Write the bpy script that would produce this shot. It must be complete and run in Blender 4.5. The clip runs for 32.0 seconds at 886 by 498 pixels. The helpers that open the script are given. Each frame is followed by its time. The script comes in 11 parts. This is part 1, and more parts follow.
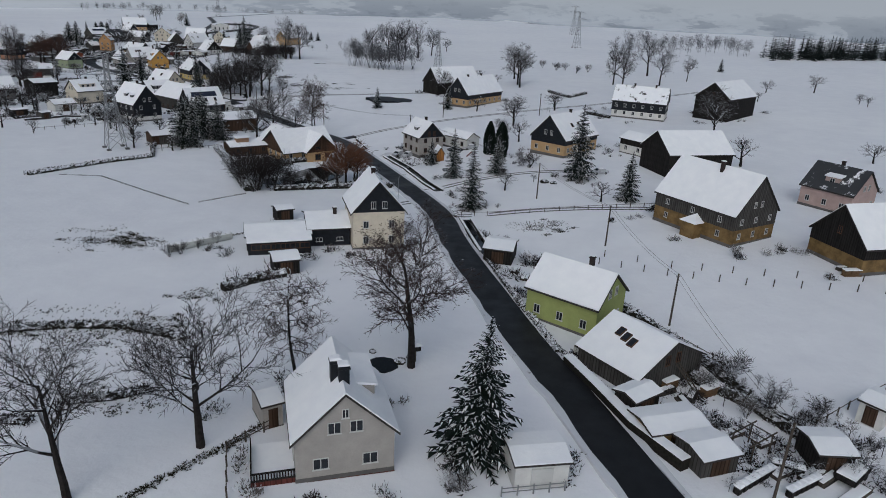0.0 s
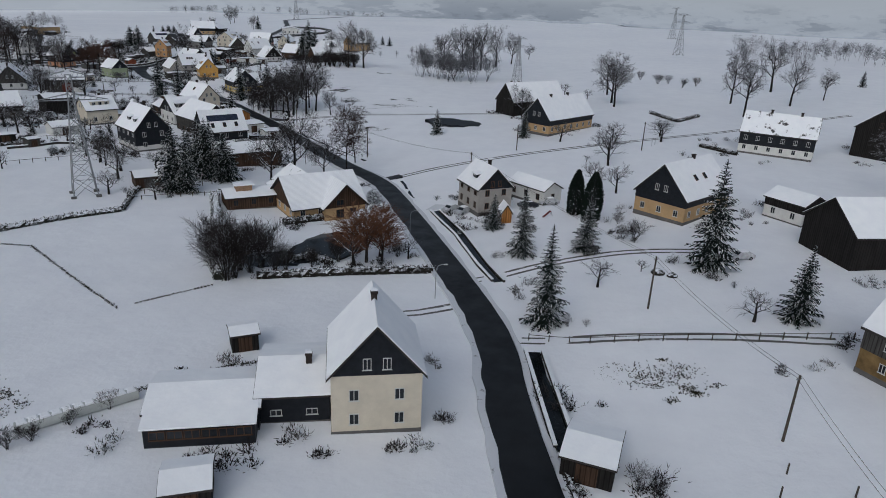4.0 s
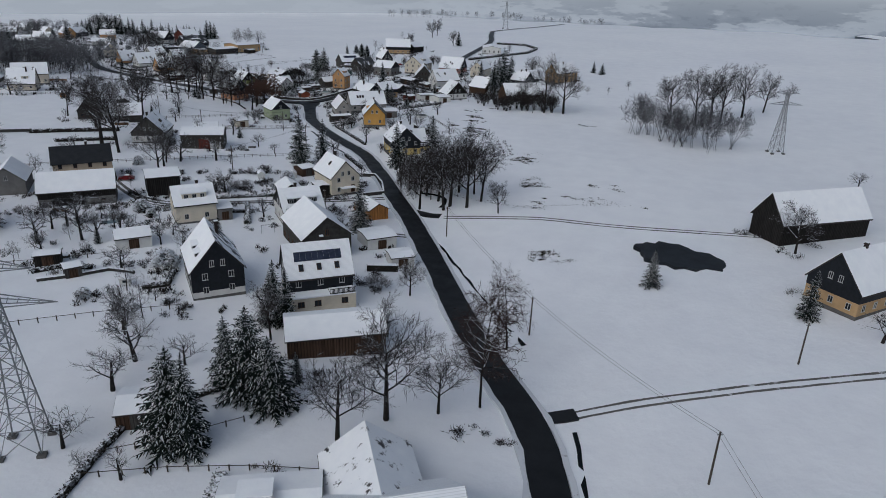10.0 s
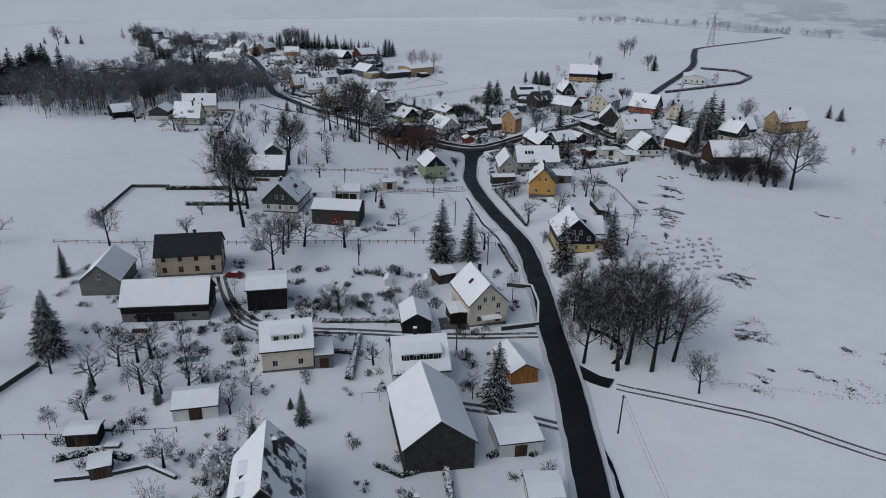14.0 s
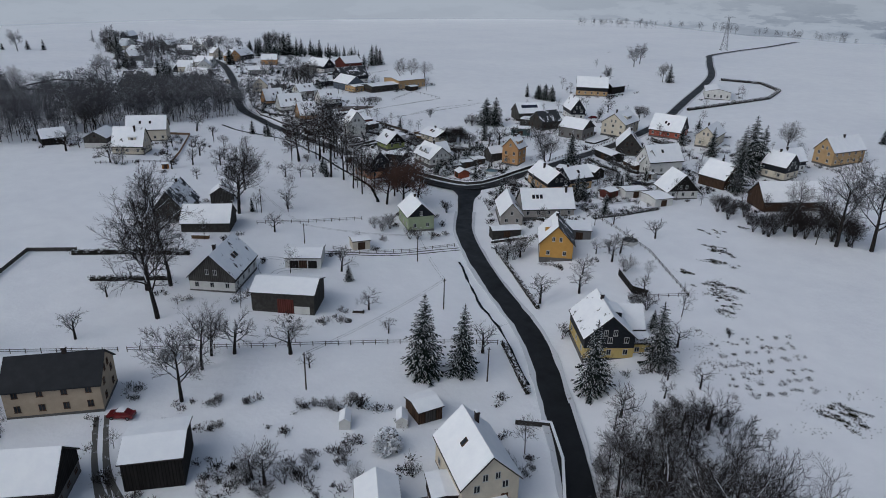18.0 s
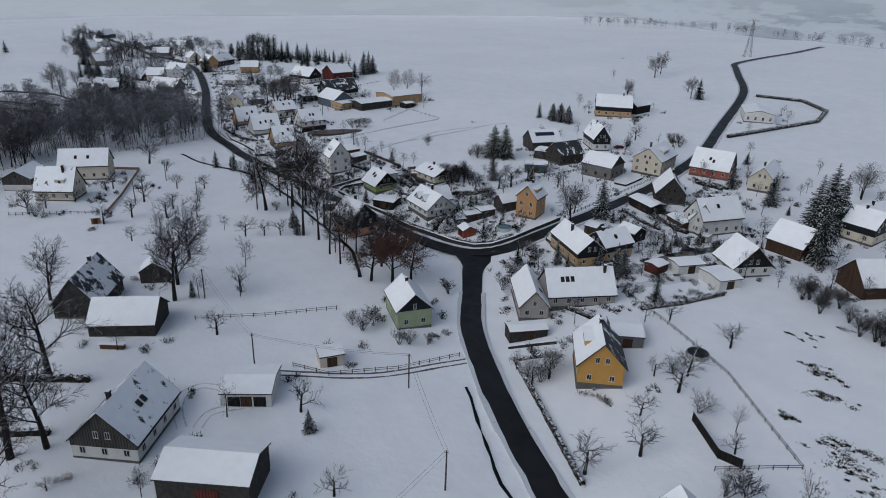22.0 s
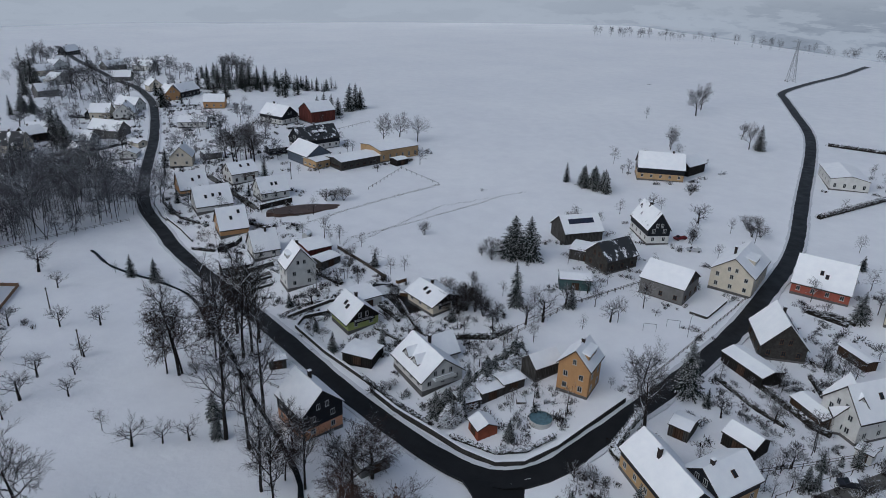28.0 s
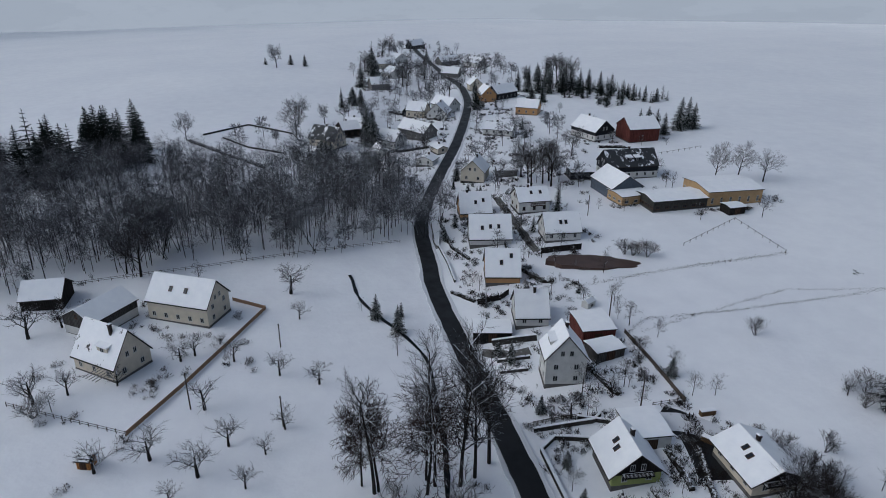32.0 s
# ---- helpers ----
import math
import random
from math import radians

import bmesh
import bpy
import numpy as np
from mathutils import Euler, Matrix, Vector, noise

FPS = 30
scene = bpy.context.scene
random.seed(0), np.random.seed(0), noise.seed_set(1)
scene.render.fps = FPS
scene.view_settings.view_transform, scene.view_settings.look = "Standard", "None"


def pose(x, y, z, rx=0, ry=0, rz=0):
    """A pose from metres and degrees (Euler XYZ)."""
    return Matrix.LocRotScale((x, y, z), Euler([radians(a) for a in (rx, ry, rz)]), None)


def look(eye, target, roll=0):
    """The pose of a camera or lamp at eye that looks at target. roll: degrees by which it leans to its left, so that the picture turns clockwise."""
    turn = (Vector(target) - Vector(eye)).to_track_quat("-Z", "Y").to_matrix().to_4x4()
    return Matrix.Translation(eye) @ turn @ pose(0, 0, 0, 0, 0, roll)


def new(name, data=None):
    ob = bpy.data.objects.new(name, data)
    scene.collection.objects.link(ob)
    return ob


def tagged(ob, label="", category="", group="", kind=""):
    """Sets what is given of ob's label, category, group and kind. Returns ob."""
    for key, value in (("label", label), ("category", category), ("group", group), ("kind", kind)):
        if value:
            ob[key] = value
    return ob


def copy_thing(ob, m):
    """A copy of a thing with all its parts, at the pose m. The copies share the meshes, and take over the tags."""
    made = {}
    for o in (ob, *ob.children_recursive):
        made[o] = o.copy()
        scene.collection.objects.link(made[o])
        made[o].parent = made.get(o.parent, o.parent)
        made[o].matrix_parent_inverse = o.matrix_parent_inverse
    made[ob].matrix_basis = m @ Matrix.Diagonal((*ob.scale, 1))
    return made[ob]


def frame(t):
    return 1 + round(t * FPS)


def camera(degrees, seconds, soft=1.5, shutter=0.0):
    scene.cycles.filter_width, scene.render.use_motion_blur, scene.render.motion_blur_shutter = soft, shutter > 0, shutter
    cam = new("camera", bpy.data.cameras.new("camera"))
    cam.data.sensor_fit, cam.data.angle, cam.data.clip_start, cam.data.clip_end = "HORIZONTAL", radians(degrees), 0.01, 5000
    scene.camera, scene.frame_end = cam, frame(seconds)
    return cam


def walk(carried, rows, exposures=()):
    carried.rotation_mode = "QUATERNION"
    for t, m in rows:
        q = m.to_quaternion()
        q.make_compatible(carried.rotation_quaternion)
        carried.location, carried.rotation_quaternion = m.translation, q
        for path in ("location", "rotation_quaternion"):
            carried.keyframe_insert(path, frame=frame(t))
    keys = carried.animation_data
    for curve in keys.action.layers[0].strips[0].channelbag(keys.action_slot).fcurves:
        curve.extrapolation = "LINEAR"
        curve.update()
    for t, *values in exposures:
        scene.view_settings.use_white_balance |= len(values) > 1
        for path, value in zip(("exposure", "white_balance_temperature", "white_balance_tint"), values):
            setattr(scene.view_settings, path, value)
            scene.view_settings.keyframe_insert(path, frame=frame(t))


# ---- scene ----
cam = camera(67.4, 32.0, 0.9)
METRES, EYE, TILT, LEAN, TURN = 440.0, 40.0, 0.0, 0.0, 0.0
ROWS = [
    (0.0, 0.0, 0.0, 0.0, 1.02, -20.44, -2.73),
    (0.5, 0.0009, 0.0144, 0.0001, 1.3, -20.42, -2.73),
    (1.0, 0.0017, 0.0292, 0.0001, 2.38, -20.44, -2.67),
    (1.5, 0.0026, 0.0443, 0.0002, 2.74, -20.43, -2.59),
    (2.0, 0.0031, 0.0594, 0.0002, 3.89, -20.47, -2.57),
    (2.5, 0.0037, 0.0747, 0.0, 4.71, -20.49, -2.55),
    (4.5, 0.003, 0.1354, 0.0006, 9.66, -20.72, -2.46),
    (5.0, 0.002, 0.1509, 0.0008, 11.43, -20.81, -2.44),
    (5.5, 0.0008, 0.1664, 0.0016, 13.5, -20.93, -2.41),
    (6.0, -0.0009, 0.1819, 0.0037, 15.59, -21.07, -2.33),
    (6.5, -0.0034, 0.1974, 0.0064, 17.63, -21.19, -2.38),
    (7.0, -0.0063, 0.213, 0.0095, 19.65, -21.33, -2.37),
    (7.5, -0.0094, 0.2287, 0.013, 21.7, -21.47, -2.31),
    (8.0, -0.0132, 0.2442, 0.0164, 23.35, -21.56, -2.26),
    (8.5, -0.0175, 0.2596, 0.0202, 24.52, -21.63, -2.24),
    (9.0, -0.0224, 0.275, 0.0239, 25.15, -21.67, -2.2),
    (9.5, -0.0278, 0.2903, 0.0276, 25.52, -21.7, -2.13),
    (10.0, -0.0336, 0.3055, 0.0314, 25.9, -21.72, -2.07),
    (10.5, -0.04, 0.3201, 0.0351, 28.06, -21.82, -1.99),
    (11.0, -0.0463, 0.3348, 0.0391, 34.4, -22.07, -1.71),
    (11.5, -0.0531, 0.3496, 0.0426, 37.75, -22.18, -1.56),
    (12.0, -0.0598, 0.3635, 0.047, 39.4, -22.27, -1.44),
    (12.5, -0.0676, 0.377, 0.0512, 40.85, -22.35, -1.4),
    (13.0, -0.0763, 0.3904, 0.0545, 41.03, -22.35, -1.41),
    (13.5, -0.0853, 0.4035, 0.0582, 41.09, -22.38, -1.41),
    (14.0, -0.0945, 0.4167, 0.0616, 41.33, -22.38, -1.36),
    (14.5, -0.1039, 0.4293, 0.065, 41.31, -22.39, -1.39),
    (15.0, -0.1133, 0.4418, 0.0673, 41.26, -22.38, -1.37),
    (15.5, -0.1229, 0.4542, 0.0672, 41.2, -22.36, -1.38),
    (17.5, -0.1611, 0.5006, 0.0639, 40.98, -22.36, -1.38),
    (18.0, -0.1704, 0.5117, 0.0635, 40.97, -22.41, -1.42),
    (18.5, -0.1806, 0.5234, 0.0632, 40.96, -22.46, -1.46),
    (19.0, -0.1907, 0.5349, 0.0635, 40.94, -22.54, -1.46),
    (19.5, -0.2011, 0.5466, 0.0639, 40.93, -22.62, -1.51),
    (20.0, -0.2115, 0.5582, 0.0648, 40.92, -22.69, -1.54),
    (20.5, -0.222, 0.5699, 0.0661, 40.92, -22.75, -1.63),
    (21.0, -0.2327, 0.5813, 0.0679, 40.9, -22.83, -1.67),
    (21.5, -0.2432, 0.5932, 0.0701, 40.92, -22.88, -1.75),
    (22.0, -0.2538, 0.6046, 0.0728, 40.89, -22.96, -1.79),
    (22.5, -0.2646, 0.6162, 0.0753, 40.84, -23.0, -1.8),
    (23.0, -0.2749, 0.6281, 0.0777, 40.83, -23.02, -1.8),
    (23.5, -0.2854, 0.6398, 0.0802, 40.81, -23.04, -1.82),
    (24.0, -0.296, 0.6513, 0.0827, 40.76, -23.06, -1.87),
    (24.5, -0.3064, 0.663, 0.085, 40.74, -23.06, -1.89),
    (25.0, -0.3168, 0.6744, 0.0874, 40.68, -23.05, -1.91),
    (25.5, -0.3272, 0.6861, 0.0899, 40.65, -23.05, -1.92),
    (27.5, -0.3668, 0.7318, 0.0934, 40.43, -22.97, -1.88),
    (28.0, -0.3769, 0.7433, 0.0925, 40.84, -22.97, -1.84),
    (28.5, -0.3874, 0.7541, 0.0922, 43.56, -23.07, -1.71),
    (29.0, -0.3976, 0.7657, 0.0914, 49.93, -23.28, -1.3),
    (29.5, -0.4077, 0.7768, 0.0907, 55.32, -23.45, -1.02),
    (30.0, -0.4184, 0.7879, 0.09, 58.16, -23.55, -0.85),
    (30.5, -0.4297, 0.7976, 0.089, 60.83, -23.59, -0.76),
    (31.0, -0.4415, 0.8071, 0.0882, 63.57, -23.66, -0.62),
    (31.5, -0.4536, 0.816, 0.0877, 66.29, -23.74, -0.5),
    (32.0, -0.466, 0.8244, 0.0869, 68.43, -23.77, -0.41),
]
walk(cam, [(t, pose(0, 0, EYE, TILT, LEAN, TURN) @ pose(METRES * x, METRES * y, METRES * z, 90 + pitch, roll, yaw)) for t, x, y, z, yaw, pitch, roll in ROWS], [(0, 0.03, 5940, 7), (12, 0.03, 5840, 7), (18, 0.05, 5800, 7), (32, 0.05, 5650, 7)])

# ---- world and light ----
world = bpy.data.worlds.new("overcast_sky")
scene.world = world
world.use_nodes = True
wn, wl = world.node_tree.nodes, world.node_tree.links
sky = wn.new("ShaderNodeTexSky")
sky.sky_type, sky.sun_disc = "NISHITA", False
sky.sun_elevation, sky.sun_rotation = radians(38), radians(200)
sky.air_density, sky.dust_density, sky.ozone_density = 1.0, 4.0, 1.0
grey = wn.new("ShaderNodeHueSaturation")
grey.inputs["Saturation"].default_value = 0.62
wl.new(sky.outputs[0], grey.inputs["Color"])
wl.new(grey.outputs[0], wn["Background"].inputs["Color"])
wn["Background"].inputs["Strength"].default_value = 0.081
sun = new("sun", bpy.data.lights.new("sun", "SUN"))
sun.data.energy, sun.data.angle, sun.data.color = 0.3, radians(30), (1.0, 0.98, 0.95)
sun.matrix_world = look((0, 0, 200), (-40, 140, 60))

# ---- materials ----
def nodes_of(name):
    m = bpy.data.materials.new(name)
    m.use_nodes = True
    n, l = m.node_tree.nodes, m.node_tree.links
    return m, n, l, n["Principled BSDF"]


def noise_of(n, l, scale, detail=4.0, rough=0.6, world_space=True, stretch=None):
    c = n.new("ShaderNodeNewGeometry") if world_space else n.new("ShaderNodeTexCoord")
    out = c.outputs["Position"] if world_space else c.outputs["Object"]
    if stretch:
        mp = n.new("ShaderNodeMapping")
        mp.inputs["Scale"].default_value = stretch
        l.new(out, mp.inputs["Vector"])
        out = mp.outputs[0]
    t = n.new("ShaderNodeTexNoise")
    t.inputs["Scale"].default_value, t.inputs["Detail"].default_value, t.inputs["Roughness"].default_value = scale, detail, rough
    l.new(out, t.inputs["Vector"])
    return t.outputs["Fac"]


def ramp_of(n, l, fac, stops):
    r = n.new("ShaderNodeValToRGB")
    r.color_ramp.elements[0].position, r.color_ramp.elements[0].color = stops[0][0], (*stops[0][1], 1)
    r.color_ramp.elements[1].position, r.color_ramp.elements[1].color = stops[-1][0], (*stops[-1][1], 1)
    for p, c in stops[1:-1]:
        r.color_ramp.elements.new(p).color = (*c, 1)
    l.new(fac, r.inputs["Fac"])
    return r.outputs["Color"]


def mix_of(n, l, kind, fac, a, b):
    x = n.new("ShaderNodeMixRGB")
    x.blend_type = kind
    for i, v in enumerate((fac, a, b)):
        if isinstance(v, (int, float)):
            x.inputs[i].default_value = v
        elif isinstance(v, tuple):
            x.inputs[i].default_value = (*v, 1)
        else:
            l.new(v, x.inputs[i])
    return x.outputs[0]


def bump_of(n, l, bsdf, height, strength, distance):
    b = n.new("ShaderNodeBump")
    b.inputs["Strength"].default_value, b.inputs["Distance"].default_value = strength, distance
    l.new(height, b.inputs["Height"])
    l.new(b.outputs[0], bsdf.inputs["Normal"])


def plain(name, colour, vary=0.25, scale=0.6, grain=14.0, rough=0.8, metal=0.0, bump=0.15, stretch=None, per_object=0.0):
    """A surface with blotches at one scale and grain at another."""
    m, n, l, b = nodes_of(name)
    lo, hi = tuple(c * (1 - vary) for c in colour), tuple(min(1, c * (1 + vary * 0.6)) for c in colour)
    big = ramp_of(n, l, noise_of(n, l, scale, 5.0, 0.6, True, stretch), [(0.3, lo), (0.7, hi)])
    fine = noise_of(n, l, grain, 3.0, 0.7, True, stretch)
    g = ramp_of(n, l, fine, [(0.25, (0.78, 0.78, 0.78)), (0.75, (1.0, 1.0, 1.0))])
    col = mix_of(n, l, "MULTIPLY", 0.8, big, g)
    if per_object:
        oi = n.new("ShaderNodeObjectInfo")
        v = ramp_of(n, l, oi.outputs["Random"], [(0.0, (1 - per_object,) * 3), (1.0, (1.0, 1.0, 1.0))])
        col = mix_of(n, l, "MULTIPLY", 1.0, col, v)
    l.new(col, b.inputs["Base Color"])
    b.inputs["Roughness"].default_value, b.inputs["Metallic"].default_value = rough, metal
    b.inputs["Specular IOR Level"].default_value = 0.12
    bump_of(n, l, b, fine, bump, 0.03)
    return m


def boards(name, colour, pitch=6.0):
    """Vertical timber boards with weathered streaks."""
    m, n, l, b = nodes_of(name)
    streak = noise_of(n, l, 2.2, 5.0, 0.65, True, (1.0, 1.0, 0.12))
    lo, hi = tuple(c * 0.55 for c in colour), tuple(c * 1.35 for c in colour)
    col = ramp_of(n, l, streak, [(0.3, lo), (0.7, hi)])
    tc = n.new("ShaderNodeTexCoord")
    mp = n.new("ShaderNodeMapping")
    mp.inputs["Rotation"].default_value = (0, 0, radians(45))
    l.new(tc.outputs["Object"], mp.inputs["Vector"])
    w = n.new("ShaderNodeTexWave")
    w.bands_direction = "X"
    w.inputs["Scale"].default_value, w.inputs["Distortion"].default_value = pitch * 0.16, 0.3
    l.new(mp.outputs[0], w.inputs["Vector"])
    gap = ramp_of(n, l, w.outputs["Fac"], [(0.0, (0.45, 0.45, 0.45)), (0.25, (1.0, 1.0, 1.0))])
    l.new(mix_of(n, l, "MULTIPLY", 1.0, col, gap), b.inputs["Base Color"])
    b.inputs["Roughness"].default_value = 0.85
    b.inputs["Specular IOR Level"].default_value = 0.12
    bump_of(n, l, b, w.outputs["Fac"], 0.4, 0.03)
    return m


def snowy(name, under, low=0.2, high=0.55, noise_scale=2.5, amount=0.45, rough=0.85):
    """Bark, needles or hedge leaves with snow lying on what faces up, broken by noise."""
    m, n, l, b = nodes_of(name)
    geo = n.new("ShaderNodeNewGeometry")
    sep = n.new("ShaderNodeSeparateXYZ")
    l.new(geo.outputs["Normal"], sep.inputs[0])
    up = ramp_of(n, l, sep.outputs["Z"], [(low, (0, 0, 0)), (high, (1, 1, 1))])
    nz = ramp_of(n, l, noise_of(n, l, noise_scale, 3.0, 0.6), [(1 - amount - 0.08, (0, 0, 0)), (1 - amount + 0.08, (1, 1, 1))])
    mask = mix_of(n, l, "MULTIPLY", 1.0, up, nz)
    dark = ramp_of(n, l, noise_of(n, l, 3.0), [(0.3, tuple(c * 0.6 for c in under)), (0.7, tuple(c * 1.4 for c in under))])
    l.new(mix_of(n, l, "MIX", mask, dark, (0.80, 0.82, 0.86)), b.inputs["Base Color"])
    b.inputs["Roughness"].default_value = rough
    b.inputs["Specular IOR Level"].default_value = 0.1
    return m


def snow_sheet():
    m, n, l, b = nodes_of("snow_field")
    far = ramp_of(n, l, noise_of(n, l, 0.012, 4.0), [(0.3, (0.83, 0.84, 0.87)), (0.7, (0.90, 0.905, 0.92))])
    mid = ramp_of(n, l, noise_of(n, l, 0.16, 6.0, 0.65), [(0.3, (0.93, 0.93, 0.94)), (0.65, (1, 1, 1))])
    col = mix_of(n, l, "MULTIPLY", 1.0, far, mid)
    # stalks and clods that poke through the thin cover
    tuft = ramp_of(n, l, noise_of(n, l, 1.3, 8.0, 0.72), [(0.70, (0, 0, 0)), (0.735, (1, 1, 1))])
    area = ramp_of(n, l, noise_of(n, l, 0.035, 2.0), [(0.54, (0, 0, 0)), (0.66, (1, 1, 1))])
    poke = mix_of(n, l, "MULTIPLY", 1.0, tuft, area)
    col = mix_of(n, l, "MIX", poke, col, (0.13, 0.115, 0.075))
    l.new(col, b.inputs["Base Color"])
    b.inputs["Roughness"].default_value = 0.6
    bump_of(n, l, b, noise_of(n, l, 0.7, 8.0, 0.62), 0.55, 0.25)
    return m


def snow_cover(name, cover=1.0, under=(0.03, 0.032, 0.036), course=0.0):
    """Snow on a roof; less than full cover leaves ragged bare patches of slate."""
    m, n, l, b = nodes_of(name)
    white = ramp_of(n, l, noise_of(n, l, 0.5, 5.0), [(0.3, (0.85, 0.86, 0.885)), (0.7, (0.92, 0.925, 0.935))])
    col = white
    if cover < 1:
        msk = ramp_of(n, l, noise_of(n, l, 0.42, 9.0, 0.66, True, (1.0, 1.0, 0.55)), [(cover - 0.025, (0, 0, 0)), (cover + 0.025, (1, 1, 1))])
        col = mix_of(n, l, "MIX", msk, white, under)
    if course:
        tc = n.new("ShaderNodeTexCoord")
        w = n.new("ShaderNodeTexWave")
        w.bands_direction = "Z"
        w.inputs["Scale"].default_value, w.inputs["Distortion"].default_value = 1.9, 0.4
        l.new(tc.outputs["Object"], w.inputs["Vector"])
        lines = ramp_of(n, l, w.outputs["Fac"], [(0.05, (1 - course,) * 3), (0.3, (1, 1, 1))])
        col = mix_of(n, l, "MULTIPLY", 1.0, col, lines)
    l.new(col, b.inputs["Base Color"])
    b.inputs["Roughness"].default_value = 0.7
    bump_of(n, l, b, noise_of(n, l, 2.2, 6.0), 0.35, 0.08)
    return m


def glassy(name, colour, rough):
    m, n, l, b = nodes_of(name)
    l.new(ramp_of(n, l, noise_of(n, l, 1.5), [(0.3, tuple(c * 0.7 for c in colour)), (0.7, tuple(c * 1.3 for c in colour))]), b.inputs["Base Color"])
    b.inputs["Roughness"].default_value = rough
    b.inputs["Specular IOR Level"].default_value = 0.3
    return m


def asphalt():
    m, n, l, b = nodes_of("wet_asphalt")
    a = ramp_of(n, l, noise_of(n, l, 0.12, 5.0), [(0.3, (0.009, 0.0095, 0.0105)), (0.7, (0.018, 0.0185, 0.020))])
    g = ramp_of(n, l, noise_of(n, l, 9.0, 4.0), [(0.3, (0.7, 0.7, 0.7)), (0.7, (1, 1, 1))])
    l.new(mix_of(n, l, "MULTIPLY", 1.0, a, g), b.inputs["Base Color"])
    l.new(ramp_of(n, l, noise_of(n, l, 0.3, 3.0), [(0.3, (0.42, 0.42, 0.42)), (0.7, (0.62, 0.62, 0.62))]), b.inputs["Roughness"])
    b.inputs["Specular IOR Level"].default_value = 0.24
    bump_of(n, l, b, noise_of(n, l, 30.0), 0.2, 0.01)
    return m


def track_mat(name, amount, under=(0.10, 0.095, 0.085)):
    m, n, l, b = nodes_of(name)
    msk = ramp_of(n, l, noise_of(n, l, 0.8, 7.0, 0.7), [(1 - amount - 0.05, (0, 0, 0)), (1 - amount + 0.05, (1, 1, 1))])
    l.new(mix_of(n, l, "MIX", msk, (0.62, 0.63, 0.66), under), b.inputs["Base Color"])
    b.inputs["Roughness"].default_value = 0.7
    return m


M = {}
M["field"] = snow_sheet()
M["snow"] = snow_cover("snow_layer")
M["thin"] = snow_cover("thin_snow_on_tiles", 1.0, course=0.16)
M["patchy"] = snow_cover("melting_snow_on_slate", 0.53)
M["sparse"] = snow_cover("last_snow_on_slate", 0.42)
M["dusted"] = snow_cover("thin_snow_with_bare_tiles", 0.60, (0.045, 0.04, 0.04))
M["bare"] = plain("bare_slate_roof", (0.028, 0.03, 0.034), rough=0.6)
M["eaves"] = plain("dark_roof_edge", (0.05, 0.045, 0.042), rough=0.7)
M["asphalt"] = asphalt()
M["track"] = track_mat("wheel_track", 0.62)
M["faint"] = track_mat("faint_tyre_mark", 0.40, (0.30, 0.30, 0.31))
M["slush"] = track_mat("slushy_lane", 0.34, (0.16, 0.15, 0.14))
M["cream"] = plain("cream_render", (0.62, 0.56, 0.455), 0.12)
M["sand"] = plain("sand_coloured_render", (0.43, 0.35, 0.26), 0.14)
M["beige"] = plain("beige_render", (0.37, 0.345, 0.32), 0.14)
M["white"] = plain("white_render", (0.64, 0.635, 0.61), 0.12)
M["grey"] = plain("grey_render", (0.17, 0.165, 0.16), 0.2)
M["lime"] = plain("lime_green_render", (0.34, 0.38, 0.14), 0.12)
M["pale_green"] = plain("pale_green_render", (0.32, 0.37, 0.24), 0.12)
M["tan"] = plain("ochre_render", (0.46, 0.31, 0.165), 0.14)
M["ochre"] = plain("stained_ochre_plaster", (0.2, 0.13, 0.055), 0.5)
M["yellow"] = plain("golden_yellow_render", (0.52, 0.29, 0.08), 0.1)
M["straw"] = plain("straw_yellow_render", (0.56, 0.43, 0.17), 0.12)
M["orange"] = plain("orange_render", (0.48, 0.275, 0.13), 0.1)
M["peach"] = plain("salmon_render", (0.58, 0.30, 0.18), 0.12)
M["red"] = plain("brick_red_render", (0.34, 0.10, 0.07), 0.14)
M["pink"] = plain("pale_pink_render", (0.44, 0.33, 0.30), 0.14)
M["slate"] = plain("black_slate_cladding", (0.018, 0.02, 0.025), 0.25, 1.5, 8.0, 0.55)
M["bluegrey"] = plain("blue_grey_cladding", (0.10, 0.12, 0.15), 0.2, 1.5, 8.0, 0.6)
M["teal"] = plain("dark_teal_sheet", (0.07, 0.12, 0.12), 0.2)
M["stone"] = plain("weathered_grey_stone", (0.055, 0.052, 0.048), 0.4, 1.2, 6.0, 0.9, 0, 0.4)
M["plinth"] = plain("concrete_plinth", (0.13, 0.125, 0.12), 0.25)
M["darkwood"] = boards("tarred_boards", (0.02, 0.018, 0.017))
M["brownwood"] = boards("brown_boards", (0.065, 0.04, 0.027))
M["redwood"] = boards("dark_red_boards", (0.11, 0.035, 0.028))
M["greywood"] = boards("weathered_grey_boards", (0.068, 0.064, 0.06))
M["honey"] = boards("orange_stained_boards", (0.36, 0.16, 0.05))
M["frame"] = plain("white_window_frame", (0.55, 0.55, 0.53), 0.08)
M["brownframe"] = plain("brown_window_frame", (0.09, 0.05, 0.03), 0.1)
M["glass"] = glassy("window_glass", (0.02, 0.023, 0.028), 0.08)
M["solar"] = glassy("solar_glass", (0.03, 0.036, 0.06), 0.2)
M["water"] = glassy("dark_water", (0.008, 0.010, 0.011), 0.06)
M["water"].node_tree.nodes["Principled BSDF"].inputs["Specular IOR Level"].default_value = 0.12
M["ice"] = plain("grey_pond_ice", (0.022, 0.025, 0.03), 0.5, 0.3, rough=0.55)
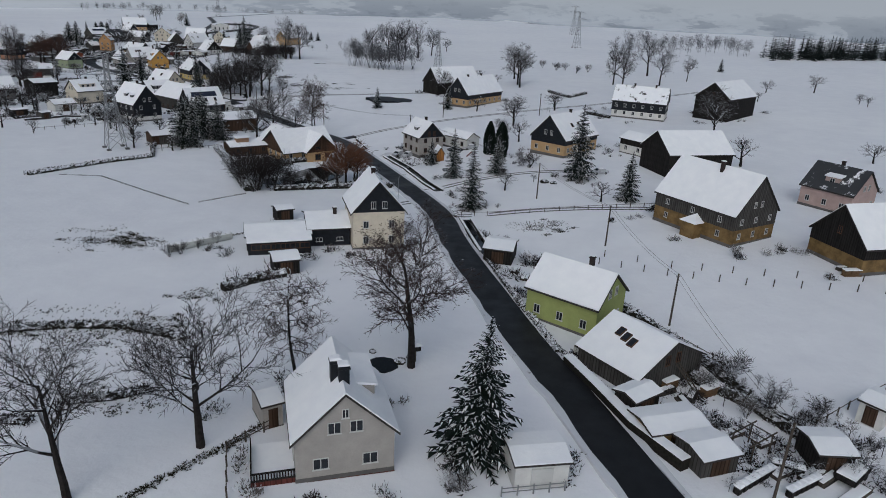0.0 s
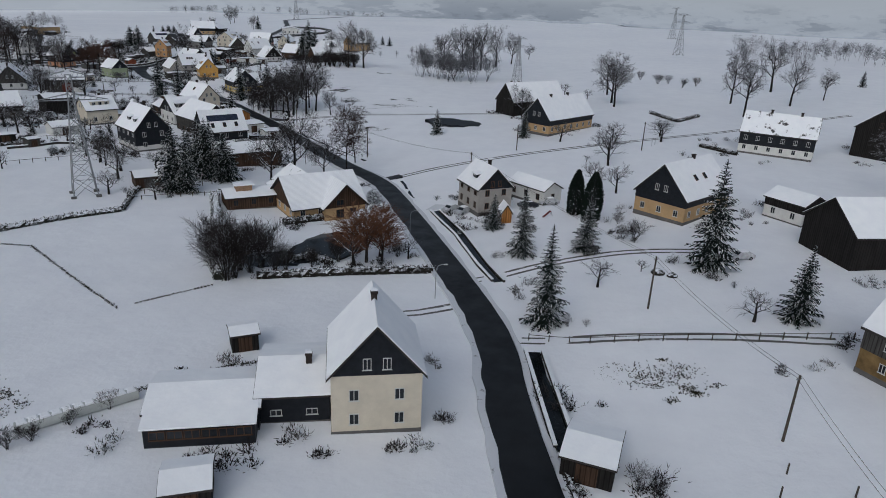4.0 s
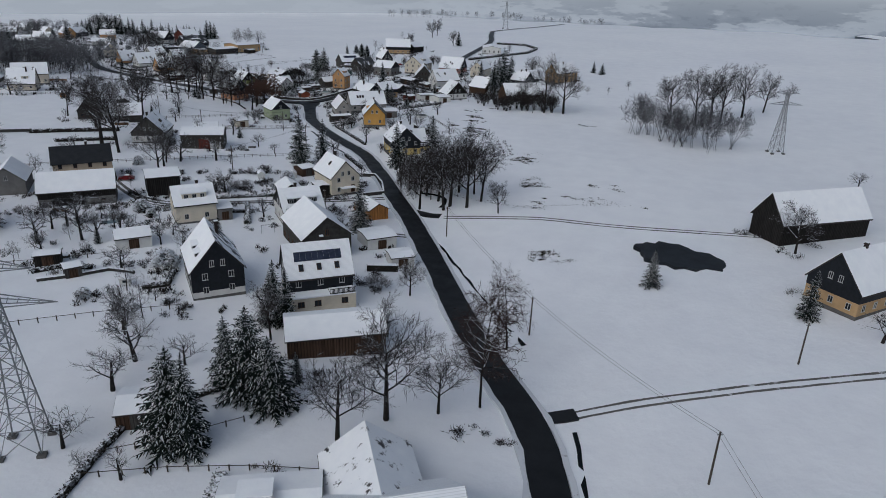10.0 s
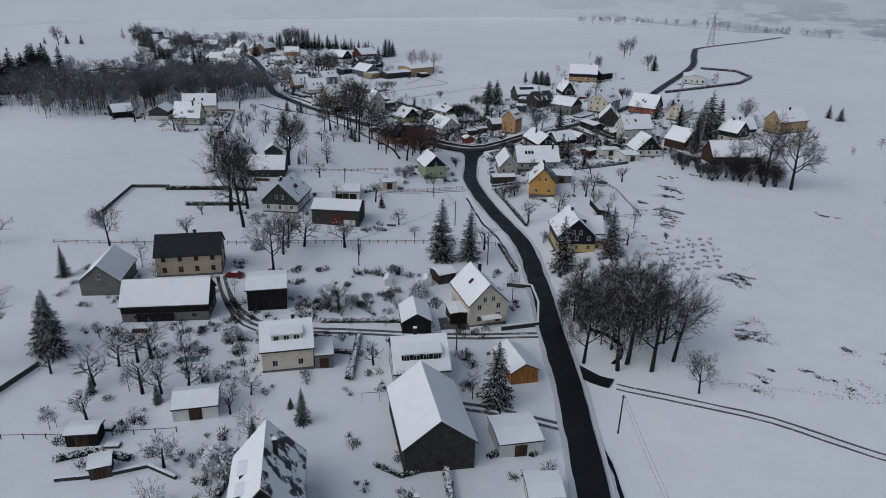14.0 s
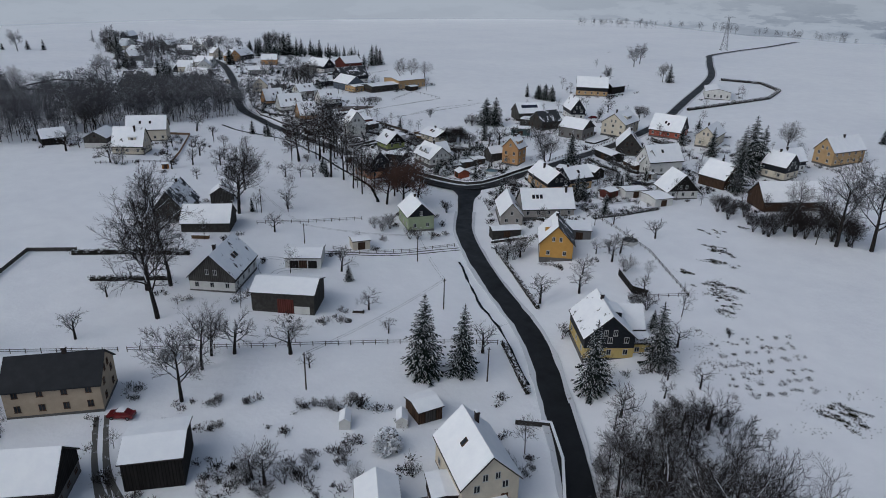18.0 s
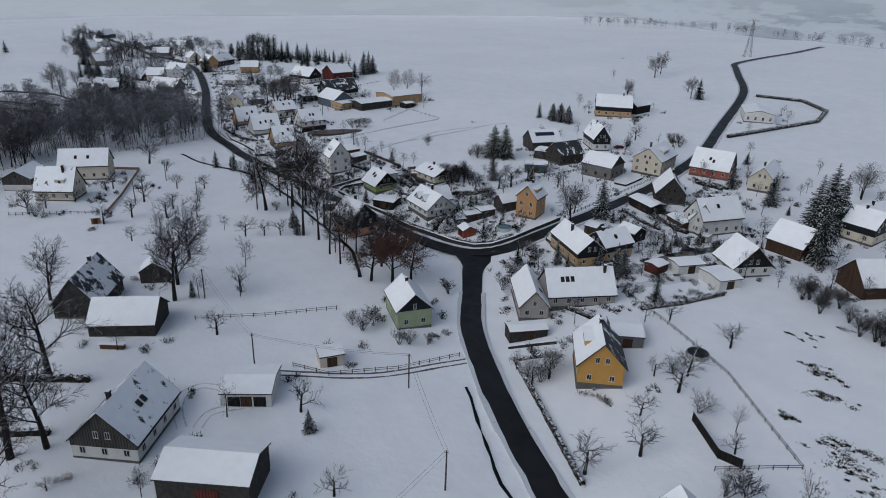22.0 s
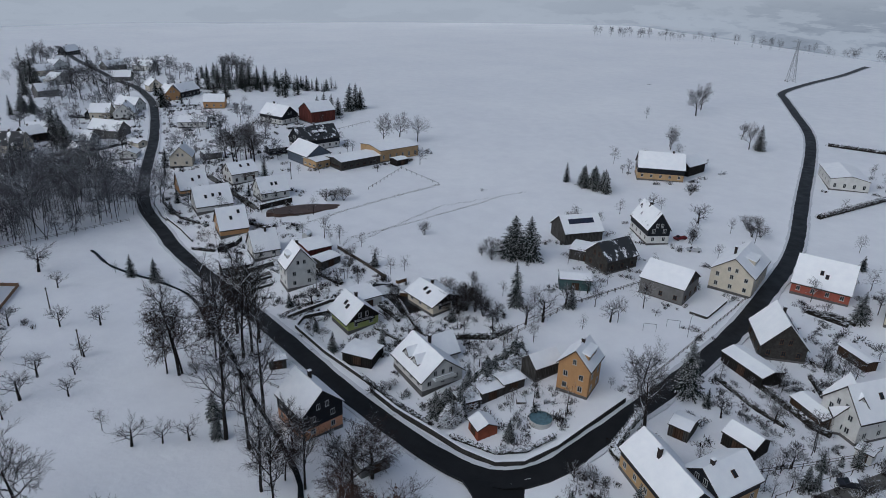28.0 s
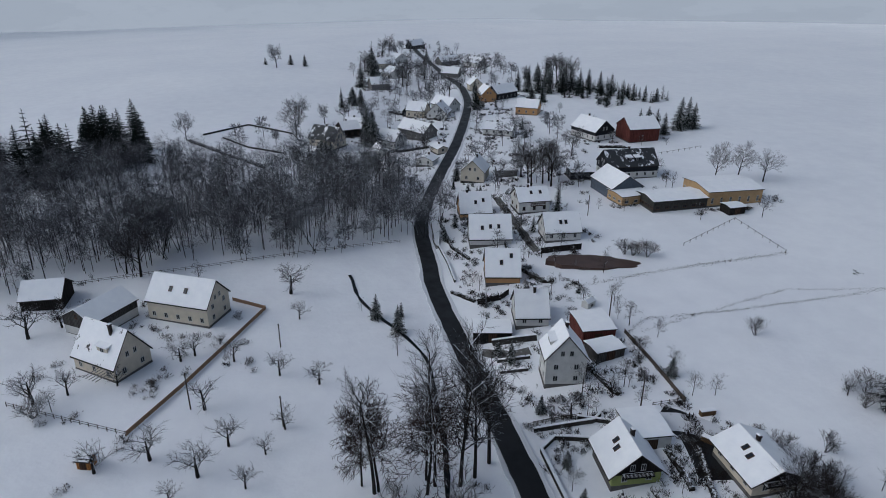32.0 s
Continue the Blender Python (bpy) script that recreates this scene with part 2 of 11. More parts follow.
M["mud"] = plain("brown_silty_water", (0.085, 0.055, 0.045), 0.3, 0.3, rough=0.35)
M["brick"] = plain("dark_chimney_brick", (0.045, 0.035, 0.032), 0.3, 3.0)
M["metal"] = plain("galvanised_steel", (0.30, 0.31, 0.32), 0.2, rough=0.5, metal=0.6)
M["postwood"] = plain("weathered_post", (0.085, 0.07, 0.058), 0.3, 4.0)
M["firewood"] = plain("split_firewood", (0.17, 0.105, 0.06), 0.4, 5.0)
M["palewood"] = plain("new_fence_wood", (0.30, 0.19, 0.12), 0.25, 3.0)
M["bark"] = snowy("bark_with_snow", (0.022, 0.019, 0.018), 0.2, 0.6, 1.2, 0.62)
M["twig"] = snowy("twigs_with_rime", (0.03, 0.026, 0.025), 0.45, 0.85, 0.9, 0.45)
M["twiglight"] = snowy("frosted_twigs", (0.10, 0.09, 0.085), 0.35, 0.75, 0.9, 0.55)
M["redtwig"] = snowy("russet_twigs", (0.115, 0.056, 0.034), 0.6, 0.95, 0.9, 0.18)
M["beechleaf"] = snowy("withered_beech_leaves", (0.10, 0.06, 0.048), 0.5, 0.9, 1.2, 0.25)
M["darktwig"] = snowy("dark_dense_twigs", (0.025, 0.021, 0.02), 0.5, 0.9, 0.9, 0.3)
M["alder"] = snowy("reddish_brown_twigs", (0.042, 0.029, 0.026), 0.5, 0.9, 0.9, 0.35)
# twigs of far woods: grey paled to imitate haze, with rime on top
M["grove"] = snowy("haze_paled_twigs_with_rime", (0.085, 0.085, 0.092), 0.4, 0.9, 0.35, 0.45)
M["needle"] = snowy("spruce_needles_with_snow", (0.009, 0.014, 0.012), 0.5, 0.9, 1.4, 0.30)
M["thuja"] = snowy("thuja_needles_with_snow", (0.010, 0.015, 0.012), 0.35, 0.7, 3.2, 0.24)
M["hedge"] = snowy("hedge_with_snow", (0.02, 0.018, 0.015), 0.35, 0.75, 1.7, 0.5)
M["snowhedge"] = snowy("hedge_under_snow", (0.024, 0.025, 0.02), 0.2, 0.6, 1.9, 0.58)
M["grass"] = plain("flattened_grass", (0.035, 0.032, 0.02), 0.4, 1.0)
M["carred"] = glassy("red_car_paint", (0.12, 0.008, 0.01), 0.3)
M["cardark"] = glassy("dark_car_paint", (0.02, 0.022, 0.03), 0.3)
M["carsilver"] = glassy("silver_car_paint", (0.42, 0.43, 0.45), 0.35)
M["rubber"] = plain("tyre_rubber", (0.02, 0.02, 0.02), 0.2)
M["poolblue"] = glassy("pool_cover", (0.10, 0.17, 0.20), 0.4)
M["brickred"] = plain("brick_red_cover", (0.3, 0.09, 0.05), 0.3)
M["bale"] = plain("white_bale_wrap", (0.52, 0.54, 0.52), 0.1, rough=0.4)


# ---- the ground ----
CA, SA = math.cos(radians(40)), math.sin(radians(40))
ROAD_S = (-200, 0, 116, 188, 288, 384, 455, 482, 587, 700, 1200)
ROAD_D = (20, 62, 93, 111, 114, 100, 88, 54, -31, -110, -300)


def ground(x, y):
    """Height of the valley: the road's floor, a bank to either side, rising fields, then the ridge. Takes numbers or arrays."""
    s, d = -x * SA + y * CA, x * CA + y * SA
    u = d - sum(np.interp(s + k * 12, ROAD_S, ROAD_D) for k in (-2, -1, 0, 1, 2)) / 5
    a = np.abs(u)
    z = np.where(s > 50, -3.5 - 0.002 * (s - 190) + 2.6 * np.exp(-((s - 50) / 90) ** 2), -0.62)
    bank = np.where(u > 0, 6.6, 3.4) * (1 - np.exp(-np.maximum(0, a - 3) / np.where(u > 0, 38.0, 42.0)))
    z = z + bank * (0.45 + 0.55 * np.clip((s - 60) / 110, 0, 1))
    east = 0.027 * (np.clip(a, 120, 740) - 120) - 0.1 * np.clip(a - 740, 0, 600)
    west = 0.02 * (np.clip(a, 120, 160) - 120) - 0.05 * np.clip(a - 160, 0, 600)
    return z + np.where(u > 0, east, west) - 0.03 * np.clip(s - 750, 0, 900)


def mesh_of(name, verts, faces, mat, smooth=False):
    me = bpy.data.meshes.new(name)
    me.from_pydata(verts, [], faces)
    me.materials.append(mat)
    if smooth:
        me.polygons.foreach_set("use_smooth", [True] * len(me.polygons))
    me.update()
    return me


def part(name, me, parent, label="", m=None):
    """Links a mesh as one object under a thing or a part."""
    ob = new(name, me)
    ob.parent = parent
    if m is not None:
        ob.matrix_basis = m
    if label:
        ob["label"] = label
    return ob


def thing(name, x, y, yaw, label, category, group="", z=None, kind=""):
    """An Empty at the thing's base, on the ground."""
    ob = new(name)
    ob.empty_display_size = 0.5
    ob.matrix_basis = pose(x, y, float(ground(x, y)) if z is None else z, 0, 0, yaw)
    return tagged(ob, label, category, group, kind)


def axis_of(lo, hi, step, reach):
    inner = list(np.arange(lo, hi + step, step))
    a, b, g = [], [], step
    while (a[-1] if a else lo) > lo - reach:
        g *= 1.14
        a.append((a[-1] if a else lo) - g)
    g = step
    while (b[-1] if b else inner[-1]) < hi + reach:
        g *= 1.14
        b.append((b[-1] if b else inner[-1]) + g)
    return np.array(a[::-1] + inner + b)


def build_ground():
    gx, gy = axis_of(-680, 180, 5.0, 2600), axis_of(0, 680, 5.0, 2600)
    X, Y = np.meshgrid(gx, gy)
    Z = ground(X, Y)
    nx, ny = len(gx), len(gy)
    verts = np.stack([X.ravel(), Y.ravel(), Z.ravel()], 1).tolist()
    faces = [(j * nx + i, j * nx + i + 1, (j + 1) * nx + i + 1, (j + 1) * nx + i) for j in range(ny - 1) for i in range(nx - 1)]
    tagged(new("ground", mesh_of("ground", verts, faces, M["field"], True)), "snow-covered meadows and gardens of a gentle valley", "ground", kind="structure")


build_ground()


def backdrop():
    """A glowing ring behind the ridge, with far hills and mist painted into its colour."""
    m, n, l, b = nodes_of("painted_misty_glow")
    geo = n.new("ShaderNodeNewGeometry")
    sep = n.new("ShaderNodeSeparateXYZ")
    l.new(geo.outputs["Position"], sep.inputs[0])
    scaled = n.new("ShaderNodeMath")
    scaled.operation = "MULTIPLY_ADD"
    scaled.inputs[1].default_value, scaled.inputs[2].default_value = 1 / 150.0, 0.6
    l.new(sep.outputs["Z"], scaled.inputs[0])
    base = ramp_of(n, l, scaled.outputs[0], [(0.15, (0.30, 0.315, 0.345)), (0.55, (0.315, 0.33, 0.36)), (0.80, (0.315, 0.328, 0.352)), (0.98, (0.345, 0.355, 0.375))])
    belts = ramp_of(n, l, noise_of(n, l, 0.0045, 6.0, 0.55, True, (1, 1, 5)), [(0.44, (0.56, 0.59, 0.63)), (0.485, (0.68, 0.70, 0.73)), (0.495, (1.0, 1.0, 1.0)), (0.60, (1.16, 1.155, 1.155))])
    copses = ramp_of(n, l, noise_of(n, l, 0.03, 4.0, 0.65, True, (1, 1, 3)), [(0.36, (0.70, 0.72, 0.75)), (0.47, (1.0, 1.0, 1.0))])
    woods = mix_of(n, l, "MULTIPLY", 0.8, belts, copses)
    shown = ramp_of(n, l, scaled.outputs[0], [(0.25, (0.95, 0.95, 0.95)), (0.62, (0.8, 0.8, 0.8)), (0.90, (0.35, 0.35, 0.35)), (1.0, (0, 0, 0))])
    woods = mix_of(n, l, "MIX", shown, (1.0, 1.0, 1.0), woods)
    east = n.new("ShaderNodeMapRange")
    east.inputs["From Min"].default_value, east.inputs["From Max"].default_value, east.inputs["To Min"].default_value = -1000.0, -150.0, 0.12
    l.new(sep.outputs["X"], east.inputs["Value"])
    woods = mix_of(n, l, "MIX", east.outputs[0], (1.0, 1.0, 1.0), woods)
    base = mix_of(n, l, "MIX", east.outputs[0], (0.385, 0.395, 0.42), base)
    # the haze is emitted as colour here, no lamp lights the ring
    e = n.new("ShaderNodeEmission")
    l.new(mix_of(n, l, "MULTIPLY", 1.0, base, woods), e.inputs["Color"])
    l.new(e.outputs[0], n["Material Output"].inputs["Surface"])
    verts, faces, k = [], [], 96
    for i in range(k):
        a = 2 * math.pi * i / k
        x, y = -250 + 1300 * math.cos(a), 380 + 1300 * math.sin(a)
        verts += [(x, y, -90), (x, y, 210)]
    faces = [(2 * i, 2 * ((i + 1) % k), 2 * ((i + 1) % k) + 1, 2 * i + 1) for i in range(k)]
    tagged(new("backdrop", mesh_of("backdrop", verts, faces, m, True)), "self-lit painted backdrop of hazy grey wooded hills under low cloud", "backdrop", kind="structure")


backdrop()


# ---- roads ----
def smooth_line(pts, step=3.0):
    """A flowing line through plan points (Catmull-Rom)."""
    P = [Vector((*p, 0)) for p in pts]
    P = [P[0] * 2 - P[1]] + P + [P[-1] * 2 - P[-2]]
    out = []
    for i in range(1, len(P) - 2):
        n = max(2, int((P[i + 1] - P[i]).length / step))
        for k in range(n):
            t = k / n
            out.append(0.5 * ((2 * P[i]) + (P[i + 1] - P[i - 1]) * t + (2 * P[i - 1] - 5 * P[i] + 4 * P[i + 1] - P[i + 2]) * t * t + (3 * P[i] - P[i - 1] - 3 * P[i + 1] + P[i + 2]) * t ** 3))
    return out + [P[-2]]


def ribbon(pts, left, right, lift, step=3.0, wobble=0.0, seed=1, flat=False):
    """Verts and faces of a strip that follows the ground, with a thickness of its own."""
    line = smooth_line(pts, step)
    rnd = random.Random(seed)
    verts, faces = [], []
    for i, p in enumerate(line):
        t = (line[min(i + 1, len(line) - 1)] - line[max(i - 1, 0)]).normalized()
        nrm = Vector((t.y, -t.x, 0))
        a, b = p - nrm * (left + rnd.uniform(-1, 1) * wobble), p + nrm * (right + rnd.uniform(-1, 1) * wobble)
        za, zb = float(ground(a.x, a.y)) + lift, float(ground(b.x, b.y)) + lift
        if flat:
            za = zb = max(za, zb, float(ground(p.x, p.y)) + lift)
        verts += [(a.x, a.y, za - 0.6), (a.x, a.y, za), (b.x, b.y, zb), (b.x, b.y, zb - 0.6)]
        if i:
            k = 4 * i
            faces += [(k - 4 + j, k - 3 + j, k + 1 + j, k + j) for j in range(3)]
    faces += [(0, 3, 2, 1), (len(verts) - 4, len(verts) - 3, len(verts) - 2, len(verts) - 1)]
    return verts, faces


def strip(name, pts, left, right, lift, mat, label, category, wobble=0.0, kind="structure", step=3.0, seed=1, flat=False):
    v, f = ribbon(pts, left, right, lift, step, wobble, seed, flat)
    return tagged(new(name, mesh_of(name, v, f, mat)), label, category, kind=kind)


MAIN = [(31, 8), (25, 30), (18.9, 49.8), (14.9, 63.5), (10.8, 76.3), (2.6, 109.6), (-0.8, 128.9), (-5.8, 143.7), (-15.3, 166.8), (-23.5, 185.7), (-34.2, 208), (-47.7, 223.2), (-60.3, 238.6), (-77.7, 260.9), (-92, 278.6), (-106.4, 295.1), (-120.3, 311.4), (-140.4, 332.7), (-164.5, 349.5), (-179.8, 361.4), (-192.7, 373.1), (-203.1, 386.6), (-210.3, 395.3), (-215.8, 402.8)]
VILLAGE = [(-990, 628), (-850, 591.8), (-752.2, 572.4), (-653.3, 551.1), (-605.2, 536.6), (-554.3, 516.7), (-485.8, 481.7), (-432.5, 450), (-399.6, 432.6), (-369.4, 424.1), (-350, 419.2), (-295.1, 411.2), (-264.5, 406.4), (-247.7, 404.2), (-232.1, 403.0), (-222.4, 403.2), (-215.8, 405.6), (-211.3, 411), (-209, 418.5), (-206.6, 432), (-204, 449.5), (-201.9, 476), (-202.3, 505), (-204.9, 540), (-215, 588), (-237, 687.2), (-261.9, 752.3), (-278, 795), (-288.8, 828.9), (-287, 889.9), (-280.2, 961.5), (-278, 1050)]
for line, half, lab, sd in ((MAIN, 2.5, "narrow wet black asphalt lane", 1), (VILLAGE, 2.3, "wet black asphalt village road", 2)):
    strip("road", line, half, half, 0.32 if sd == 2 else 0.305, M["asphalt"], lab, "road", 0.06, flat=True)
    for side in (-1, 1):
        a, b = -half + 0.05, half + 0.85
        edge = line[:-2] if sd == 1 else (line[:15] if side > 0 else line)
        strip("verge", edge, b if side < 0 else a, a if side < 0 else b, 0.36, M["slush"], "grey ploughed snow verge beside the road", "verge", 0.22, seed=sd * 10 + side)
strip("verge", VILLAGE[18:], -2.25, 3.15, 0.36, M["slush"], "grey ploughed snow verge beside the road", "verge", 0.22, seed=31)


def bell_mouth():
    """The lane's mouth, flaring in smooth curves into the village road."""
    a, b = Vector((-203.1, 386.6)), Vector((-216.6, 404.2))
    t = (b - a).normalized()
    n = Vector((t.y, -t.x))
    V, F = [], []
    for i in range(15):
        f = i / 14
        c = a.lerp(b, f)
        e = max(0.0, f - 0.3) / 0.7
        z = max(float(ground(*(c + n * o))) for o in (-2.45, 0.0, 2.45)) + 0.312
        for o in (-(2.45 + 3.6 * e ** 3.2), 2.45 + 7.5 * e ** 3.2):
            p = c + n * o
            V += [(p.x, p.y, z - 0.5), (p.x, p.y, z)]
        if i:
            k = 4 * i
            F += [(k - 3, k - 1, k + 3, k + 1), (k - 4, k - 3, k + 1, k), (k - 2, k + 2, k + 3, k - 1)]
    tagged(new("road", mesh_of("road", V, F, M["asphalt"])), "widening wet asphalt mouth of the lane", "road", kind="structure")


bell_mouth()


def wheel_tracks(pts, label, mat="track", gauge=1.5, width=0.42):
    for side in (-1, 1):
        o = side * gauge / 2
        strip("wheel_track", pts, width / 2 - o, width / 2 + o, 0.05, M[mat], label, "track", 0.08, seed=5 + side)


# ---- buildings ----
FOOT = []


def box_vf(x0, x1, y0, y1, z0, z1):
    v = [(x0, y0, z0), (x1, y0, z0), (x1, y1, z0), (x0, y1, z0), (x0, y0, z1), (x1, y0, z1), (x1, y1, z1), (x0, y1, z1)]
    return v, [(0, 3, 2, 1), (4, 5, 6, 7), (0, 1, 5, 4), (1, 2, 6, 5), (2, 3, 7, 6), (3, 0, 4, 7)]


def join_vf(*items):
    V, F = [], []
    for v, f in items:
        k = len(V)
        V += v
        F += [tuple(i + k for i in q) for q in f]
    return V, F


def prism_vf(w, y0, y1, z0, he, hr):
    h = w / 2
    ring = lambda y: [(-h, y, z0), (h, y, z0), (h, y, he), (0, y, hr), (-h, y, he)]
    return ring(y0) + ring(y1), [(0, 1, 2, 3, 4), (9, 8, 7, 6, 5), (0, 5, 6, 1), (1, 6, 7, 2), (2, 7, 8, 3), (3, 8, 9, 4), (4, 9, 5, 0)]


def slab_vf(side, w, d, he, hr, over, gable, lo, hi, inset=0.0):
    """One slope of a gable roof, as a slab between lo and hi above the slope's plane."""
    k = (hr - he) / (w / 2)
    xe, ye = w / 2 + over - inset, d / 2 + gable - inset
    ze = hr - k * xe
    c = math.sqrt(1 + k * k)
    v = [(side * x, y, z + o * c) for o in (lo, hi) for x, y, z in ((0, -ye, hr), (xe, -ye, ze), (xe, ye, ze), (0, ye, hr))]
    f = [(0, 3, 2, 1), (4, 5, 6, 7), (0, 1, 5, 4), (1, 2, 6, 5), (2, 3, 7, 6), (3, 0, 4, 7)]
    return v, f if side > 0 else [q[::-1] for q in f]


SHARED = {}


def shared(key, maker):
    if key not in SHARED:
        SHARED[key] = maker()
    return SHARED[key]


def lattice_vf(xs, zs, solid, y0, y1):
    """A flat lattice cut from one piece: cells (i, k) of the grid xs by zs that are solid, between depths y0 and y1."""
    V, F, key = [], [], {}

    def at(i, k, d):
        if (i, k, d) not in key:
            key[i, k, d] = len(V)
            V.append((xs[i], (y0, y1)[d], zs[k]))
        return key[i, k, d]

    cells = {(i, k) for i in range(len(xs) - 1) for k in range(len(zs) - 1) if solid(i, k)}
    for i, k in cells:
        F.append((at(i, k, 0), at(i + 1, k, 0), at(i + 1, k + 1, 0), at(i, k + 1, 0)))
        for (di, dk), (p, q) in (((-1, 0), ((i, k + 1), (i, k))), ((1, 0), ((i + 1, k), (i + 1, k + 1))), ((0, -1), ((i, k), (i + 1, k))), ((0, 1), ((i + 1, k + 1), (i, k + 1)))):
            if (i + di, k + dk) not in cells:
                F.append((at(*p, 0), at(*p, 1), at(*q, 1), at(*q, 0)))
    return V, F


def window_mesh(w, h, mat):
    def make():
        t = 0.065
        xs = [-w / 2 - 0.08, -w / 2, -w / 2 + t, -0.035, 0.035, w / 2 - t, w / 2, w / 2 + 0.08]
        zs = [-0.07, 0, t, h - t, h]
        return mesh_of("window_frame", *lattice_vf(xs, zs, lambda i, k: k == 0 or (0 < i < 6 and (k in (1, 3) or i in (1, 3, 5))), -0.08, 0.02), M[mat])
    return shared(("win", w, h, mat), make)


def pane_mesh(w, h):
    return shared(("pane", w, h), lambda: mesh_of("pane", *box_vf(-w / 2 + 0.05, w / 2 - 0.05, -0.035, 0.02, 0.05, h - 0.05), M["glass"]))


def add_window(root, m, w, h, mat):
    win = part("window", window_mesh(w, h, mat), root, "", m)
    part("pane", pane_mesh(w, h), win)
    return win


def face_pose(face, u, off, z):
    """A pose on one of the four walls: u runs along the wall, off is the wall's distance from the middle."""
    return {"front": pose(u, -off, z), "back": pose(-u, off, z, 0, 0, 180), "right": pose(off, u, z, 0, 0, 90), "left": pose(-off, -u, z, 0, 0, -90)}[face]


def stack_vf(x, y, rings):
    """A square stack from rings of (half width, z)."""
    V = [(x + sx * s, y + sy * s, z) for s, z in rings for sx, sy in ((-1, -1), (1, -1), (1, 1), (-1, 1))]
    F = [(4 * r + i, 4 * r + (i + 1) % 4, 4 * r + 4 + (i + 1) % 4, 4 * r + 4 + i) for r in range(len(rings) - 1) for i in range(4)]
    return V, F + [(3, 2, 1, 0), tuple(range(len(V) - 4, len(V)))]


def chimney(root, x, y, z0, z1, mat="brick", size=0.6):
    s = size / 2
    c = part("chimney", mesh_of("chimney", *stack_vf(x, y, [(s, z0), (s, z1 - 0.28), (s + 0.08, z1 - 0.22), (s + 0.08, z1 - 0.08), (s - 0.04, z1)]), M[mat]), root)
    part("cap", mesh_of("cap", *stack_vf(x, y, [(s + 0.06, z1 + 0.10), (s + 0.08, z1 + 0.18), (s - 0.1, z1 + 0.28)]), M["snow"]), c, "cap of snow")


def skylights(root, side, w, he, hr, spots):
    """Roof windows that lie in one slope; spots are (y along the ridge, share of the way from ridge to eave)."""
    k = math.atan2(hr - he, w / 2)
    for y, f in spots:
        x, z = side * w / 2 * f, hr - (hr - he) * f
        m = Matrix.Translation((x, y, z)) @ Matrix.Rotation(side * k, 4, "Y") @ Matrix.Translation((0, 0, 0.42))
        me = shared("skylight", lambda: mesh_of("skylight", *box_vf(-0.65, 0.65, -0.42, 0.42, -0.16, 0.04), M["brownframe"]))
        s = part("skylight", me, root, "", m)
        part("pane", shared("skypane", lambda: mesh_of("pane", *box_vf(-0.55, 0.55, -0.33, 0.33, 0.0, 0.06), M["glass"])), s)


def dormer(root, side, y, w, he, hr, dw, dh, roof="snow", wall="slate"):
    """A shed dormer that stands in one slope."""
    k = (hr - he) / (w / 2)
    x0 = w / 2 * 0.72
    z0 = hr - k * x0
    x1 = max(0.2, x0 - dh / max(0.2, k - 0.18))
    zt = z0 + dh
    v = [(side * a, y + b, c) for b in (-dw / 2, dw / 2) for a, c in ((x0, z0 - 0.3), (x0, zt), (x1, zt + 0.18 * (x0 - x1)), (x1, hr - k * x1 - 0.3))]
    f = [(0, 1, 2, 3), (7, 6, 5, 4), (0, 4, 5, 1), (1, 5, 6, 2), (2, 6, 7, 3), (3, 7, 4, 0)]
    dm = part("dormer", mesh_of("dormer", v, f, M[wall]), root)
    e = 0.25
    rv = [(side * a, y + b, c + o) for o in (0.02, 0.26) for a, b, c in ((x0 + e, -dw / 2 - e, zt - 0.05), (x0 + e, dw / 2 + e, zt - 0.05), (x1 - 0.3, dw / 2 + e, zt + 0.18 * (x0 - x1) + 0.05), (x1 - 0.3, -dw / 2 - e, zt + 0.18 * (x0 - x1) + 0.05))]
    part("dormer_roof", mesh_of("dormer_roof", rv, [(0, 3, 2, 1), (4, 5, 6, 7), (0, 1, 5, 4), (1, 2, 6, 5), (2, 3, 7, 6), (3, 0, 4, 7)], M[roof]), dm)
    n = max(1, int(dw / 1.6))
    for i in range(n):
        u = (i + 0.5) * dw / n - dw / 2
        add_window(dm, face_pose("right" if side > 0 else "left", (y + u) if side > 0 else -(y + u), x0 + 0.01, z0 + 0.1), 1.0, max(0.5, dh - 0.35), "frame")


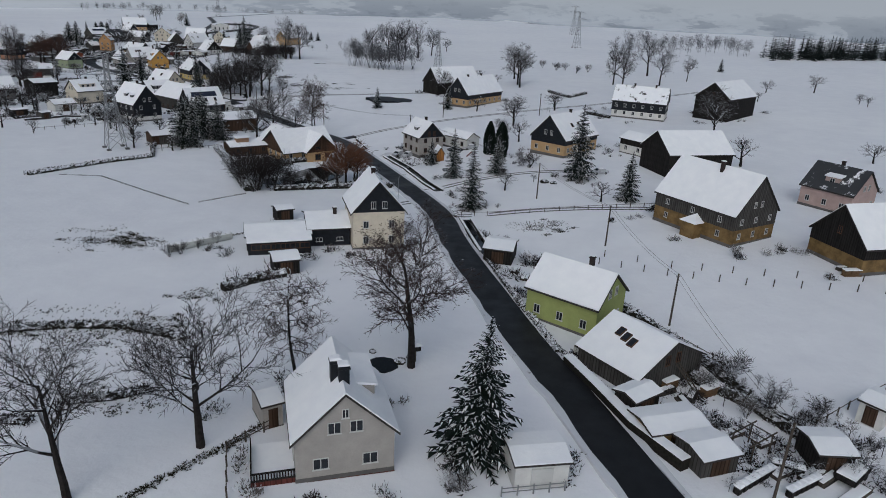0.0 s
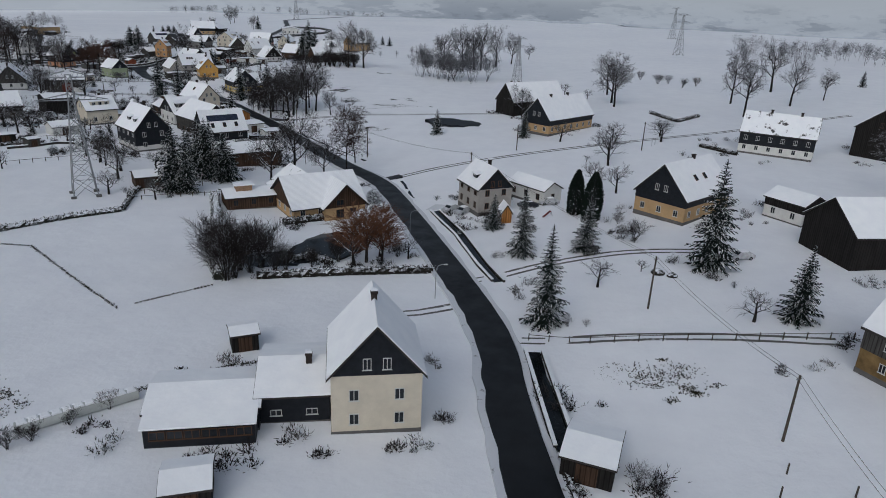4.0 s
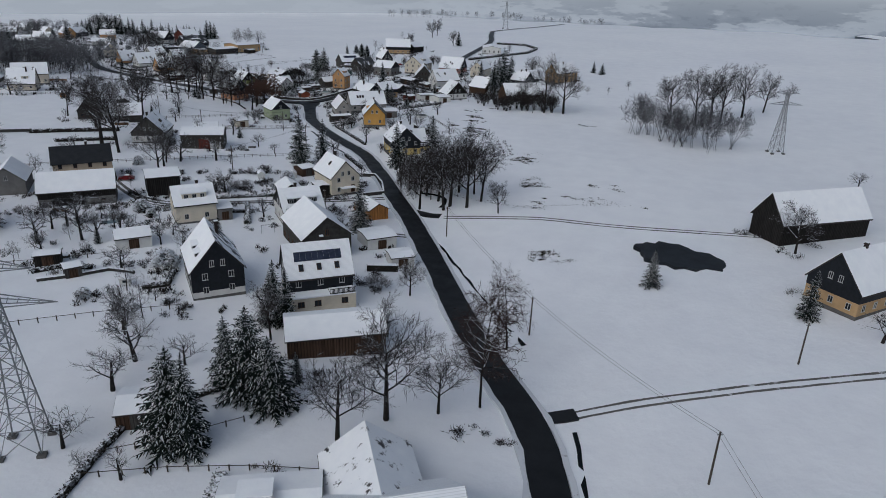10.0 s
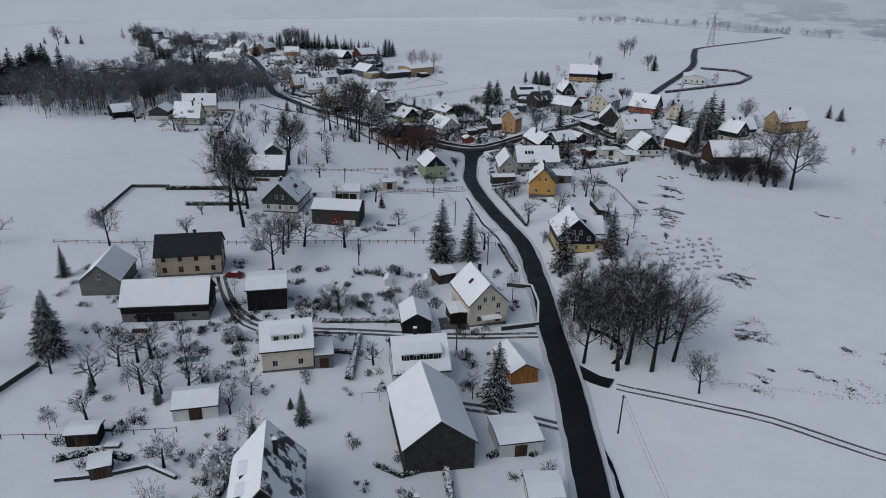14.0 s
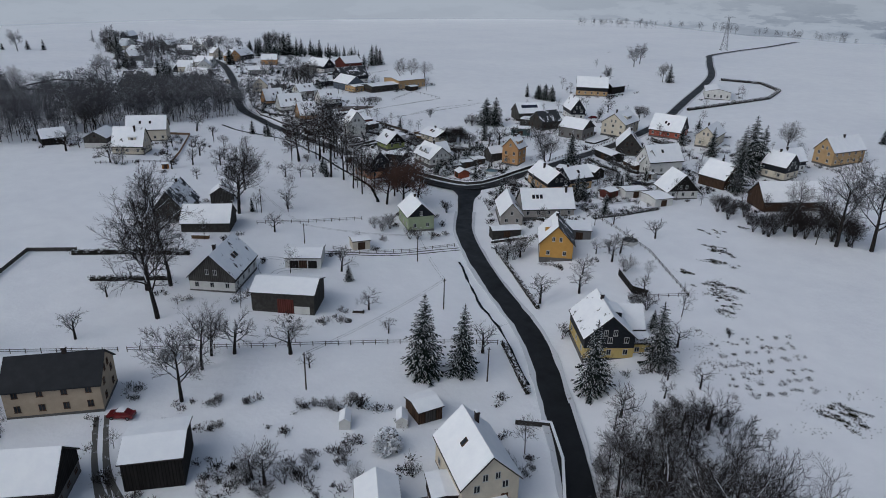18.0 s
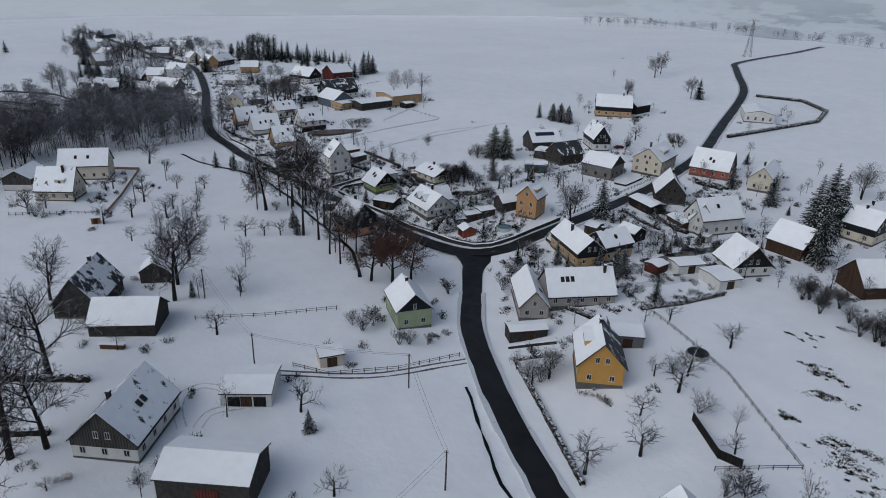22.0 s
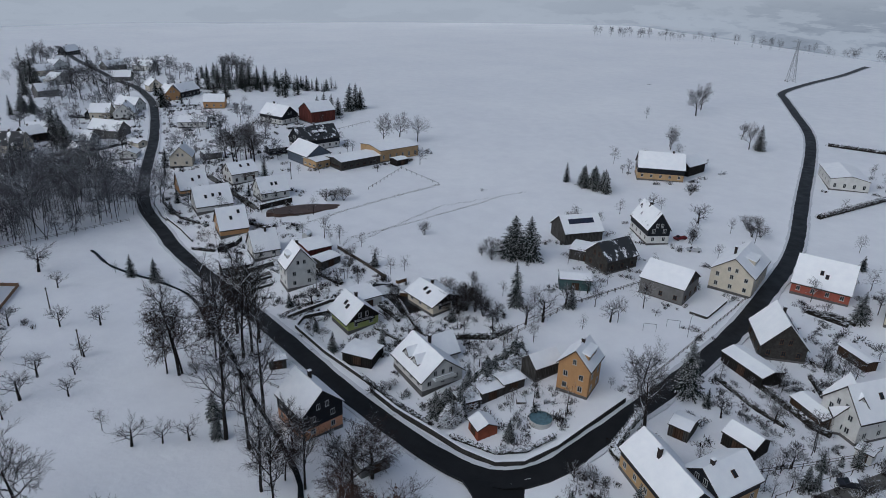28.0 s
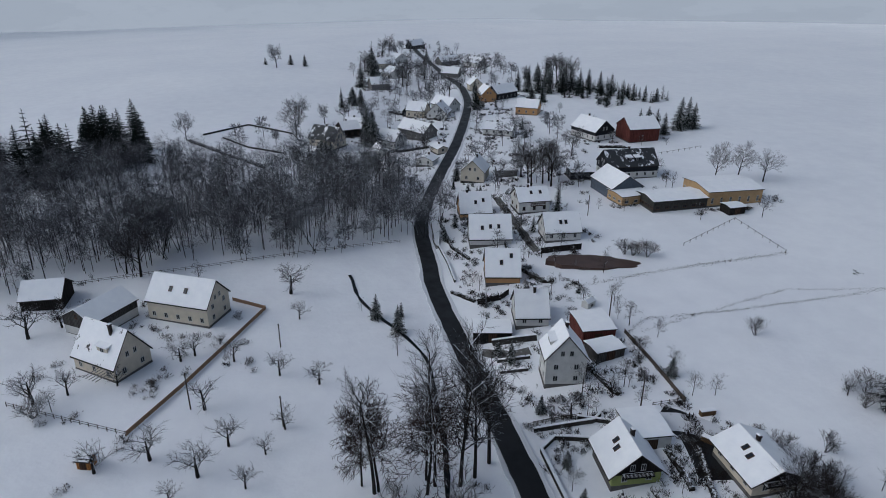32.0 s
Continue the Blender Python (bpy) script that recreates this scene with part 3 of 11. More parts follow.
def house(label, x, y, yaw, w, d, he, hr, wall, upper="", split=0.0, roof="snow", rows=2, cols=0, frame="frame", chim=((0.0, 0.2),), sky=(), dorm=(), over=0.45, name="house", category="house", sides="front left right", base=0.45, attic=2, door="", group="", win=(0.95, 1.25), solar=""):
    """A gabled building. Local y runs along the ridge, the gables face -y (front) and +y (back)."""
    FOOT.append((x, y, 0.5 * math.hypot(w, d) + 0.8))
    root = thing(name, x, y, yaw, label, category, group)
    pts = [Matrix.Rotation(radians(yaw), 3, "Z") @ Vector((a * w / 2, b * d / 2, 0)) for a in (-1, 1) for b in (-1, 1)]
    low = min(float(ground(x + p.x, y + p.y)) for p in pts) - root.location.z
    if base:
        part("plinth", mesh_of("plinth", *box_vf(-w / 2 - 0.04, w / 2 + 0.04, -d / 2 - 0.04, d / 2 + 0.04, low - 0.6, base), M["plinth"]), root)
    z0 = base if base else low - 0.4
    if upper:
        part("wall", mesh_of("wall", *box_vf(-w / 2, w / 2, -d / 2, d / 2, z0, split), M[wall]), root)
        part("upper_wall", mesh_of("upper_wall", *prism_vf(w + 0.1, -d / 2 - 0.05, d / 2 + 0.05, split, max(split + 0.05, he), hr), M[upper]), root, M[upper].name.replace("_", " "))
    else:
        part("wall", mesh_of("wall", *prism_vf(w, -d / 2, d / 2, z0, he, hr), M[wall]), root)
    k = (hr - he) / (w / 2)
    for side in (-1, 1):
        part("roof", mesh_of("roof", *slab_vf(side, w, d, he, hr, over, over * 0.8, 0.03, 0.2), M["bare" if roof == "bare" else "eaves"]), root)
        if roof != "bare":
            r = roof if isinstance(roof, str) else roof[0 if side < 0 else 1]
            if r != "bare":
                part("snow", mesh_of("snow", *slab_vf(side, w, d, he, hr, over, over * 0.8, 0.19, 0.30 if r in ("snow", "thin") else 0.215, 0.05), M[r]), root, "white snow lying on the roof")
    for fx, fy in chim:
        chimney(root, fx * w / 2, fy * d / 2, hr - k * abs(fx) * w / 2 - 0.4, hr + 1.1)
    for side, y0, f in sky:
        skylights(root, side, w, he, hr, [(y0 * d / 2, f)])
    for side, y0, dw, dh in dorm:
        dormer(root, side, y0 * d / 2, w, he, hr, dw, dh, wall=upper or wall)
    if solar:
        sd = 1 if solar == "right" else -1
        a = math.atan2(hr - he, w / 2)
        for i in range(8):
            m = Matrix.Translation((sd * w * 0.19, (i - 3.5) * 1.08, hr - k * w * 0.19)) @ Matrix.Rotation(sd * a, 4, "Y") @ Matrix.Translation((0, 0, 0.38))
            part("solar_panel", shared("solar_panel", lambda: mesh_of("solar_panel", *box_vf(-0.9, 0.9, -0.53, 0.53, -0.05, 0.04), M["solar"])), root, "", m)
    ww, wh = win
    for face in sides.split():
        g = face in ("front", "back")
        length, off = (w, d / 2) if g else (d, w / 2)
        for r in range(rows):
            z = base + 0.75 + r * 2.7
            if z + wh > he + (0.3 if g else -0.1):
                break
            o = off + (0.055 if upper and z > split - 0.2 else 0.005)
            n = cols or max(1, int(length / 3.1))
            for i in range(n):
                u = (i + 0.5) * length / n - length / 2
                if door and r == 0 and face == door and i == n // 2:
                    dr = part("door", shared(("door", frame), lambda: mesh_of("door", *lattice_vf([-0.55, -0.45, 0.45, 0.55], [-0.55, 1.5, 1.6], lambda i, k: True, -0.07, 0.02), M["brownframe"])), root, "", face_pose(face, u, o, z))
                    part("handle", shared("handle", lambda: mesh_of("handle", *box_vf(0.32, 0.44, -0.12, -0.05, 0.42, 0.46), M["metal"])), dr)
                    continue
                add_window(root, face_pose(face, u, o, z), ww, wh, frame)
        if g and attic and hr - he > 2.2:
            o = off + (0.055 if upper else 0.005)
            for i in range(attic):
                u = (i - (attic - 1) / 2) * min(1.9, w * 0.22)
                add_window(root, face_pose(face, u, o, he + 0.35 + max(0, (hr - he - 4) * 0.25)), ww * 0.85, min(wh, hr - he - 1.4), frame)
    return root


def gate_part(root, face, u, off, w, h, mat="darkwood", label="boarded barn door"):
    me = mesh_of("barn_door", *lattice_vf([-w / 2, -0.01, 0.01, w / 2], [0, h], lambda i, k: True, -0.08, 0.02), M[mat])
    return part("barn_door", me, root, label, face_pose(face, u, off, 0.05))


def shed(label, x, y, yaw, w, d, he, hr, wall, **kw):
    """A small low building with a nearly flat roof."""
    o = dict(rows=0, chim=(), base=0.0, attic=0, over=0.3, name="shed", category="shed")
    gate = kw.pop("gate", "greywood" if wall == "brownwood" else "brownwood")
    o.update(kw)
    r = house(label, x, y, yaw, w, d, he, hr, wall, **o)
    gate_part(r, "left", 0, w / 2 + 0.01, min(d * 0.5, 2.0), min(he - 0.3, 2.1), gate, "boarded door")
    return r


def wing(root, m, w, y0, y1, he, hr, wall, upper="", split=0.0, roof="snow", over=0.45):
    """A gabled wing of a house, at the pose m in the house; its ridge runs along the wing's y from y0 to y1."""
    mid, d = (y0 + y1) / 2, y1 - y0
    mm = m @ Matrix.Translation((0, mid, 0))
    part("wing_wall", mesh_of("wing_wall", *(box_vf(-w / 2, w / 2, -d / 2, d / 2, -0.8, split) if upper else prism_vf(w, -d / 2, d / 2, -0.8, he, hr)), M[wall]), root, "", mm)
    if upper:
        part("wing_gable", mesh_of("wing_gable", *prism_vf(w + 0.06, -d / 2 - 0.03, d / 2 + 0.03, split, max(he, split + 0.05), hr), M[upper]), root, "", mm)
    for side in (-1, 1):
        part("wing_roof", mesh_of("wing_roof", *slab_vf(side, w, d, he, hr, over, over, 0.03, 0.19), M["eaves"]), root, "", mm)
        if roof != "bare":
            part("snow", mesh_of("snow", *slab_vf(side, w, d, he, hr, over, over, 0.18, 0.30, 0.05), M[roof]), root, "white snow lying on the wing", mm)


def balcony(root, m, w, depth, z, mat="darkwood"):
    """A deck with a slatted parapet; local y runs outwards (negative)."""
    part("deck", mesh_of("deck", *box_vf(-w / 2, w / 2, -depth, 0, z - 0.18, z), M[mat]), root, "", m)
    part("snow", mesh_of("snow", *box_vf(-w / 2 + 0.05, w / 2 - 0.05, -depth + 0.05, -0.02, z, z + 0.1), M["snow"]), root, "snow on the deck", m)
    n = max(4, int(w / 0.22))
    xs = [(-w / 2) + w * i / (2 * n) for i in range(2 * n + 1)]
    part("railing", mesh_of("railing", *lattice_vf(xs, [z, z + 0.1, z + 0.85, z + 0.97], lambda i, k: k != 1 or i % 2 == 0, -depth, -depth + 0.06), M[mat]), root, "slatted wooden railing", m)


# ---- trees ----
def tube(V, F, a, b, ra, rb, sides=3):
    ax = (b - a).normalized()
    u = ax.orthogonal().normalized()
    v = ax.cross(u)
    k = len(V)
    for c, r in ((a, ra), (b, rb)):
        for i in range(sides):
            t = 2 * math.pi * i / sides
            V.append(tuple(c + u * (r * math.cos(t)) + v * (r * math.sin(t))))
    for i in range(sides):
        j = (i + 1) % sides
        F.append((k + i, k + j, k + sides + j, k + sides + i))


def blade(V, F, a, b, half):
    side = (b - a).orthogonal().normalized() * half * 1.2
    k = len(V)
    V += [tuple(a - side), tuple(a + side), tuple(b)]
    F.append((k, k + 1, k + 2))


def sway(rnd, d, amount):
    return (d + Vector((rnd.uniform(-1, 1), rnd.uniform(-1, 1), rnd.uniform(-1, 1))) * amount).normalized()


def grow(rnd, tw, p, d, length, radius, level, spec, fine=0.0017):
    """Branches into lists: tw[0] the wood of trunk and limbs, tw[1] twigs."""
    n_child, seg, ratio, spread, up = spec[level]
    V, F = tw[0] if level < 2 else tw[1]
    pts, q = [p], p
    for i in range(seg):
        d = sway(rnd, d + Vector((0, 0, up)), 0.16 if level else 0.05)
        q = q + d * (length / seg)
        pts.append(q)
    last = level == len(spec) - 1
    for i in range(seg):
        ra, rb = radius * (1 - i / seg * 0.75), radius * (1 - (i + 1) / seg * 0.75)
        if last:
            side = d.orthogonal().normalized() * max(radius, fine)
            k = len(V)
            V += [tuple(pts[i] - side), tuple(pts[i] + side), tuple(pts[i + 1])]
            F.append((k, k + 1, k + 2))
        else:
            tube(V, F, pts[i], pts[i + 1], ra, rb, (6 if radius > 0.012 else 4) if level == 0 else (4 if level == 1 and radius > 0.007 else 3)) if level < 2 or radius > 0.0006 else blade(V, F, pts[i], pts[i + 1], fine)
    if last:
        return
    for i in range(n_child):
        f = (0.35 if level == 0 else 0.25) + (0.72 if level == 0 else 0.78) * (i + rnd.random() * 0.6) / n_child
        f = min(f, 0.99)
        k = min(int(f * seg), seg - 1)
        at = pts[k].lerp(pts[k + 1], f * seg - k)
        dd = (pts[k + 1] - pts[k]).normalized()
        az = 2.4 * i + rnd.uniform(-0.5, 0.5)
        u = dd.orthogonal().normalized()
        w = dd.cross(u)
        s = spread * rnd.uniform(0.75, 1.25)
        nd = (dd * math.cos(s) + (u * math.cos(az) + w * math.sin(az)) * math.sin(s)).normalized()
        grow(rnd, tw, at, nd, length * ratio * rnd.uniform(0.7, 1.15) * (1.1 - 0.45 * f if level == 0 else 1), radius * (0.55 if level == 0 else 0.5) * (1.05 - 0.5 * f), level + 1, spec, fine)


def bare_tree(seed, spec, height, radius, twig, length=None, stems=1, fine=0.0017):
    rnd = random.Random(seed)
    tw = (([], []), ([], []))
    for s in range(stems):
        d = Vector((0, 0, 1)) if stems == 1 else Vector((rnd.uniform(-0.55, 0.55), rnd.uniform(-0.55, 0.55), 1)).normalized()
        grow(rnd, tw, Vector((0, 0, -0.02)) if stems == 1 else Vector((rnd.uniform(-0.06, 0.06), rnd.uniform(-0.06, 0.06), -0.01)), d, length or height, radius * (1 if stems == 1 else rnd.uniform(0.5, 1)), 0, spec, fine)
    top = max(v[2] for k in tw for v in k[0])
    sc = 1.0 / top
    for k in tw:
        k[0][:] = [(a * sc, b * sc, c * sc) for a, b, c in k[0]]
    return mesh_of("trunk", *tw[0], M["bark"]), mesh_of("crown", *tw[1], M[twig])


def leaf_cloud(seed, me_src, mat, count, size):
    """Withered leaves that cling to twigs, as many small folded cards round the twigs' ends."""
    rnd = random.Random(seed)
    src = [v.co.copy() for v in me_src.vertices]
    V, F = [tuple(v) for v in src], [tuple(p.vertices) for p in me_src.polygons]
    for _ in range(count):
        p = rnd.choice(src) + Vector((rnd.gauss(0, 0.012), rnd.gauss(0, 0.012), rnd.gauss(0, 0.01)))
        a = Vector((rnd.uniform(-1, 1), rnd.uniform(-1, 1), rnd.uniform(-0.6, 0.6))).normalized() * size * rnd.uniform(0.5, 1.2)
        b = a.orthogonal().normalized() * size * 0.5
        k = len(V)
        V += [tuple(p - a), tuple(p + b), tuple(p + a), tuple(p - b)]
        F += [(k, k + 1, k + 2, k + 3)]
    return mesh_of("crown", V, F, M[mat])


def spruce_mesh(seed, width, tiers, droop=0.35, per=9):
    rnd = random.Random(seed)
    V, F, pads = [], [], []
    for t in range(tiers):
        f = t / (tiers - 1)
        z = 0.08 + 0.90 * f ** 0.92
        reach = width * (1 - f) ** 0.85 * rnd.uniform(0.85, 1.1) + 0.012
        n = max(4, int(per * (1 - 0.45 * f)))
        for i in range(n):
            az = 2 * math.pi * (i + rnd.random() * 0.7) / n + t
            r = reach * rnd.uniform(0.72, 1.12)
            d = Vector((math.cos(az), math.sin(az), 0))
            s = Vector((-d.y, d.x, 0))
            tilt = -droop * (1 - f) + 0.25 * f + rnd.uniform(-0.12, 0.12)
            prev = Vector((0, 0, z + rnd.uniform(-0.012, 0.012)))
            steps = 5
            for k in range(steps):
                e = (k + 1) / steps
                nxt = Vector((0, 0, prev.z)) + d * (r * e) + Vector((0, 0, tilt * r / steps * (1.3 if k < 2 else 0.5)))
                wd = r * 0.27 * (1.15 - e * 0.75) + 0.005
                for sg in (-1, 1, 0):
                    w = wd * rnd.uniform(0.75, 1.2)
                    tip = prev.lerp(nxt, 0.8) + s * (sg * w) + d * (w * 0.7) - Vector((0, 0, w * (rnd.uniform(0.25, 0.7) if sg else rnd.uniform(0.5, 0.9))))
                    b = len(V)
                    V += [tuple(prev), tuple(nxt), tuple(tip)]
                    F.append((b, b + 1, b + 2) if sg > 0 else (b, b + 2, b + 1))
                    if sg and k > 0 and rnd.random() < 0.7:
                        a, c = rnd.uniform(0.1, 0.35), rnd.uniform(0.7, 1.0)
                        lift = Vector((0, 0, 0.004)) + d * 0.002
                        q = prev.lerp(nxt, 0.6)
                        pads.append(len(F))
                        V += [tuple(q.lerp(tip, a) - d * w * 0.2 + lift), tuple(q.lerp(tip, a) + d * w * 0.26 + lift), tuple(q.lerp(tip, c) + lift)]
                        F.append((b + 3, b + 4, b + 5))
                prev = nxt
    b = len(V)
    V += [(0.012, 0, 0.95), (-0.006, 0.01, 0.95), (-0.006, -0.01, 0.95), (0, 0, 1.0)]
    F += [(b, b + 1, b + 3), (b + 1, b + 2, b + 3), (b + 2, b, b + 3)]
    tv, tf = [], []
    tube(tv, tf, Vector((0, 0, -0.02)), Vector((0, 0, 0.97)), 0.02, 0.003, 6)
    crown = mesh_of("crown", V, F, M["needle"])
    crown.materials.append(M["snow"])
    for i in pads:
        crown.polygons[i].material_index = 1
    return mesh_of("trunk", tv, tf, M["bark"]), crown


def tuft_mesh(seed, count, shape, size, mat):
    """A dense evergreen body of many small upright sprays; shape gives the radius at a height 0..1."""
    rnd = random.Random(seed)
    V, F = [], []
    for _ in range(count):
        z = rnd.random() ** 0.9
        az, r = rnd.uniform(0, 2 * math.pi), shape(z) * rnd.uniform(0.82, 1.06)
        p = Vector((r * math.cos(az), r * math.sin(az), z))
        o = Vector((math.cos(az), math.sin(az), rnd.uniform(0.1, 1.0))).normalized() * size
        s = Vector((-math.sin(az), math.cos(az), 0)) * size * 0.55
        k = len(V)
        V += [tuple(p - s - o * 0.3), tuple(p + s - o * 0.3), tuple(p + o + s * rnd.uniform(-0.5, 0.5)), tuple(p + Vector((0, 0, size * 0.5)))]
        F += [(k, k + 1, k + 3), (k + 1, k + 2, k + 3), (k + 2, k, k + 3)]
    tv, tf = [], []
    tube(tv, tf, Vector((0, 0, -0.02)), Vector((0, 0, 0.9)), 0.03, 0.004, 6)
    return mesh_of("trunk", tv, tf, M["bark"]), mesh_of("crown", V, F, M[mat])


BROAD = [(10, 6, 0.66, 0.85, 0.0), (8, 4, 0.50, 0.70, 0.10), (7, 2, 0.52, 0.65, 0.04), (7, 1, 0.5, 0.65, 0.0), (6, 1, 0.6, 0.6, 0.0)]
TALL = [(15, 8, 0.36, 0.75, 0.02), (9, 3, 0.52, 0.7, 0.12), (9, 1, 0.58, 0.75, 0.05), (8, 1, 0.7, 0.7, 0.0)]
GROVE = [(11, 5, 0.40, 0.85, 0.02), (6, 2, 0.55, 0.8, 0.10), (6, 1, 0.7, 0.8, 0.03), (4, 1, 0.75, 0.7, 0.0)]
LARCH = [(40, 9, 0.34, 1.3, 0.0), (9, 3, 0.45, 0.85, 0.0), (7, 1, 0.5, 0.8, -0.06), (0, 1, 0.5, 0.7, -0.08)]
SMALL = [(10, 4, 0.45, 0.9, 0.02), (6, 1, 0.6, 0.8, 0.08), (5, 1, 0.65, 0.8, 0.0), (0, 1, 0.6, 0.7, 0.0)]
FRUIT = [(8, 4, 0.78, 1.0, -0.02), (7, 3, 0.55, 0.8, 0.12), (10, 1, 0.55, 0.75, 0.05), (8, 1, 0.65, 0.7, 0.0)]
SCRUB = [(8, 5, 0.36, 0.55, 0.05), (7, 2, 0.55, 0.65, 0.08), (7, 1, 0.62, 0.7, 0.03), (4, 1, 0.65, 0.7, 0.0)]
FAN = [(15, 4, 0.85, 0.65, 0.04), (9, 3, 0.52, 0.55, 0.06), (9, 1, 0.6, 0.55, 0.0), (8, 1, 0.65, 0.6, -0.05)]
SHRUB = [(7, 3, 0.55, 0.55, 0.06), (6, 1, 0.6, 0.65, 0.05), (6, 1, 0.6, 0.65, 0.0)]
KINDS = {
    "broad": [bare_tree(s, BROAD, 1.0, 0.026, "twig", 0.72, 1, 0.0018) for s in (1, 2, 3, 4)],
    "tall": [bare_tree(s, TALL, 1.0, 0.019, "twig", None, 1, 0.0021) for s in (11, 12, 13)],
    "frost": [bare_tree(s, GROVE, 1.0, 0.010, "grove", None, 1, 0.0038) for s in (14, 15, 16, 17)],
    "bush": [bare_tree(s, SHRUB, 1.0, 0.011, "darktwig", 0.85, 26, 0.005) for s in (45, 46)],
    "larch": [bare_tree(s, LARCH, 1.0, 0.015, "alder", None, 1, 0.0030) for s in (21, 22)],
    "fruit": [bare_tree(s, FRUIT, 1.0, 0.038, "twig", 0.62, 1, 0.0029) for s in (31, 32, 33, 34)],
    "shrub": [bare_tree(s, SHRUB, 1.0, 0.015, "twiglight" if s < 43 else "darktwig", 0.8, 11, 0.008) for s in (41, 42, 43, 44)],
    "birch": [bare_tree(s, BROAD, 1.0, 0.02, "twiglight", 0.7, 1, 0.0022) for s in (51, 52)],
    "willow": [bare_tree(s, FAN, 1.0, 0.024, "redtwig", 0.55, 1, 0.0036) for s in (61, 62)],
    "copse": [bare_tree(s, SCRUB, 1.0, 0.009, "grove", None, 3, 0.0034) for s in (66, 67, 68)],
    "scrub": [bare_tree(s, SCRUB, 1.0, 0.009, "darktwig", None, 3, 0.0036) for s in (63, 64, 65)],
    "spruce": [spruce_mesh(s, wd, 27, dr, 10) for s, wd, dr in ((71, 0.29, 0.4), (72, 0.25, 0.5), (73, 0.33, 0.35), (74, 0.28, 0.3))],
    "widespruce": [spruce_mesh(s, 0.40, 27, 0.45, 12) for s in (77, 78)],
    "garden": [bare_tree(s, SMALL, 1.0, 0.017, "twig", 0.8, 1, 0.0045) for s in (18, 19, 20, 23)],
    "distant": [bare_tree(s, SMALL, 1.0, 0.016, "grove", None, 1, 0.013) for s in (24, 25, 26)],
    "farspruce": [spruce_mesh(s, 0.27, 13, 0.4, 6) for s in (75, 76)],
    "column": [tuft_mesh(81, 1500, lambda z: 0.17 * (1 - abs(2 * z - 0.8) ** 2.2 * 0.28) * (1.02 - z ** 5), 0.05, "thuja")],
    "snowshrub": [tuft_mesh(82, 420, lambda z: 0.62 * math.sqrt(max(0.02, 1 - z * z)), 0.16, "snowhedge")],
}
KINDS["linden"] = [(t, leaf_cloud(9, c, "alder", 4200, 0.0055)) for t, c in KINDS["broad"][2:4]]
KINDS["beech"] = [(t, leaf_cloud(7, c, "beechleaf", 5600, 0.013)) for t, c in KINDS["broad"][:2]]
LABELS = {
    "broad": ("tree", "bare broadleaf tree with snow along its branches", "bare trees", 1.0),
    "linden": ("tree", "broad old tree with dense fine twigs and a few withered leaves", "bare trees", 1.15),
    "tall": ("tree", "tall slender bare tree with a dark trunk", "bare trees", 1.0),
    "larch": ("alder_tree", "conical alder with dense fine reddish-brown twigs", "alders", 1.0),
    "fruit": ("fruit_tree", "small bare fruit tree dusted with snow", "fruit trees", 1.15),
    "shrub": ("shrub", "bare twiggy shrub standing in the snow", "shrubs", 1.25),
    "bush": ("bush", "tall dense leafless thicket bush", "shrubs", 0.95),
    "frost": ("tree", "slender bare tree with rime, greyed for distance haze", "bare trees", 1.0),
    "birch": ("birch_tree", "pale frosted birch standing alone in snow", "bare trees", 1.1),
    "willow": ("willow_tree", "russet-twigged willow on the pond's bank", "bare trees", 1.5),
    "spruce": ("spruce_tree", "dark green spruce with snow on its boughs", "spruces", 0.86),
    "widespruce": ("spruce_tree", "broad dark spruce with boughs sweeping to the snow", "spruces", 1.0),
    "column": ("cypress_tree", "dense dark columnar cypress with a little snow", "cypresses", 1.0),
    "snowshrub": ("evergreen_shrub", "rounded evergreen shrub under a cap of snow", "shrubs", 1.0),
    "beech": ("beech_tree", "beech that keeps its withered russet leaves", "bare trees", 1.2),
}
MASTER = {}
tree_rnd = random.Random(5)


def tree(kind, x, y, h):
    v = tree_rnd.randrange(len(KINDS[kind]))
    wide = LABELS[kind][3] * tree_rnd.uniform(0.88, 1.15)
    m = Matrix.LocRotScale((x, y, float(ground(x, y)) - 0.05), Euler((tree_rnd.uniform(-0.03, 0.03), tree_rnd.uniform(-0.03, 0.03), tree_rnd.uniform(0, 6.28))), (h * wide, h * wide, h))
    if (kind, v) in MASTER:
        ob = copy_thing(MASTER[kind, v], Matrix.Identity(4))
        ob.matrix_basis = m
        return ob
    name, label, group, _ = LABELS[kind]
    ob = tagged(new(name), label, "shrub" if "shrub" in name or name == "bush" else "tree", group)
    ob.matrix_basis = m
    part("trunk", KINDS[kind][v][0], ob)
    part("crown", KINDS[kind][v][1], ob)
    MASTER[kind, v] = ob
    return ob


def trees(kind, *spots):
    for x, y, h in spots:
        tree(kind, x, y, h)


def wood(name, label, seed, count, corners, kinds, lo, hi):
    """A stand of trees too dense to count, joined into one, inside a four-sided plot."""
    rnd = random.Random(seed)
    A, B, C, D = (Vector(c) for c in corners)
    spots = []
    for _ in range(count):
        a, b = rnd.random(), rnd.random()
        p = A.lerp(B, a).lerp(D.lerp(C, a), b)
        spots.append((p.x + rnd.uniform(-4, 4), p.y + rnd.uniform(-4, 4), rnd.uniform(lo, hi)))
    thicket(name, label, seed, kinds, spots)


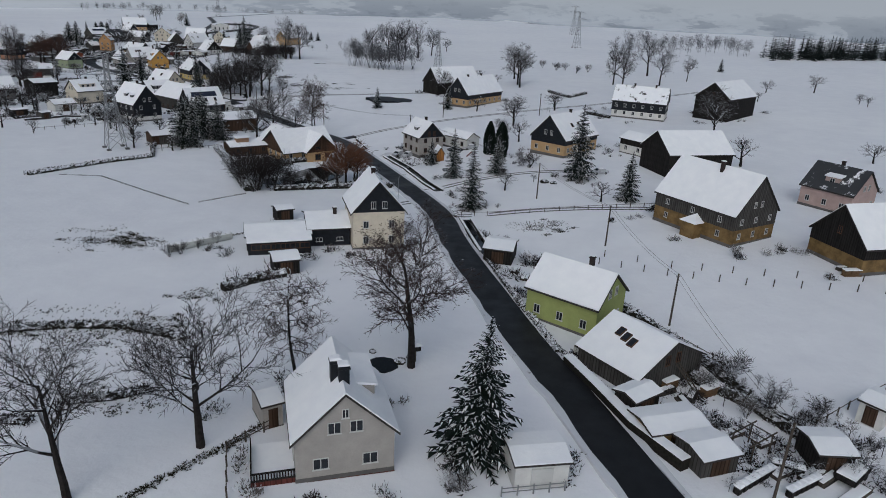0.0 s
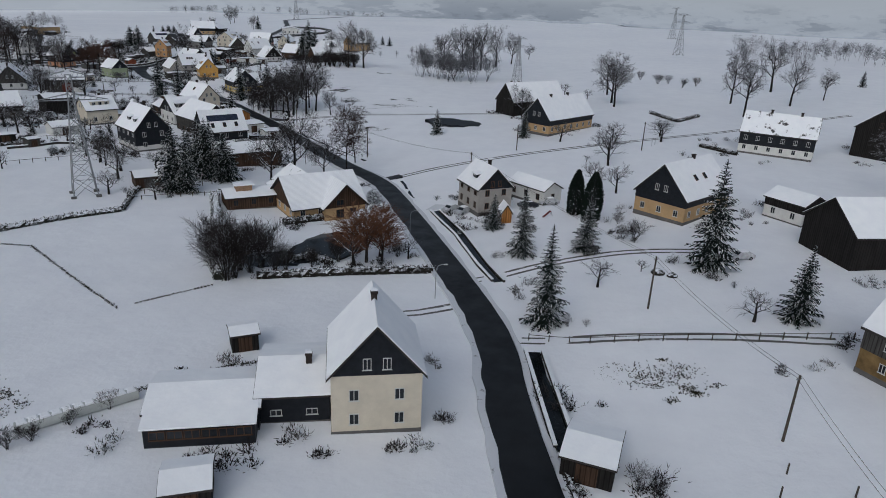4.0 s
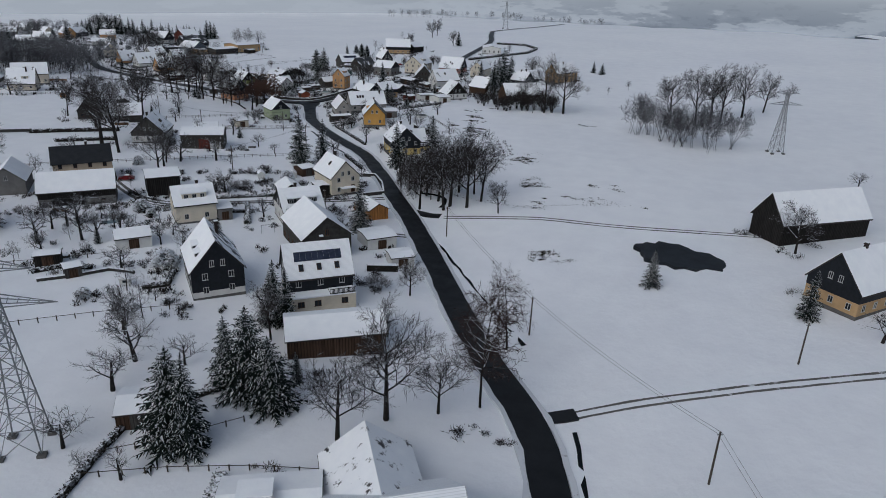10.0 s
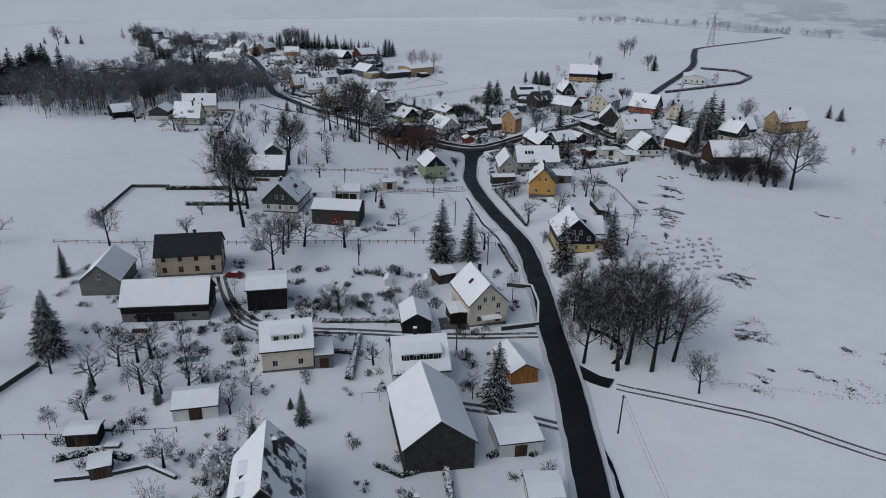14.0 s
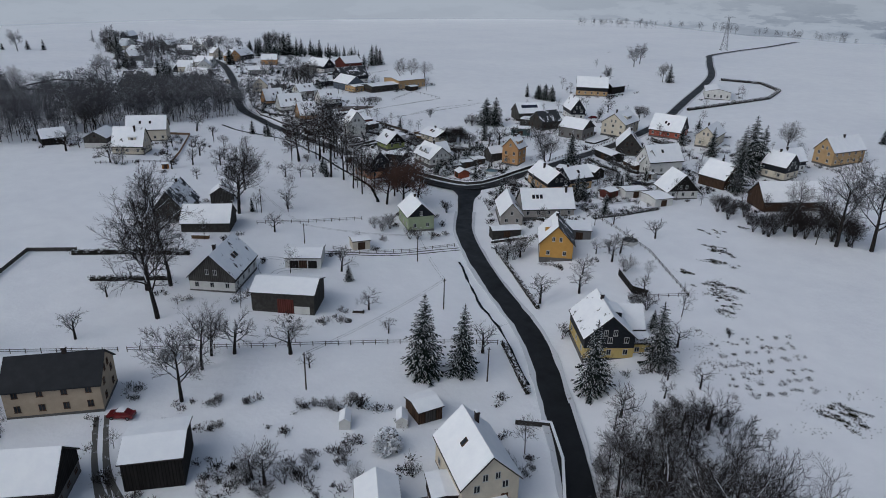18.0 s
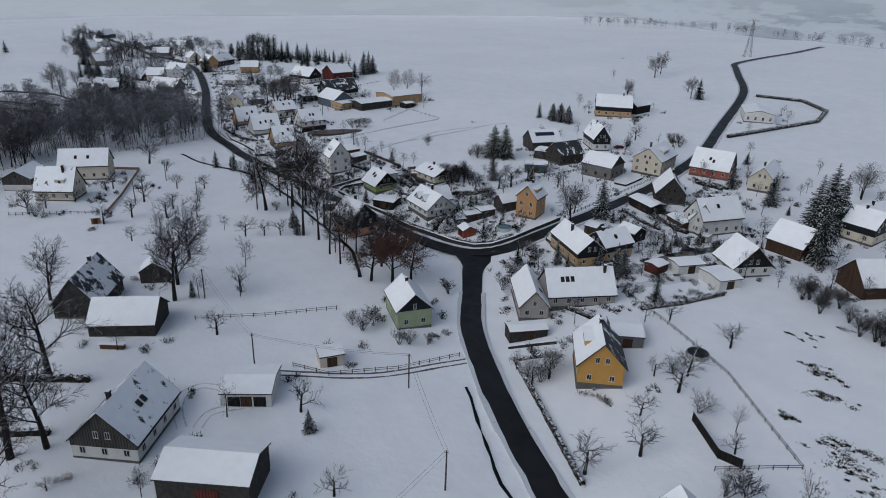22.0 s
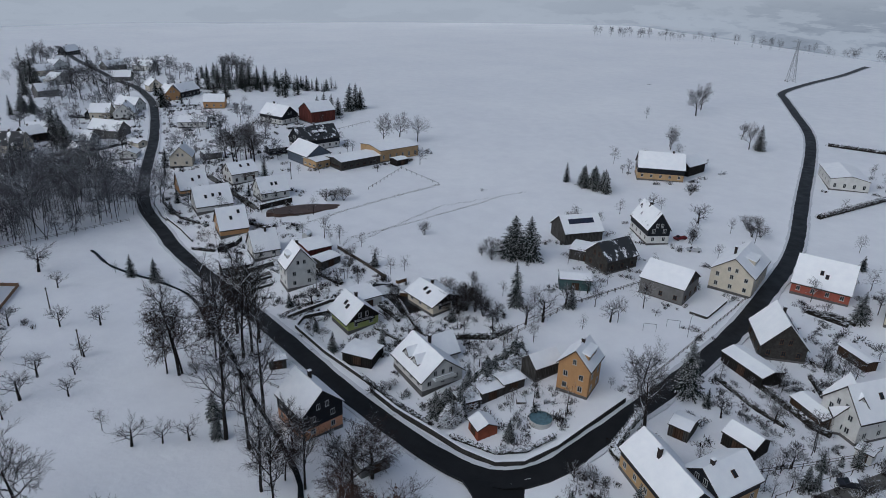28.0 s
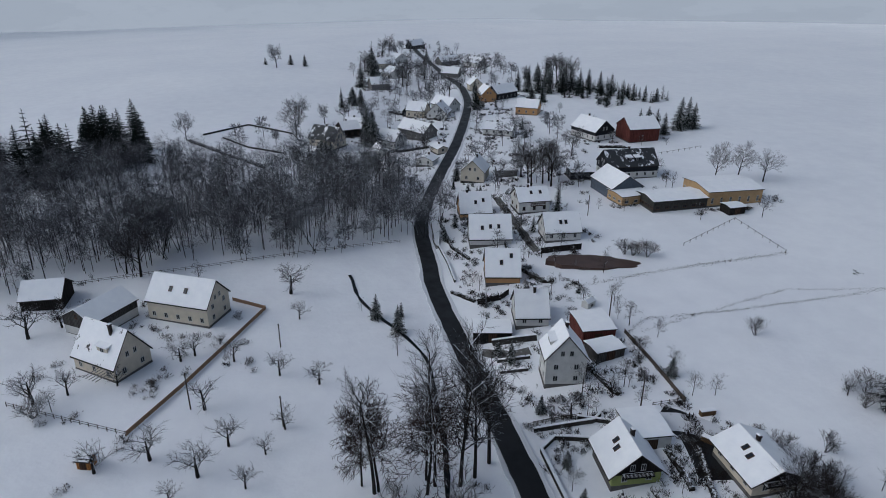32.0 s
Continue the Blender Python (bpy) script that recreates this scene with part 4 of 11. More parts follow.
def thicket(name, label, seed, kinds, spots):
    """Many small trees at plan points (x, y, height), joined into one."""
    rnd = random.Random(seed)
    vs, fs, mi, base, mats, cache = [], [], [], 0, [], {}
    for x, y, h in spots:
        kind = rnd.choice(kinds)
        v = rnd.randrange(len(KINDS[kind]))
        t, sc = rnd.uniform(0, 6.28), rnd.uniform(0.8, 1.1)
        z = float(ground(x, y))
        for me in KINDS[kind][v]:
            if me.name not in cache:
                co = np.empty(len(me.vertices) * 3)
                me.vertices.foreach_get("co", co)
                polys = [tuple(p.vertices) for p in me.polygons]
                used = sorted({i for p in polys for i in p})
                back = {i: k for k, i in enumerate(used)}
                cache[me.name] = (co.reshape(-1, 3)[used], [tuple(back[i] for i in p) for p in polys])
            co, polys = cache[me.name]
            q = np.empty_like(co)
            q[:, 0] = (co[:, 0] * math.cos(t) - co[:, 1] * math.sin(t)) * h * sc + x
            q[:, 1] = (co[:, 0] * math.sin(t) + co[:, 1] * math.cos(t)) * h * sc + y
            q[:, 2] = co[:, 2] * h + z - 0.1
            if me.materials[0] not in mats:
                mats.append(me.materials[0])
            vs.append(q)
            fs += [tuple(i + base for i in p) for p in polys]
            mi += [mats.index(me.materials[0])] * len(polys)
            base += len(q)
    me = bpy.data.meshes.new(name)
    me.from_pydata(np.concatenate(vs).tolist(), [], fs)
    for m in mats:
        me.materials.append(m)
    me.polygons.foreach_set("material_index", mi)
    me.update()
    tagged(new(name, me), label, "woodland", kind="stuff")


def undergrowth(label, seed, mat, size, *spots):
    """Garden shrubs and stalks too small to count, joined into one; spots are plan points."""
    rnd = random.Random(seed)
    V, F = [], []
    for x, y in spots:
        for _ in range(3):
            cx, cy = rnd.gauss(x, size * 0.8), rnd.gauss(y, size * 0.8)
            z, r = float(ground(cx, cy)), size * rnd.uniform(0.6, 1.4)
            for _ in range(60):
                a, e = rnd.uniform(0, 6.28), rnd.uniform(0.35, 1.5)
                d = Vector((math.cos(a) * math.cos(e), math.sin(a) * math.cos(e), math.sin(e)))
                p = Vector((cx + rnd.gauss(0, 0.25 * r), cy + rnd.gauss(0, 0.25 * r), z)) + d * (r * rnd.uniform(0.0, 0.75))
                q = p + sway(rnd, d, 0.6) * (r * rnd.uniform(0.25, 0.5))
                s = d.orthogonal().normalized() * (0.03 + 0.034 * rnd.random()) * size
                k = len(V)
                V += [tuple(p - s), tuple(p + s), tuple(q)]
                F.append((k, k + 1, k + 2))
    tagged(new("undergrowth", mesh_of("undergrowth", V, F, M[mat])), label, "shrubs", kind="stuff")


# ---- fences, hedges, poles ----
def along(pts, step):
    """Points at even steps along a broken line, with the heading there."""
    out = []
    for (x0, y0), (x1, y1) in zip(pts, pts[1:]):
        n = max(1, round(math.hypot(x1 - x0, y1 - y0) / step))
        out += [(x0 + (x1 - x0) * i / n, y0 + (y1 - y0) * i / n) for i in range(n)]
    return out + [pts[-1]]


def fence(label, pts, mat="postwood", height=1.1, step=2.4, rails=2, board=False):
    pl = along(pts, step)
    root = thing("fence", *pl[0], 0, label, "fence")
    o = root.location.copy()
    post = shared(("post", mat, height), lambda: mesh_of("post", *stack_vf(0, 0, [(0.065, -0.3), (0.06, height), (0.025, height + 0.06)]), M[mat]))
    for x, y in pl:
        part("post", post, root, "", pose(x - o.x, y - o.y, float(ground(x, y)) - o.z))
    for (x0, y0), (x1, y1) in zip(pl, pl[1:]):
        a, b = Vector((x0, y0, float(ground(x0, y0)))) - o, Vector((x1, y1, float(ground(x1, y1)))) - o
        L = (b - a).length
        turn = (b - a).to_track_quat("X", "Z").to_matrix().to_4x4()
        if board:
            me = shared(("panel", mat, height, round(L, 1)), lambda: mesh_of("panel", *box_vf(0, L, -0.025, 0.025, 0.1, height - 0.05), M[mat]))
            part("panel", me, root, "", Matrix.Translation(a) @ turn)
        else:
            for k in range(rails):
                z = height * (0.88 - 0.42 * k)
                me = shared(("rail", mat, round(L, 1), round(z, 2)), lambda: mesh_of("rail", *join_vf(box_vf(0, L, -0.03, 0.03, z - 0.07, z)), M[mat]))
                part("rail", me, root, "", Matrix.Translation(a) @ turn)
    return root


def hedge(label, pts, width=1.2, height=1.3, mat="hedge", seed=1, loose=1.0):
    """A clipped or loose hedge: a lumpy body bristling with small sprays."""
    rnd = random.Random(seed)
    pl = along(pts, 0.7)
    root = thing("hedge", *pl[0], 0, label, "hedge")
    o = root.location
    V, F = [], []
    for i, (x, y) in enumerate(pl):
        nx, ny = pl[min(i + 1, len(pl) - 1)][0] - pl[max(i - 1, 0)][0], pl[min(i + 1, len(pl) - 1)][1] - pl[max(i - 1, 0)][1]
        q = math.hypot(nx, ny) or 1
        nx, ny = -ny / q, nx / q
        z = float(ground(x, y)) - o.z
        h = height * rnd.uniform(0.82, 1.08)
        k = len(V)
        for a, b in ((-0.36, -0.2), (-0.38, 0.45), (-0.22, 0.82), (0.22, 0.86), (0.38, 0.45), (0.36, -0.2)):
            w = width * a * rnd.uniform(0.7, 1.2)
            V.append((x - o.x + nx * w, y - o.y + ny * w, z + b * h * rnd.uniform(0.9, 1.08)))
        if i:
            F += [(k - 6 + j, k - 5 + j, k + 1 + j, k + j) for j in range(5)]
    F += [(0, 1, 2, 3, 4, 5), tuple(range(len(V) - 1, len(V) - 7, -1))]
    body = mesh_of("hedge_body", V, F, M[mat])
    part("hedge_body", body, root)
    V, F = [], []
    for _ in range(int(len(pl) * 30 * loose)):
        x, y = rnd.choice(pl)
        z = float(ground(x, y)) - o.z
        a = rnd.uniform(0.0, 2 * math.pi)
        e = rnd.uniform(0.02, 1.0)
        r = width * 0.46 * (1.0 if e < 0.7 else 1.0 - 1.6 * (e - 0.7)) * rnd.uniform(0.8, 1.1)
        c = Vector((math.cos(a), math.sin(a), 0))
        p = Vector((x - o.x, y - o.y, z + height * e * rnd.uniform(0.85, 1.0))) + c * r
        d = (c * rnd.uniform(0.1, 0.9) + Vector((rnd.uniform(-0.6, 0.6), rnd.uniform(-0.6, 0.6), rnd.uniform(-0.1, 1.1)))).normalized() * rnd.uniform(0.14, 0.36)
        s = d.orthogonal().normalized() * 0.10
        k = len(V)
        V += [tuple(p - s), tuple(p + s), tuple(p + d)]
        F.append((k, k + 1, k + 2))
    part("sprays", mesh_of("sprays", V, F, M[mat]), root)
    return root


def utility_pole(x, y, h=8.0, lean=0.0):
    root = thing("utility_pole", x, y, 30 + lean * 20, "dark creosoted wooden utility pole in the snow", "pole", "utility poles")
    v, f = [], []
    tube(v, f, Vector((0, 0, -0.4)), Vector((lean, 0, h)), 0.15, 0.11, 8)
    part("mast", shared(("mast", h, lean), lambda: mesh_of("mast", v, f, M["postwood"], True)), root)
    part("crossarm", shared(("arm", h, lean), lambda: mesh_of("crossarm", *box_vf(lean - 0.35, lean + 0.35, -0.05, 0.05, h - 0.45, h - 0.35), M["metal"])), root)
    for i in (-0.3, 0.3):
        v, f = [], []
        tube(v, f, Vector((lean + i, 0, h - 0.35)), Vector((lean + i, 0, h - 0.18)), 0.05, 0.035, 6)
        part("insulator", shared(("ins", h, lean, i), lambda: mesh_of("insulator", v, f, M["frame"])), root)
    return (x, y, float(ground(x, y)) + h - 0.2)


def wires(a, b, sag, label="thin overhead power line"):
    """Two slack wires between pole heads, each one continuous tube."""
    a, b = Vector(a), Vector(b)
    s = Vector((b.y - a.y, a.x - b.x, 0)).normalized() * 0.3
    for o in (-1, 1):
        V, F = [], []
        for i in range(15):
            t = i / 14
            p = a.lerp(b, t) + s * o - Vector((0, 0, sag * 4 * t * (1 - t)))
            k = len(V)
            V += [tuple(p + Vector((0, 0, 0.02))), tuple(p + s * 0.06 - Vector((0, 0, 0.012))), tuple(p - s * 0.06 - Vector((0, 0, 0.012)))]
            if i:
                F += [(k - 3 + j, k - 3 + (j + 1) % 3, k + (j + 1) % 3, k + j) for j in range(3)]
        tagged(new("power_line", mesh_of("power_line", V, F, M["eaves"])), label, "cable", "power lines")


def pylon(x, y, yaw, h, label="tall galvanised lattice pylon with wide arms"):
    root = thing("lattice_pylon", x, y, yaw, label, "pylon", "pylons")
    half = lambda z: (0.072 * (1 - z / (0.80 * h)) + 0.022) * h if z < 0.8 * h else 0.022 * h
    corners = ((-1, -1), (1, -1), (1, 1), (-1, 1))
    levels = [h * f for f in (0, 0.15, 0.28, 0.39, 0.49, 0.58, 0.66, 0.73, 0.80, 0.86, 0.92, 1.0)]
    for cx, cy in corners:
        V = [(cx * half(z) + dx, cy * half(z) + dy, z - (0.3 if z == 0 else 0)) for z in levels for dx, dy in ((0.1, 0), (0, 0.1), (-0.1, 0), (0, -0.1))]
        F = [(4 * r + q, 4 * r + (q + 1) % 4, 4 * r + 4 + (q + 1) % 4, 4 * r + 4 + q) for r in range(len(levels) - 1) for q in range(4)]
        part("leg", mesh_of("leg", V, F, M["metal"]), root)
        part("footing", mesh_of("footing", *box_vf(cx * half(0) - 0.5, cx * half(0) + 0.5, cy * half(0) - 0.5, cy * half(0) + 0.5, -0.5, 0.35), M["plinth"]), root)
    V, F = [], []
    for z0, z1 in zip(levels, levels[1:]):
        for i in range(4):
            a, b = corners[i], corners[(i + 1) % 4]
            for (p, zp), (q, zq) in (((a, z0), (b, z1)), ((b, z0), (a, z1)), ((a, z1), (b, z1))):
                tube(V, F, Vector((p[0] * half(zp), p[1] * half(zp), zp)), Vector((q[0] * half(zq), q[1] * half(zq), zq)), 0.06, 0.06, 3)
    tagged(part("bracing", mesh_of("bracing", V, F, M["metal"]), root), kind="stuff")
    for z in (0.80 * h, 0.98 * h):
        for sd in (-1, 1):
            V, F = [], []
            L = (0.27 if z < 0.9 * h else 0.19) * h
            tip = Vector((sd * L, 0, z))
            for cy in (-1, 1):
                tube(V, F, Vector((sd * 0.02 * h, cy * 0.022 * h, z)), tip, 0.09, 0.05, 3)
                tube(V, F, Vector((sd * 0.02 * h, cy * 0.022 * h, z + 0.05 * h)), tip, 0.09, 0.05, 3)
            for k in range(1, 6):
                f = k / 6
                tube(V, F, Vector((sd * L * f, 0.022 * h * (1 - f), z)), Vector((sd * L * (f + 0.08), 0, z + 0.05 * h * (1 - f))), 0.05, 0.05, 3)
            tagged(part("arm", mesh_of("arm", V, F, M["metal"]), root), kind="stuff")
    return root


def car(x, y, yaw, paint, label):
    root = thing("car", x, y, yaw, label, "car", "parked cars")
    prof = [(-2.1, 0.35), (-2.1, 0.8), (-1.2, 0.95), (-0.6, 1.42), (0.9, 1.45), (1.75, 1.0), (2.1, 0.95), (2.1, 0.35)]
    n = len(prof)
    V = [(a, s * (0.85 if b < 1.0 else 0.68), b) for s in (-1, 1) for a, b in prof]
    F = [tuple(range(n))[::-1], tuple(range(n, 2 * n))] + [(i, (i + 1) % n, n + (i + 1) % n, n + i) for i in range(n)]
    part("body", mesh_of("body", V, F, M[paint]), root)
    part("windscreen", mesh_of("windscreen", [(-1.17, -0.7, 1.0), (-1.17, 0.7, 1.0), (-0.66, 0.6, 1.40), (-0.66, -0.6, 1.40)], [(0, 1, 2, 3)], M["glass"]), root)
    part("snow", mesh_of("snow", *box_vf(-0.5, 0.8, -0.62, 0.62, 1.43, 1.55), M["snow"]), root, "snow on the car roof")
    for a in (-1.3, 1.3):
        for s in (-1, 1):
            v, f = [], []
            tube(v, f, Vector((a, s * 0.72, 0.32)), Vector((a, s * 0.88, 0.32)), 0.32, 0.32, 12)
            f.append(tuple(range(12, 24)))
            w = part("wheel", mesh_of("wheel", v, f, M["rubber"]), root)
            v, f = [], []
            tube(v, f, Vector((a, s * 0.86, 0.32)), Vector((a, s * 0.895, 0.32)), 0.18, 0.16, 8)
            f.append(tuple(range(8, 16)))
            part("rim", mesh_of("rim", v, f, M["metal"]), w)
    return root


def blob(name, label, category, x, y, rx, ry, yaw, mat, lift=0.06, ragged=0.12, seed=3, kind="structure", grow=1.0):
    """A flat sheet with an uneven shore."""
    rnd = random.Random(seed)
    k = 28
    V = []
    for i in range(k):
        a = 2 * math.pi * i / k
        r = 1 + rnd.uniform(-ragged, ragged)
        px, py = rx * r * math.cos(a), ry * r * math.sin(a)
        c, s = math.cos(radians(yaw)), math.sin(radians(yaw))
        V.append((x + px * c - py * s, y + px * s + py * c))
    z = max(float(ground(a, b)) for a, b in V) + lift
    V3 = [(a, b, z) for a, b in V] + [(a, b, z - 2.0) for a, b in V]
    F = [tuple(range(k))] + [(i, k + i, k + (i + 1) % k, (i + 1) % k) for i in range(k)]
    return tagged(new(name, mesh_of(name, V3, F, M[mat])), label, category, kind=kind)


def low_wall(label, pts, height=0.7, width=0.4, mat="stone", cap=True, name="garden_wall"):
    """A wall that steps along the ground, with a cap of snow."""
    pl = along(pts, 2.0)
    root = thing(name, *pl[0], 0, label, "wall")
    o = root.location.copy()
    for (x0, y0), (x1, y1) in zip(pl, pl[1:]):
        a, b = Vector((x0, y0, float(ground(x0, y0)))) - o, Vector((x1, y1, float(ground(x1, y1)))) - o
        L = (b - a).length
        m = Matrix.Translation(a) @ (b - a).to_track_quat("X", "Z").to_matrix().to_4x4()
        part("segment", shared(("seg", mat, height, width, round(L, 1)), lambda: mesh_of("segment", *box_vf(-0.01, L + 0.01, -width / 2, width / 2, -0.5, height), M[mat])), root, "", m)
        if cap:
            part("snow", shared(("segs", height, width, round(L, 1)), lambda: mesh_of("snow", *box_vf(-0.01, L + 0.01, -width / 2 - 0.03, width / 2 + 0.03, height, height + 0.14), M["snow"])), root, "cap of snow", m)
    return root


def greenhouse(x, y, yaw, label="small glass greenhouse with snow on its roof"):
    root = thing("greenhouse", x, y, yaw, label, "greenhouse", "greenhouses")
    part("glazing", mesh_of("glazing", *prism_vf(1.9, -1.5, 1.5, 0, 1.5, 2.2), M["white"]), root)
    for s in (-1, 1):
        part("snow", mesh_of("snow", *slab_vf(s, 1.9, 3.0, 1.5, 2.2, 0.05, 0.05, 0.02, 0.1), M["snow"]), root, "snow on the glass")


def raised_bed(x, y, yaw, L=3.0, w=1.2, label="timber raised bed filled with snow"):
    root = thing("raised_bed", x, y, yaw, label, "planter", "raised beds")
    part("frame", mesh_of("frame", *stack_vf(0, 0, [(0.5, -0.2), (0.5, 0.35), (0.46, 0.36)]), M["postwood"]), root, "", Matrix.Diagonal((L, w, 1, 1)))
    part("snow", mesh_of("snow", *stack_vf(0, 0, [(0.46, 0.3), (0.455, 0.42), (0.38, 0.5)]), M["snow"]), root, "snow filling the bed", Matrix.Diagonal((L, w, 1, 1)))


def log_pile(x, y, yaw, L=3.0, label="stacked firewood under a cover of snow"):
    root = thing("log_pile", x, y, yaw, label, "firewood", "log piles")
    rnd = random.Random(int(x * 7 + y))
    V, F = [], []
    for r in range(5):
        for i in range(int(L / 0.23)):
            x0, z0, e = -L / 2 + 0.12 + i * 0.23 + (0.11 if r % 2 else 0), 0.1 + r * 0.2, rnd.uniform(-0.06, 0.06)
            k = len(V)
            tube(V, F, Vector((x0, -0.5 + e, z0)), Vector((x0, 0.5 + e, z0)), 0.11, 0.11, 6)
            F += [tuple(range(k + 5, k - 1, -1)), tuple(range(k + 6, k + 12))]
    tagged(part("firewood", mesh_of("firewood", V, F, M["firewood"]), root), kind="stuff")
    part("snow", mesh_of("snow", *stack_vf(0, 0, [(0.5, 1.05), (0.5, 1.17), (0.4, 1.24)]), M["snow"]), root, "snow on the stack", Matrix.Diagonal((L, 1.05, 1, 1)))


def goal_frame(x, y, yaw, w=2.4, h=2.0, name="carpet_rail", label="thin metal frame standing in the snow"):
    root = thing(name, x, y, yaw, label, "frame")
    for s in (-1, 1):
        part("upright", mesh_of("upright", *box_vf(s * w / 2 - 0.04, s * w / 2 + 0.04, -0.04, 0.04, -0.2, h), M["metal"]), root)
    part("crossbar", mesh_of("crossbar", *box_vf(-w / 2 - 0.04, w / 2 + 0.04, -0.04, 0.04, h, h + 0.08), M["metal"]), root)


def pool(x, y, r, label, water="poolblue"):
    root = thing("round_pool", x, y, 0, label, "pool")
    v, f = [], []
    tube(v, f, Vector((0, 0, -0.2)), Vector((0, 0, 1.0)), r, r, 28)
    part("pool_wall", mesh_of("pool_wall", v, f, M["frame"], True), root)
    V = [(r * 0.97 * math.cos(2 * math.pi * i / 28), r * 0.97 * math.sin(2 * math.pi * i / 28), 0.9) for i in range(28)]
    part("pool_cover", mesh_of("pool_cover", V, [tuple(range(28))], M[water]), root)


def bale(x, y, yaw):
    root = thing("silage_bale", x, y, yaw, "round silage bale in pale wrap with snow on top", "bale", "silage bales")
    v, f = [], []
    tube(v, f, Vector((-0.6, 0, 0.6)), Vector((0.6, 0, 0.6)), 0.65, 0.65, 16)
    f += [tuple(range(15, -1, -1)), tuple(range(16, 32))]
    part("wrap", shared("bale", lambda: mesh_of("wrap", v, f, M["bale"])), root)
    part("snow", shared("bale_snow", lambda: mesh_of("snow", *stack_vf(0, 0, [(0.42, 1.08), (0.45, 1.2), (0.3, 1.32)]), M["snow"])), root, "cap of snow")


def boulder(x, y, r, seed):
    rnd = random.Random(seed)
    root = thing("boulder", x, y, rnd.uniform(0, 360), "rounded garden boulder capped with snow", "rock", "boulders")
    V = [(r * math.cos(a) * math.cos(b) * rnd.uniform(0.85, 1.1), r * math.sin(a) * math.cos(b) * rnd.uniform(0.85, 1.1), r * 0.7 * math.sin(b)) for b in (-0.3, 0.4, 1.0) for a in [i * 0.785 for i in range(8)]]
    F = [(8 * k + i, 8 * k + (i + 1) % 8, 8 * k + 8 + (i + 1) % 8, 8 * k + 8 + i) for k in range(2) for i in range(8)] + [tuple(range(16, 24))]
    part("rock", mesh_of("rock", V, F, M["hedge"]), root)


def lamp_post(x, y, yaw, h=5.5):
    root = thing("street_lamp", x, y, yaw, "slim curved street lamp beside the lane", "street lamp", "street lamps")
    v, f = [], []
    pts = [Vector((0, 0, -0.3)), Vector((0, 0, h - 0.8)), Vector((0.25, 0, h - 0.25)), Vector((0.8, 0, h)), Vector((1.3, 0, h - 0.02))]
    for a, b in zip(pts, pts[1:]):
        tube(v, f, a, b, 0.06, 0.05, 6)
    part("mast", shared(("lampmast", h), lambda: mesh_of("mast", v, f, M["metal"])), root)
    part("lamp_head", shared(("lamphead", h), lambda: mesh_of("lamp_head", *box_vf(1.1, 1.65, -0.11, 0.11, h - 0.1, h + 0.03), M["frame"])), root)


def tufts(name, label, seed, spots, lines=()):
    """Withered grass that pokes through: many blades around centres (x, y, spread, count) and along lines."""
    rnd = random.Random(seed)
    V, F = [], []

    def blade(x, y):
        z = float(ground(x, y))
        for _ in range(6):
            a, L = rnd.uniform(0, 6.28), rnd.uniform(0.1, 0.26)
            k = len(V)
            V.extend([(x - 0.04 * math.sin(a), y + 0.04 * math.cos(a), z - 0.02), (x + 0.04 * math.sin(a), y - 0.04 * math.cos(a), z - 0.02), (x + L * math.cos(a), y + L * math.sin(a), z + rnd.uniform(0.05, 0.22))])
            F.append((k, k + 1, k + 2))

    for x, y, s, n in spots:
        sub = [(rnd.gauss(x, s), rnd.gauss(y, s * 0.6), s * rnd.uniform(0.08, 0.5)) for _ in range(max(4, n // 30))]
        for _ in range(n):
            c = rnd.choice(sub)
            blade(rnd.gauss(c[0], c[2]), rnd.gauss(c[1], c[2] * 0.6))
    for pts, n, w in lines:
        pl = along(pts, 0.5)
        for _ in range(n):
            x, y = rnd.choice(pl)
            blade(rnd.gauss(x, w), rnd.gauss(y, w))
    tagged(new(name, mesh_of(name, V, F, M["grass"])), label, "grass", kind="stuff")



# ---- the houses along the lane and in the village ----
beige_house = house("beige rendered gabled house with snowy roof and two dark chimneys", -8.9, 52.3, 16.5, 8.6, 9.6, 4.3, 8.4, "beige", chim=(),dorm=((1,0.25,5.0,1.5),),attic=2,cols=2,win=(1.35,1.15),door='right')
shed("white flat-roofed garage beside the lane", 9.3, 49.8, 100.5, 4.1, 4.9, 2.6, 2.9, "white", gate="frame")
house("lime-green house with snowy gable roof", 18.6, 83.8, 52.3, 8.5, 10.5, 4.6, 8.0, "lime", chim=((0.35,-0.2),))
house("low annex with wide snowy roof and three skylights", 24.3, 70.9, 35.6, 11.6, 9.0, 2.5, 5.5, "greywood", rows=0,chim=(),sky=((-1,0.35,0.35),(-1,0.1,0.4),(-1,-0.15,0.45)),base=0.2,name='annex',category='building',frame='brownframe')
ochre_farmhouse = house("large old farmhouse with stained ochre ground floor", 51.6, 123.4, 31.7, 12.0, 18.0, 5.8, 12.3, "ochre", upper='greywood',split=3.0,chim=((-0.15,-0.1),),attic=2,rows=2,cols=3,win=(0.8,1.1))
house("weathered timber barn with a snowy roof", 73.9, 108.4, -74.9, 11.6, 16.0, 4.6, 10.0, "ochre", upper='darkwood',split=2.6,rows=0,chim=(),attic=1,name='barn',category='barn',frame='brownframe')
house("pale pink house with dark slate mansard roof", 85.0, 141.0, 34.1, 10.0, 11.0, 4.5, 9.0, "pink", roof='sparse',chim=((0.1,0.1),),dorm=((-1,0.0,3.0,1.3),),sides='front back left')
